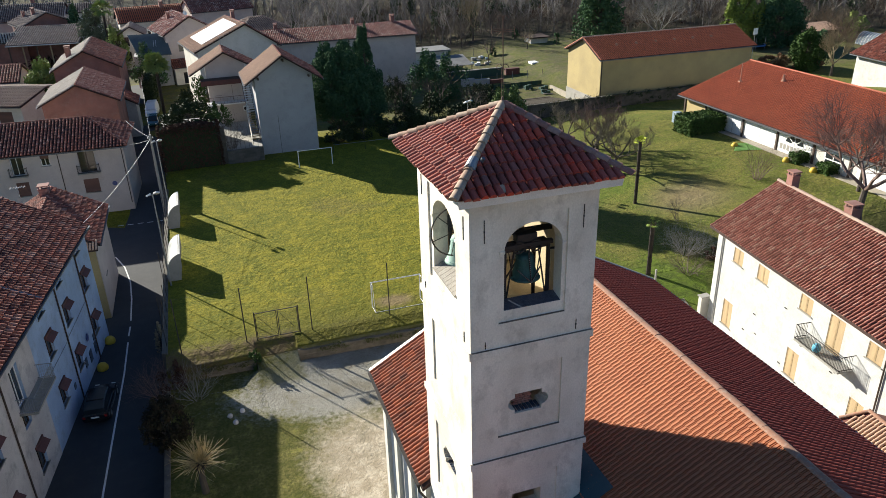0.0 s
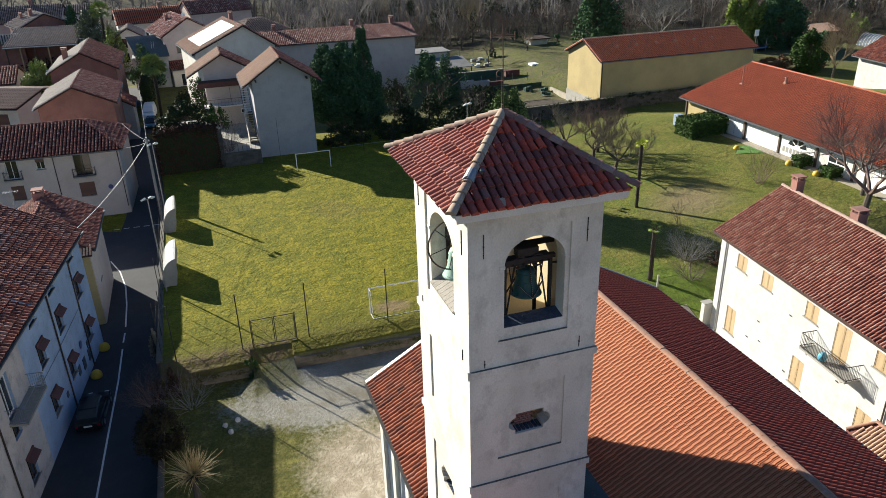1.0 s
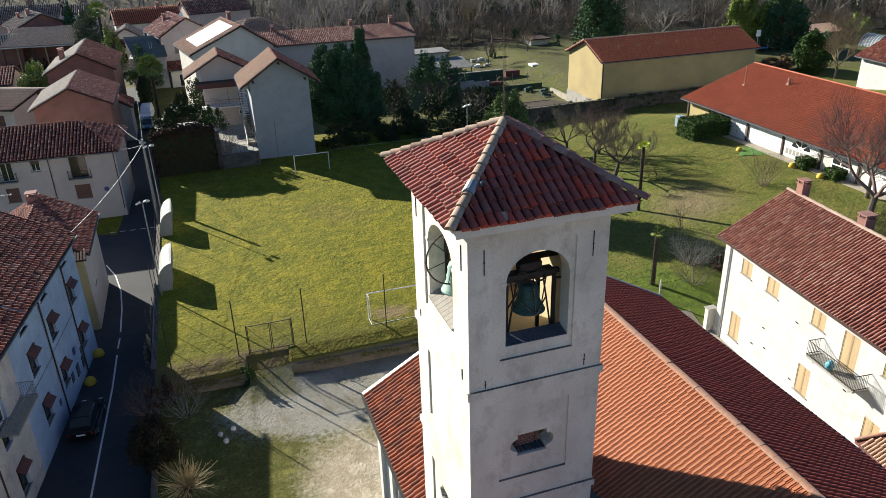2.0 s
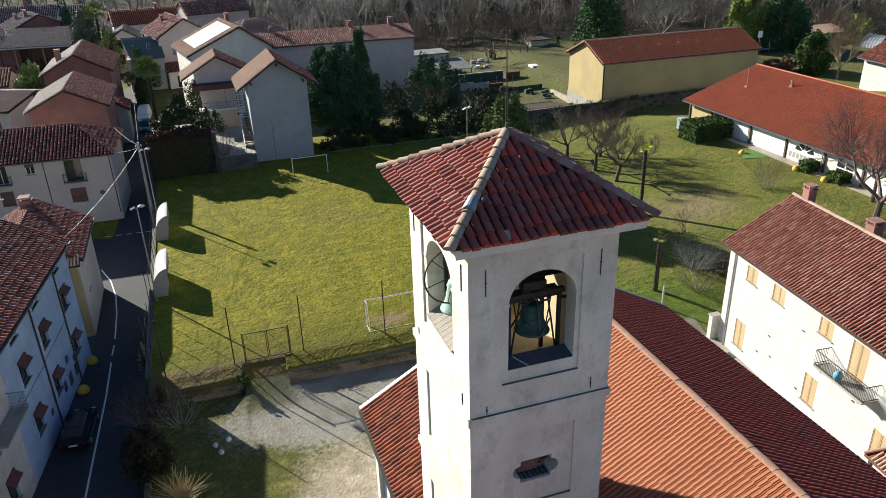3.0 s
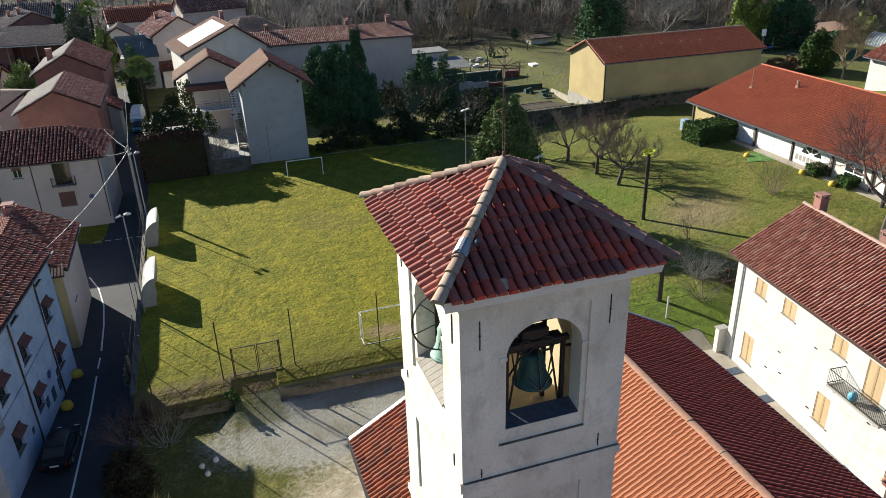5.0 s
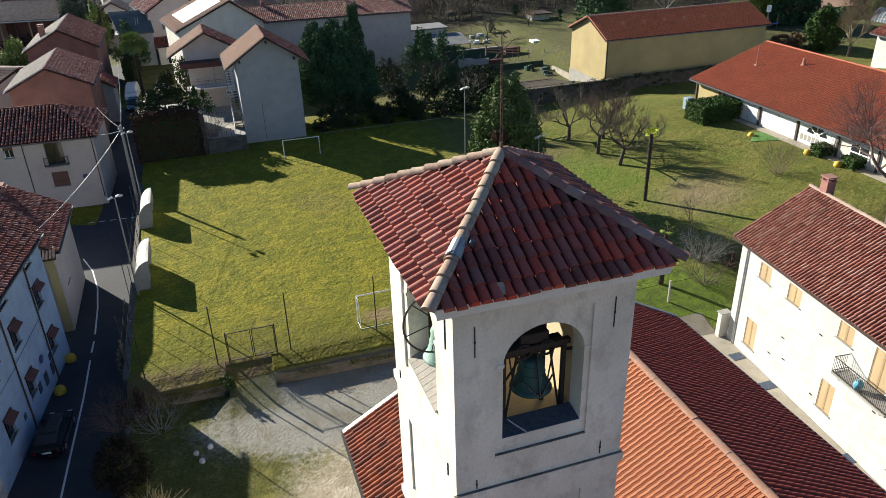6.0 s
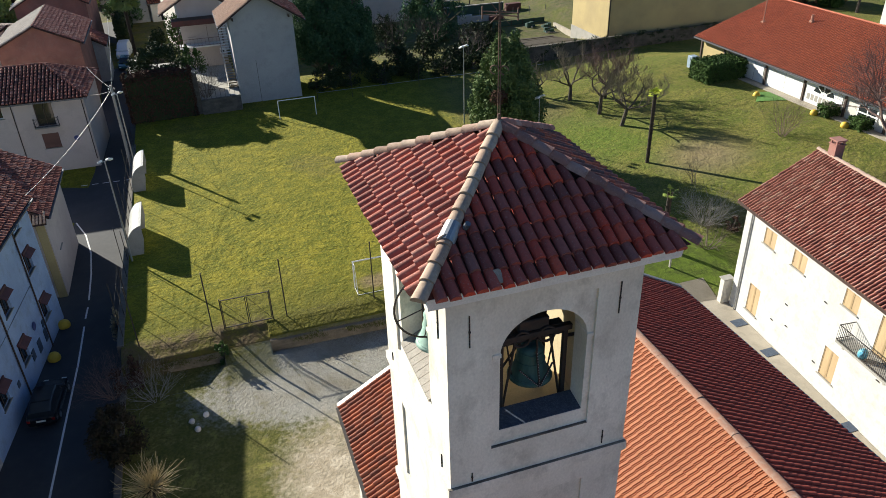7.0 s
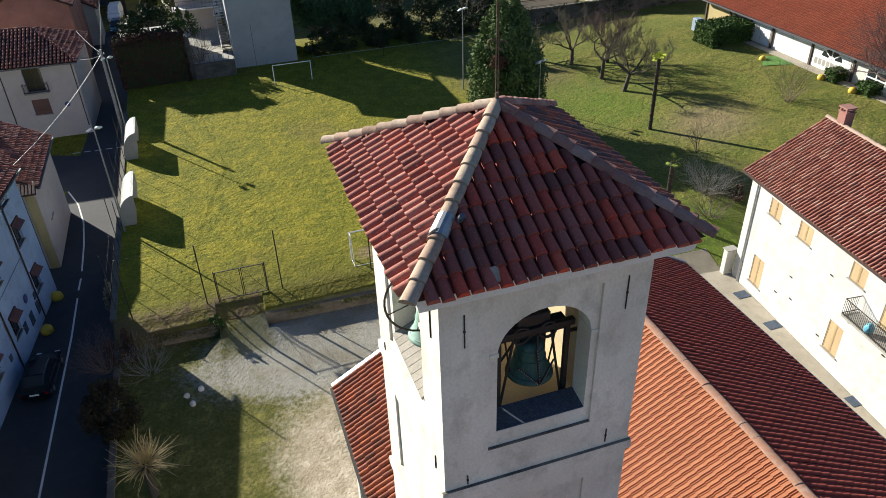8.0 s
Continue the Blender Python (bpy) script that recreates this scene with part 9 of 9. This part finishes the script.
for i in range(16):
    part("post", tubes(((38 + i * 3.0, 112 - i * 0.2, -1.6), (38 + i * 3.0, 112 - i * 0.2, 0.4), 0.05), n=5), "concrete", gf)
    part("post", tubes(((40 + i * 3.0, 138 - i * 0.3, -1.6), (40 + i * 3.0, 138 - i * 0.3, 0.6), 0.05), n=5), "concrete", gf)
wt = thing("water_tank", "white garden tank beside the barn", "tank", (58, 118, -1))
part("basin", bevelled(boxes((57.0, 61.5, 117.5, 119.5, -1.6, 0.3)), 0.05), "white_paint", wt)
hut = thing("garden_hut", "small pale garden hut by the wood edge", "hut", (67, 138, -1))
part("wall", boxes((65.5, 69.5, 136.5, 140.0, -1.6, 1.6)), "plaster_white", hut)
part("roof", boxes((65.0, 70.0, 136.0, 140.5, 1.6, 1.85)), "roof_deck", hut)
for i, (x, y, h) in enumerate(((52, 128, 5.5), (58, 141, 6), (47, 141, 6.5), (62, 131, 4.6), (53, 147, 7.5))):
    bare_tree(x, y, G(x, y), h, 300 + i, "bare fruit tree in the far garden", 0.6, 4, 0.12, up=0.4, mat="twig_pale" if i == 3 else "twig")
bare_tree(57, 150, G(57, 150), 10, 310, "pale blossoming bare tree at the wood edge", 0.55, 5, 0.16, up=0.5, mat="twig_pale")
for i, (x, y) in enumerate(((55.0, 133.0), (64.0, 142.0), (70.0, 133.0))):
    leafy(x, y, G(x, y), 0.9, 0.9, 2.6, 320 + i, "small dark conical shrub in the far garden", "leaf_conifer", 500, 0.2, 12, name="shrub", category="shrub")

# yard behind the barn and the hall: shack, glasshouse, notice, brushwood, clutter
sk_t = thing("garden_shack", "dark wooden shack with a pale sheet roof", "shack", (122.0, 113.0, 0.3))
part("wall", boxes((118.5, 126.5, 112.0, 116.0, 0.0, 2.5)), "wood_dark", sk_t)
_sb = bmesh.new()
slab(_sb, (118.0, 111.4, 2.55), (127.2, 111.4, 2.55), (127.2, 116.4, 3.5), (118.0, 116.4, 3.5), 0.12)
part("roof", _sb, "tile_tan", sk_t)
gh = thing("glasshouse", "small arched glasshouse with pale sheeting", "glasshouse", (124.0, 103.0, 0.3))
for k in range(7):
    a = [(126.5 - 2.0 * math.cos(math.pi * i / 10), 101.0 + 0.7 * k, 0.3 + 2.6 * math.sin(math.pi * i / 10)) for i in range(11)]
    part("hoop", tubes(*[(p, q, 0.05) for p, q in zip(a, a[1:])], n=4), "white_paint", gh)
_gb = bmesh.new()
_gr = [[_gb.verts.new((126.5 - 1.97 * math.cos(math.pi * i / 10), 101.0 + 4.2 * j, 0.3 + 2.56 * math.sin(math.pi * i / 10))) for i in range(11)] for j in (0, 1)]
for i in range(10):
    _gb.faces.new((_gr[0][i], _gr[0][i + 1], _gr[1][i + 1], _gr[1][i]))
bmesh.ops.solidify(_gb, geom=_gb.faces[:], thickness=0.02)
part("sheeting", _gb, "pale_blue", gh, "pale translucent sheeting")
nb = thing("notice_post", "white board on a slim post behind the barn", "notice board", (90.0, 95.0, 0.3))
part("post", tubes(((90.0, 95.0, 0.0), (90.0, 95.0, 6.4), 0.06), n=6), "galvanised", nb)
part("board", bevelled(boxes((89.55, 90.45, 94.9, 94.97, 6.3, 7.4)), 0.02), "white_paint", nb)
M["brush"] = material("brush", ((0.30, 0.215, 0.13), (0.17, 0.12, 0.08), (0.40, 0.32, 0.20)), 0.9, 0.4, 8, 0.0, rand="island", rand_amount=0.7, stain=0.4)
_rb = random.Random(611)
for i in range(16):
    _x = _rb.uniform(108, 150)
    _y = _rb.uniform(106, 126) - (_x - 108) * 0.25
    twiggy(_x, _y, G(_x, _y), 2.4, _rb.uniform(3.0, 5.5), 620 + i, "ochre bare brushwood at the wood edge", ("brush", "twig_rosy", "twig_pale")[i % 3], shoots=26, fan=1.0, depth=2, thick=0.05)
for i, (x, y) in enumerate(((128.0, 108.0), (140.0, 101.0), (133.0, 115.0))):
    leafy(x, y, G(x, y), 2.6, 2.6, 4.6, 650 + i, "glossy evergreen shrub at the wood edge", "leaf_palm" if i != 1 else "leaf_conifer", 2600, 0.28, 26, name="shrub", category="shrub", base=0.03)
_rc = random.Random(77)
for i in range(14):
    x, y = _rc.uniform(47.5, 53.5), _rc.uniform(126.0, 134.0)
    w, d, h = _rc.uniform(0.2, 0.7), _rc.uniform(0.12, 0.4), _rc.uniform(0.15, 0.6)
    tagged(part("garden_box", turned(bevelled(boxes((-w, w, -d, d, -0.2, h)), 0.04), pose(x, y, G(x, y), 0, 0, _rc.uniform(0, 90))), ("white_paint", "concrete", "wood_tan", "pale_blue")[i % 4]), "pale box or board lying in the far garden", "box", group="garden clutter")
_kb = bmesh.new()
solid(_kb, [(52.9, 101.5, -1.8), (53.3, 101.5, -1.8), (51.0, 82.6, -1.8), (50.6, 82.6, -1.8), (52.9, 101.5, -0.5), (53.3, 101.5, -0.5), (51.0, 82.6, 0.6), (50.6, 82.6, 0.6)], BOX)
tagged(part("bed_edging", _kb, "path_slabs"), "pale stone edging beside the vegetable beds", "edging", kind="structure")

# green mat on the lawn before the hall
M["mat_green"] = material("mat_green", ((0.20, 0.40, 0.10), (0.17, 0.34, 0.085), (0.24, 0.40, 0.14)), 0.9, 1.5, 25, 0.2, stain=0.4)
mt = bmesh.new()
_g = [[mt.verts.new((50.9 + 0.35 * j + 0.32 * i, 50.5 + 0.36 * j - 0.12 * i, G(50.9 + 0.35 * j + 0.32 * i, 50.5 + 0.36 * j - 0.12 * i) + 0.05 - 0.03 * (i in (0, 9)))) for i in range(10)] for j in range(7)]
for a, b in zip(_g, _g[1:]):
    for i in range(9):
        mt.faces.new((a[i], a[i + 1], b[i + 1], b[i]))
bmesh.ops.solidify(mt, geom=mt.faces[:], thickness=0.03)
tagged(part("green_mat", mt, "mat_green"), "bright green artificial grass mat on the lawn", "mat")

tr = thing("trampoline", "round blue garden trampoline behind the hall", "trampoline", (103, 110, 0.4))
M["blue_pad"] = material("blue_pad", ((0.05, 0.16, 0.36), (0.045, 0.14, 0.32), (0.1, 0.2, 0.36)), 0.5, 2, 20, 0.0)
_b = bmesh.new()
ring(_b, (103, 110, 1.3), 2.2, 0.16, "z", 28, 6)
part("pad", _b, "blue_pad", tr)
part("jumping_mat", lathe([(0.001, 0.0), (2.1, 0.0), (2.1, -0.03), (0.001, -0.03)], 24, (103, 110, 1.3)), "rubber", tr)
for k in range(6):
    a = k * 1.047
    part("leg", tubes(((103 + 2.2 * math.cos(a), 110 + 2.2 * math.sin(a), 0.2), (103 + 2.2 * math.cos(a), 110 + 2.2 * math.sin(a), 3.0), 0.04), n=6), "galvanised", tr)


# ---- nave tiles nearest the tower ----
tiles_single("roof_tile", NAVE_NEAR, grooved_template(0.172, 0.33, 0.040), "tile_nave", nave_roof, 0.005, 77)
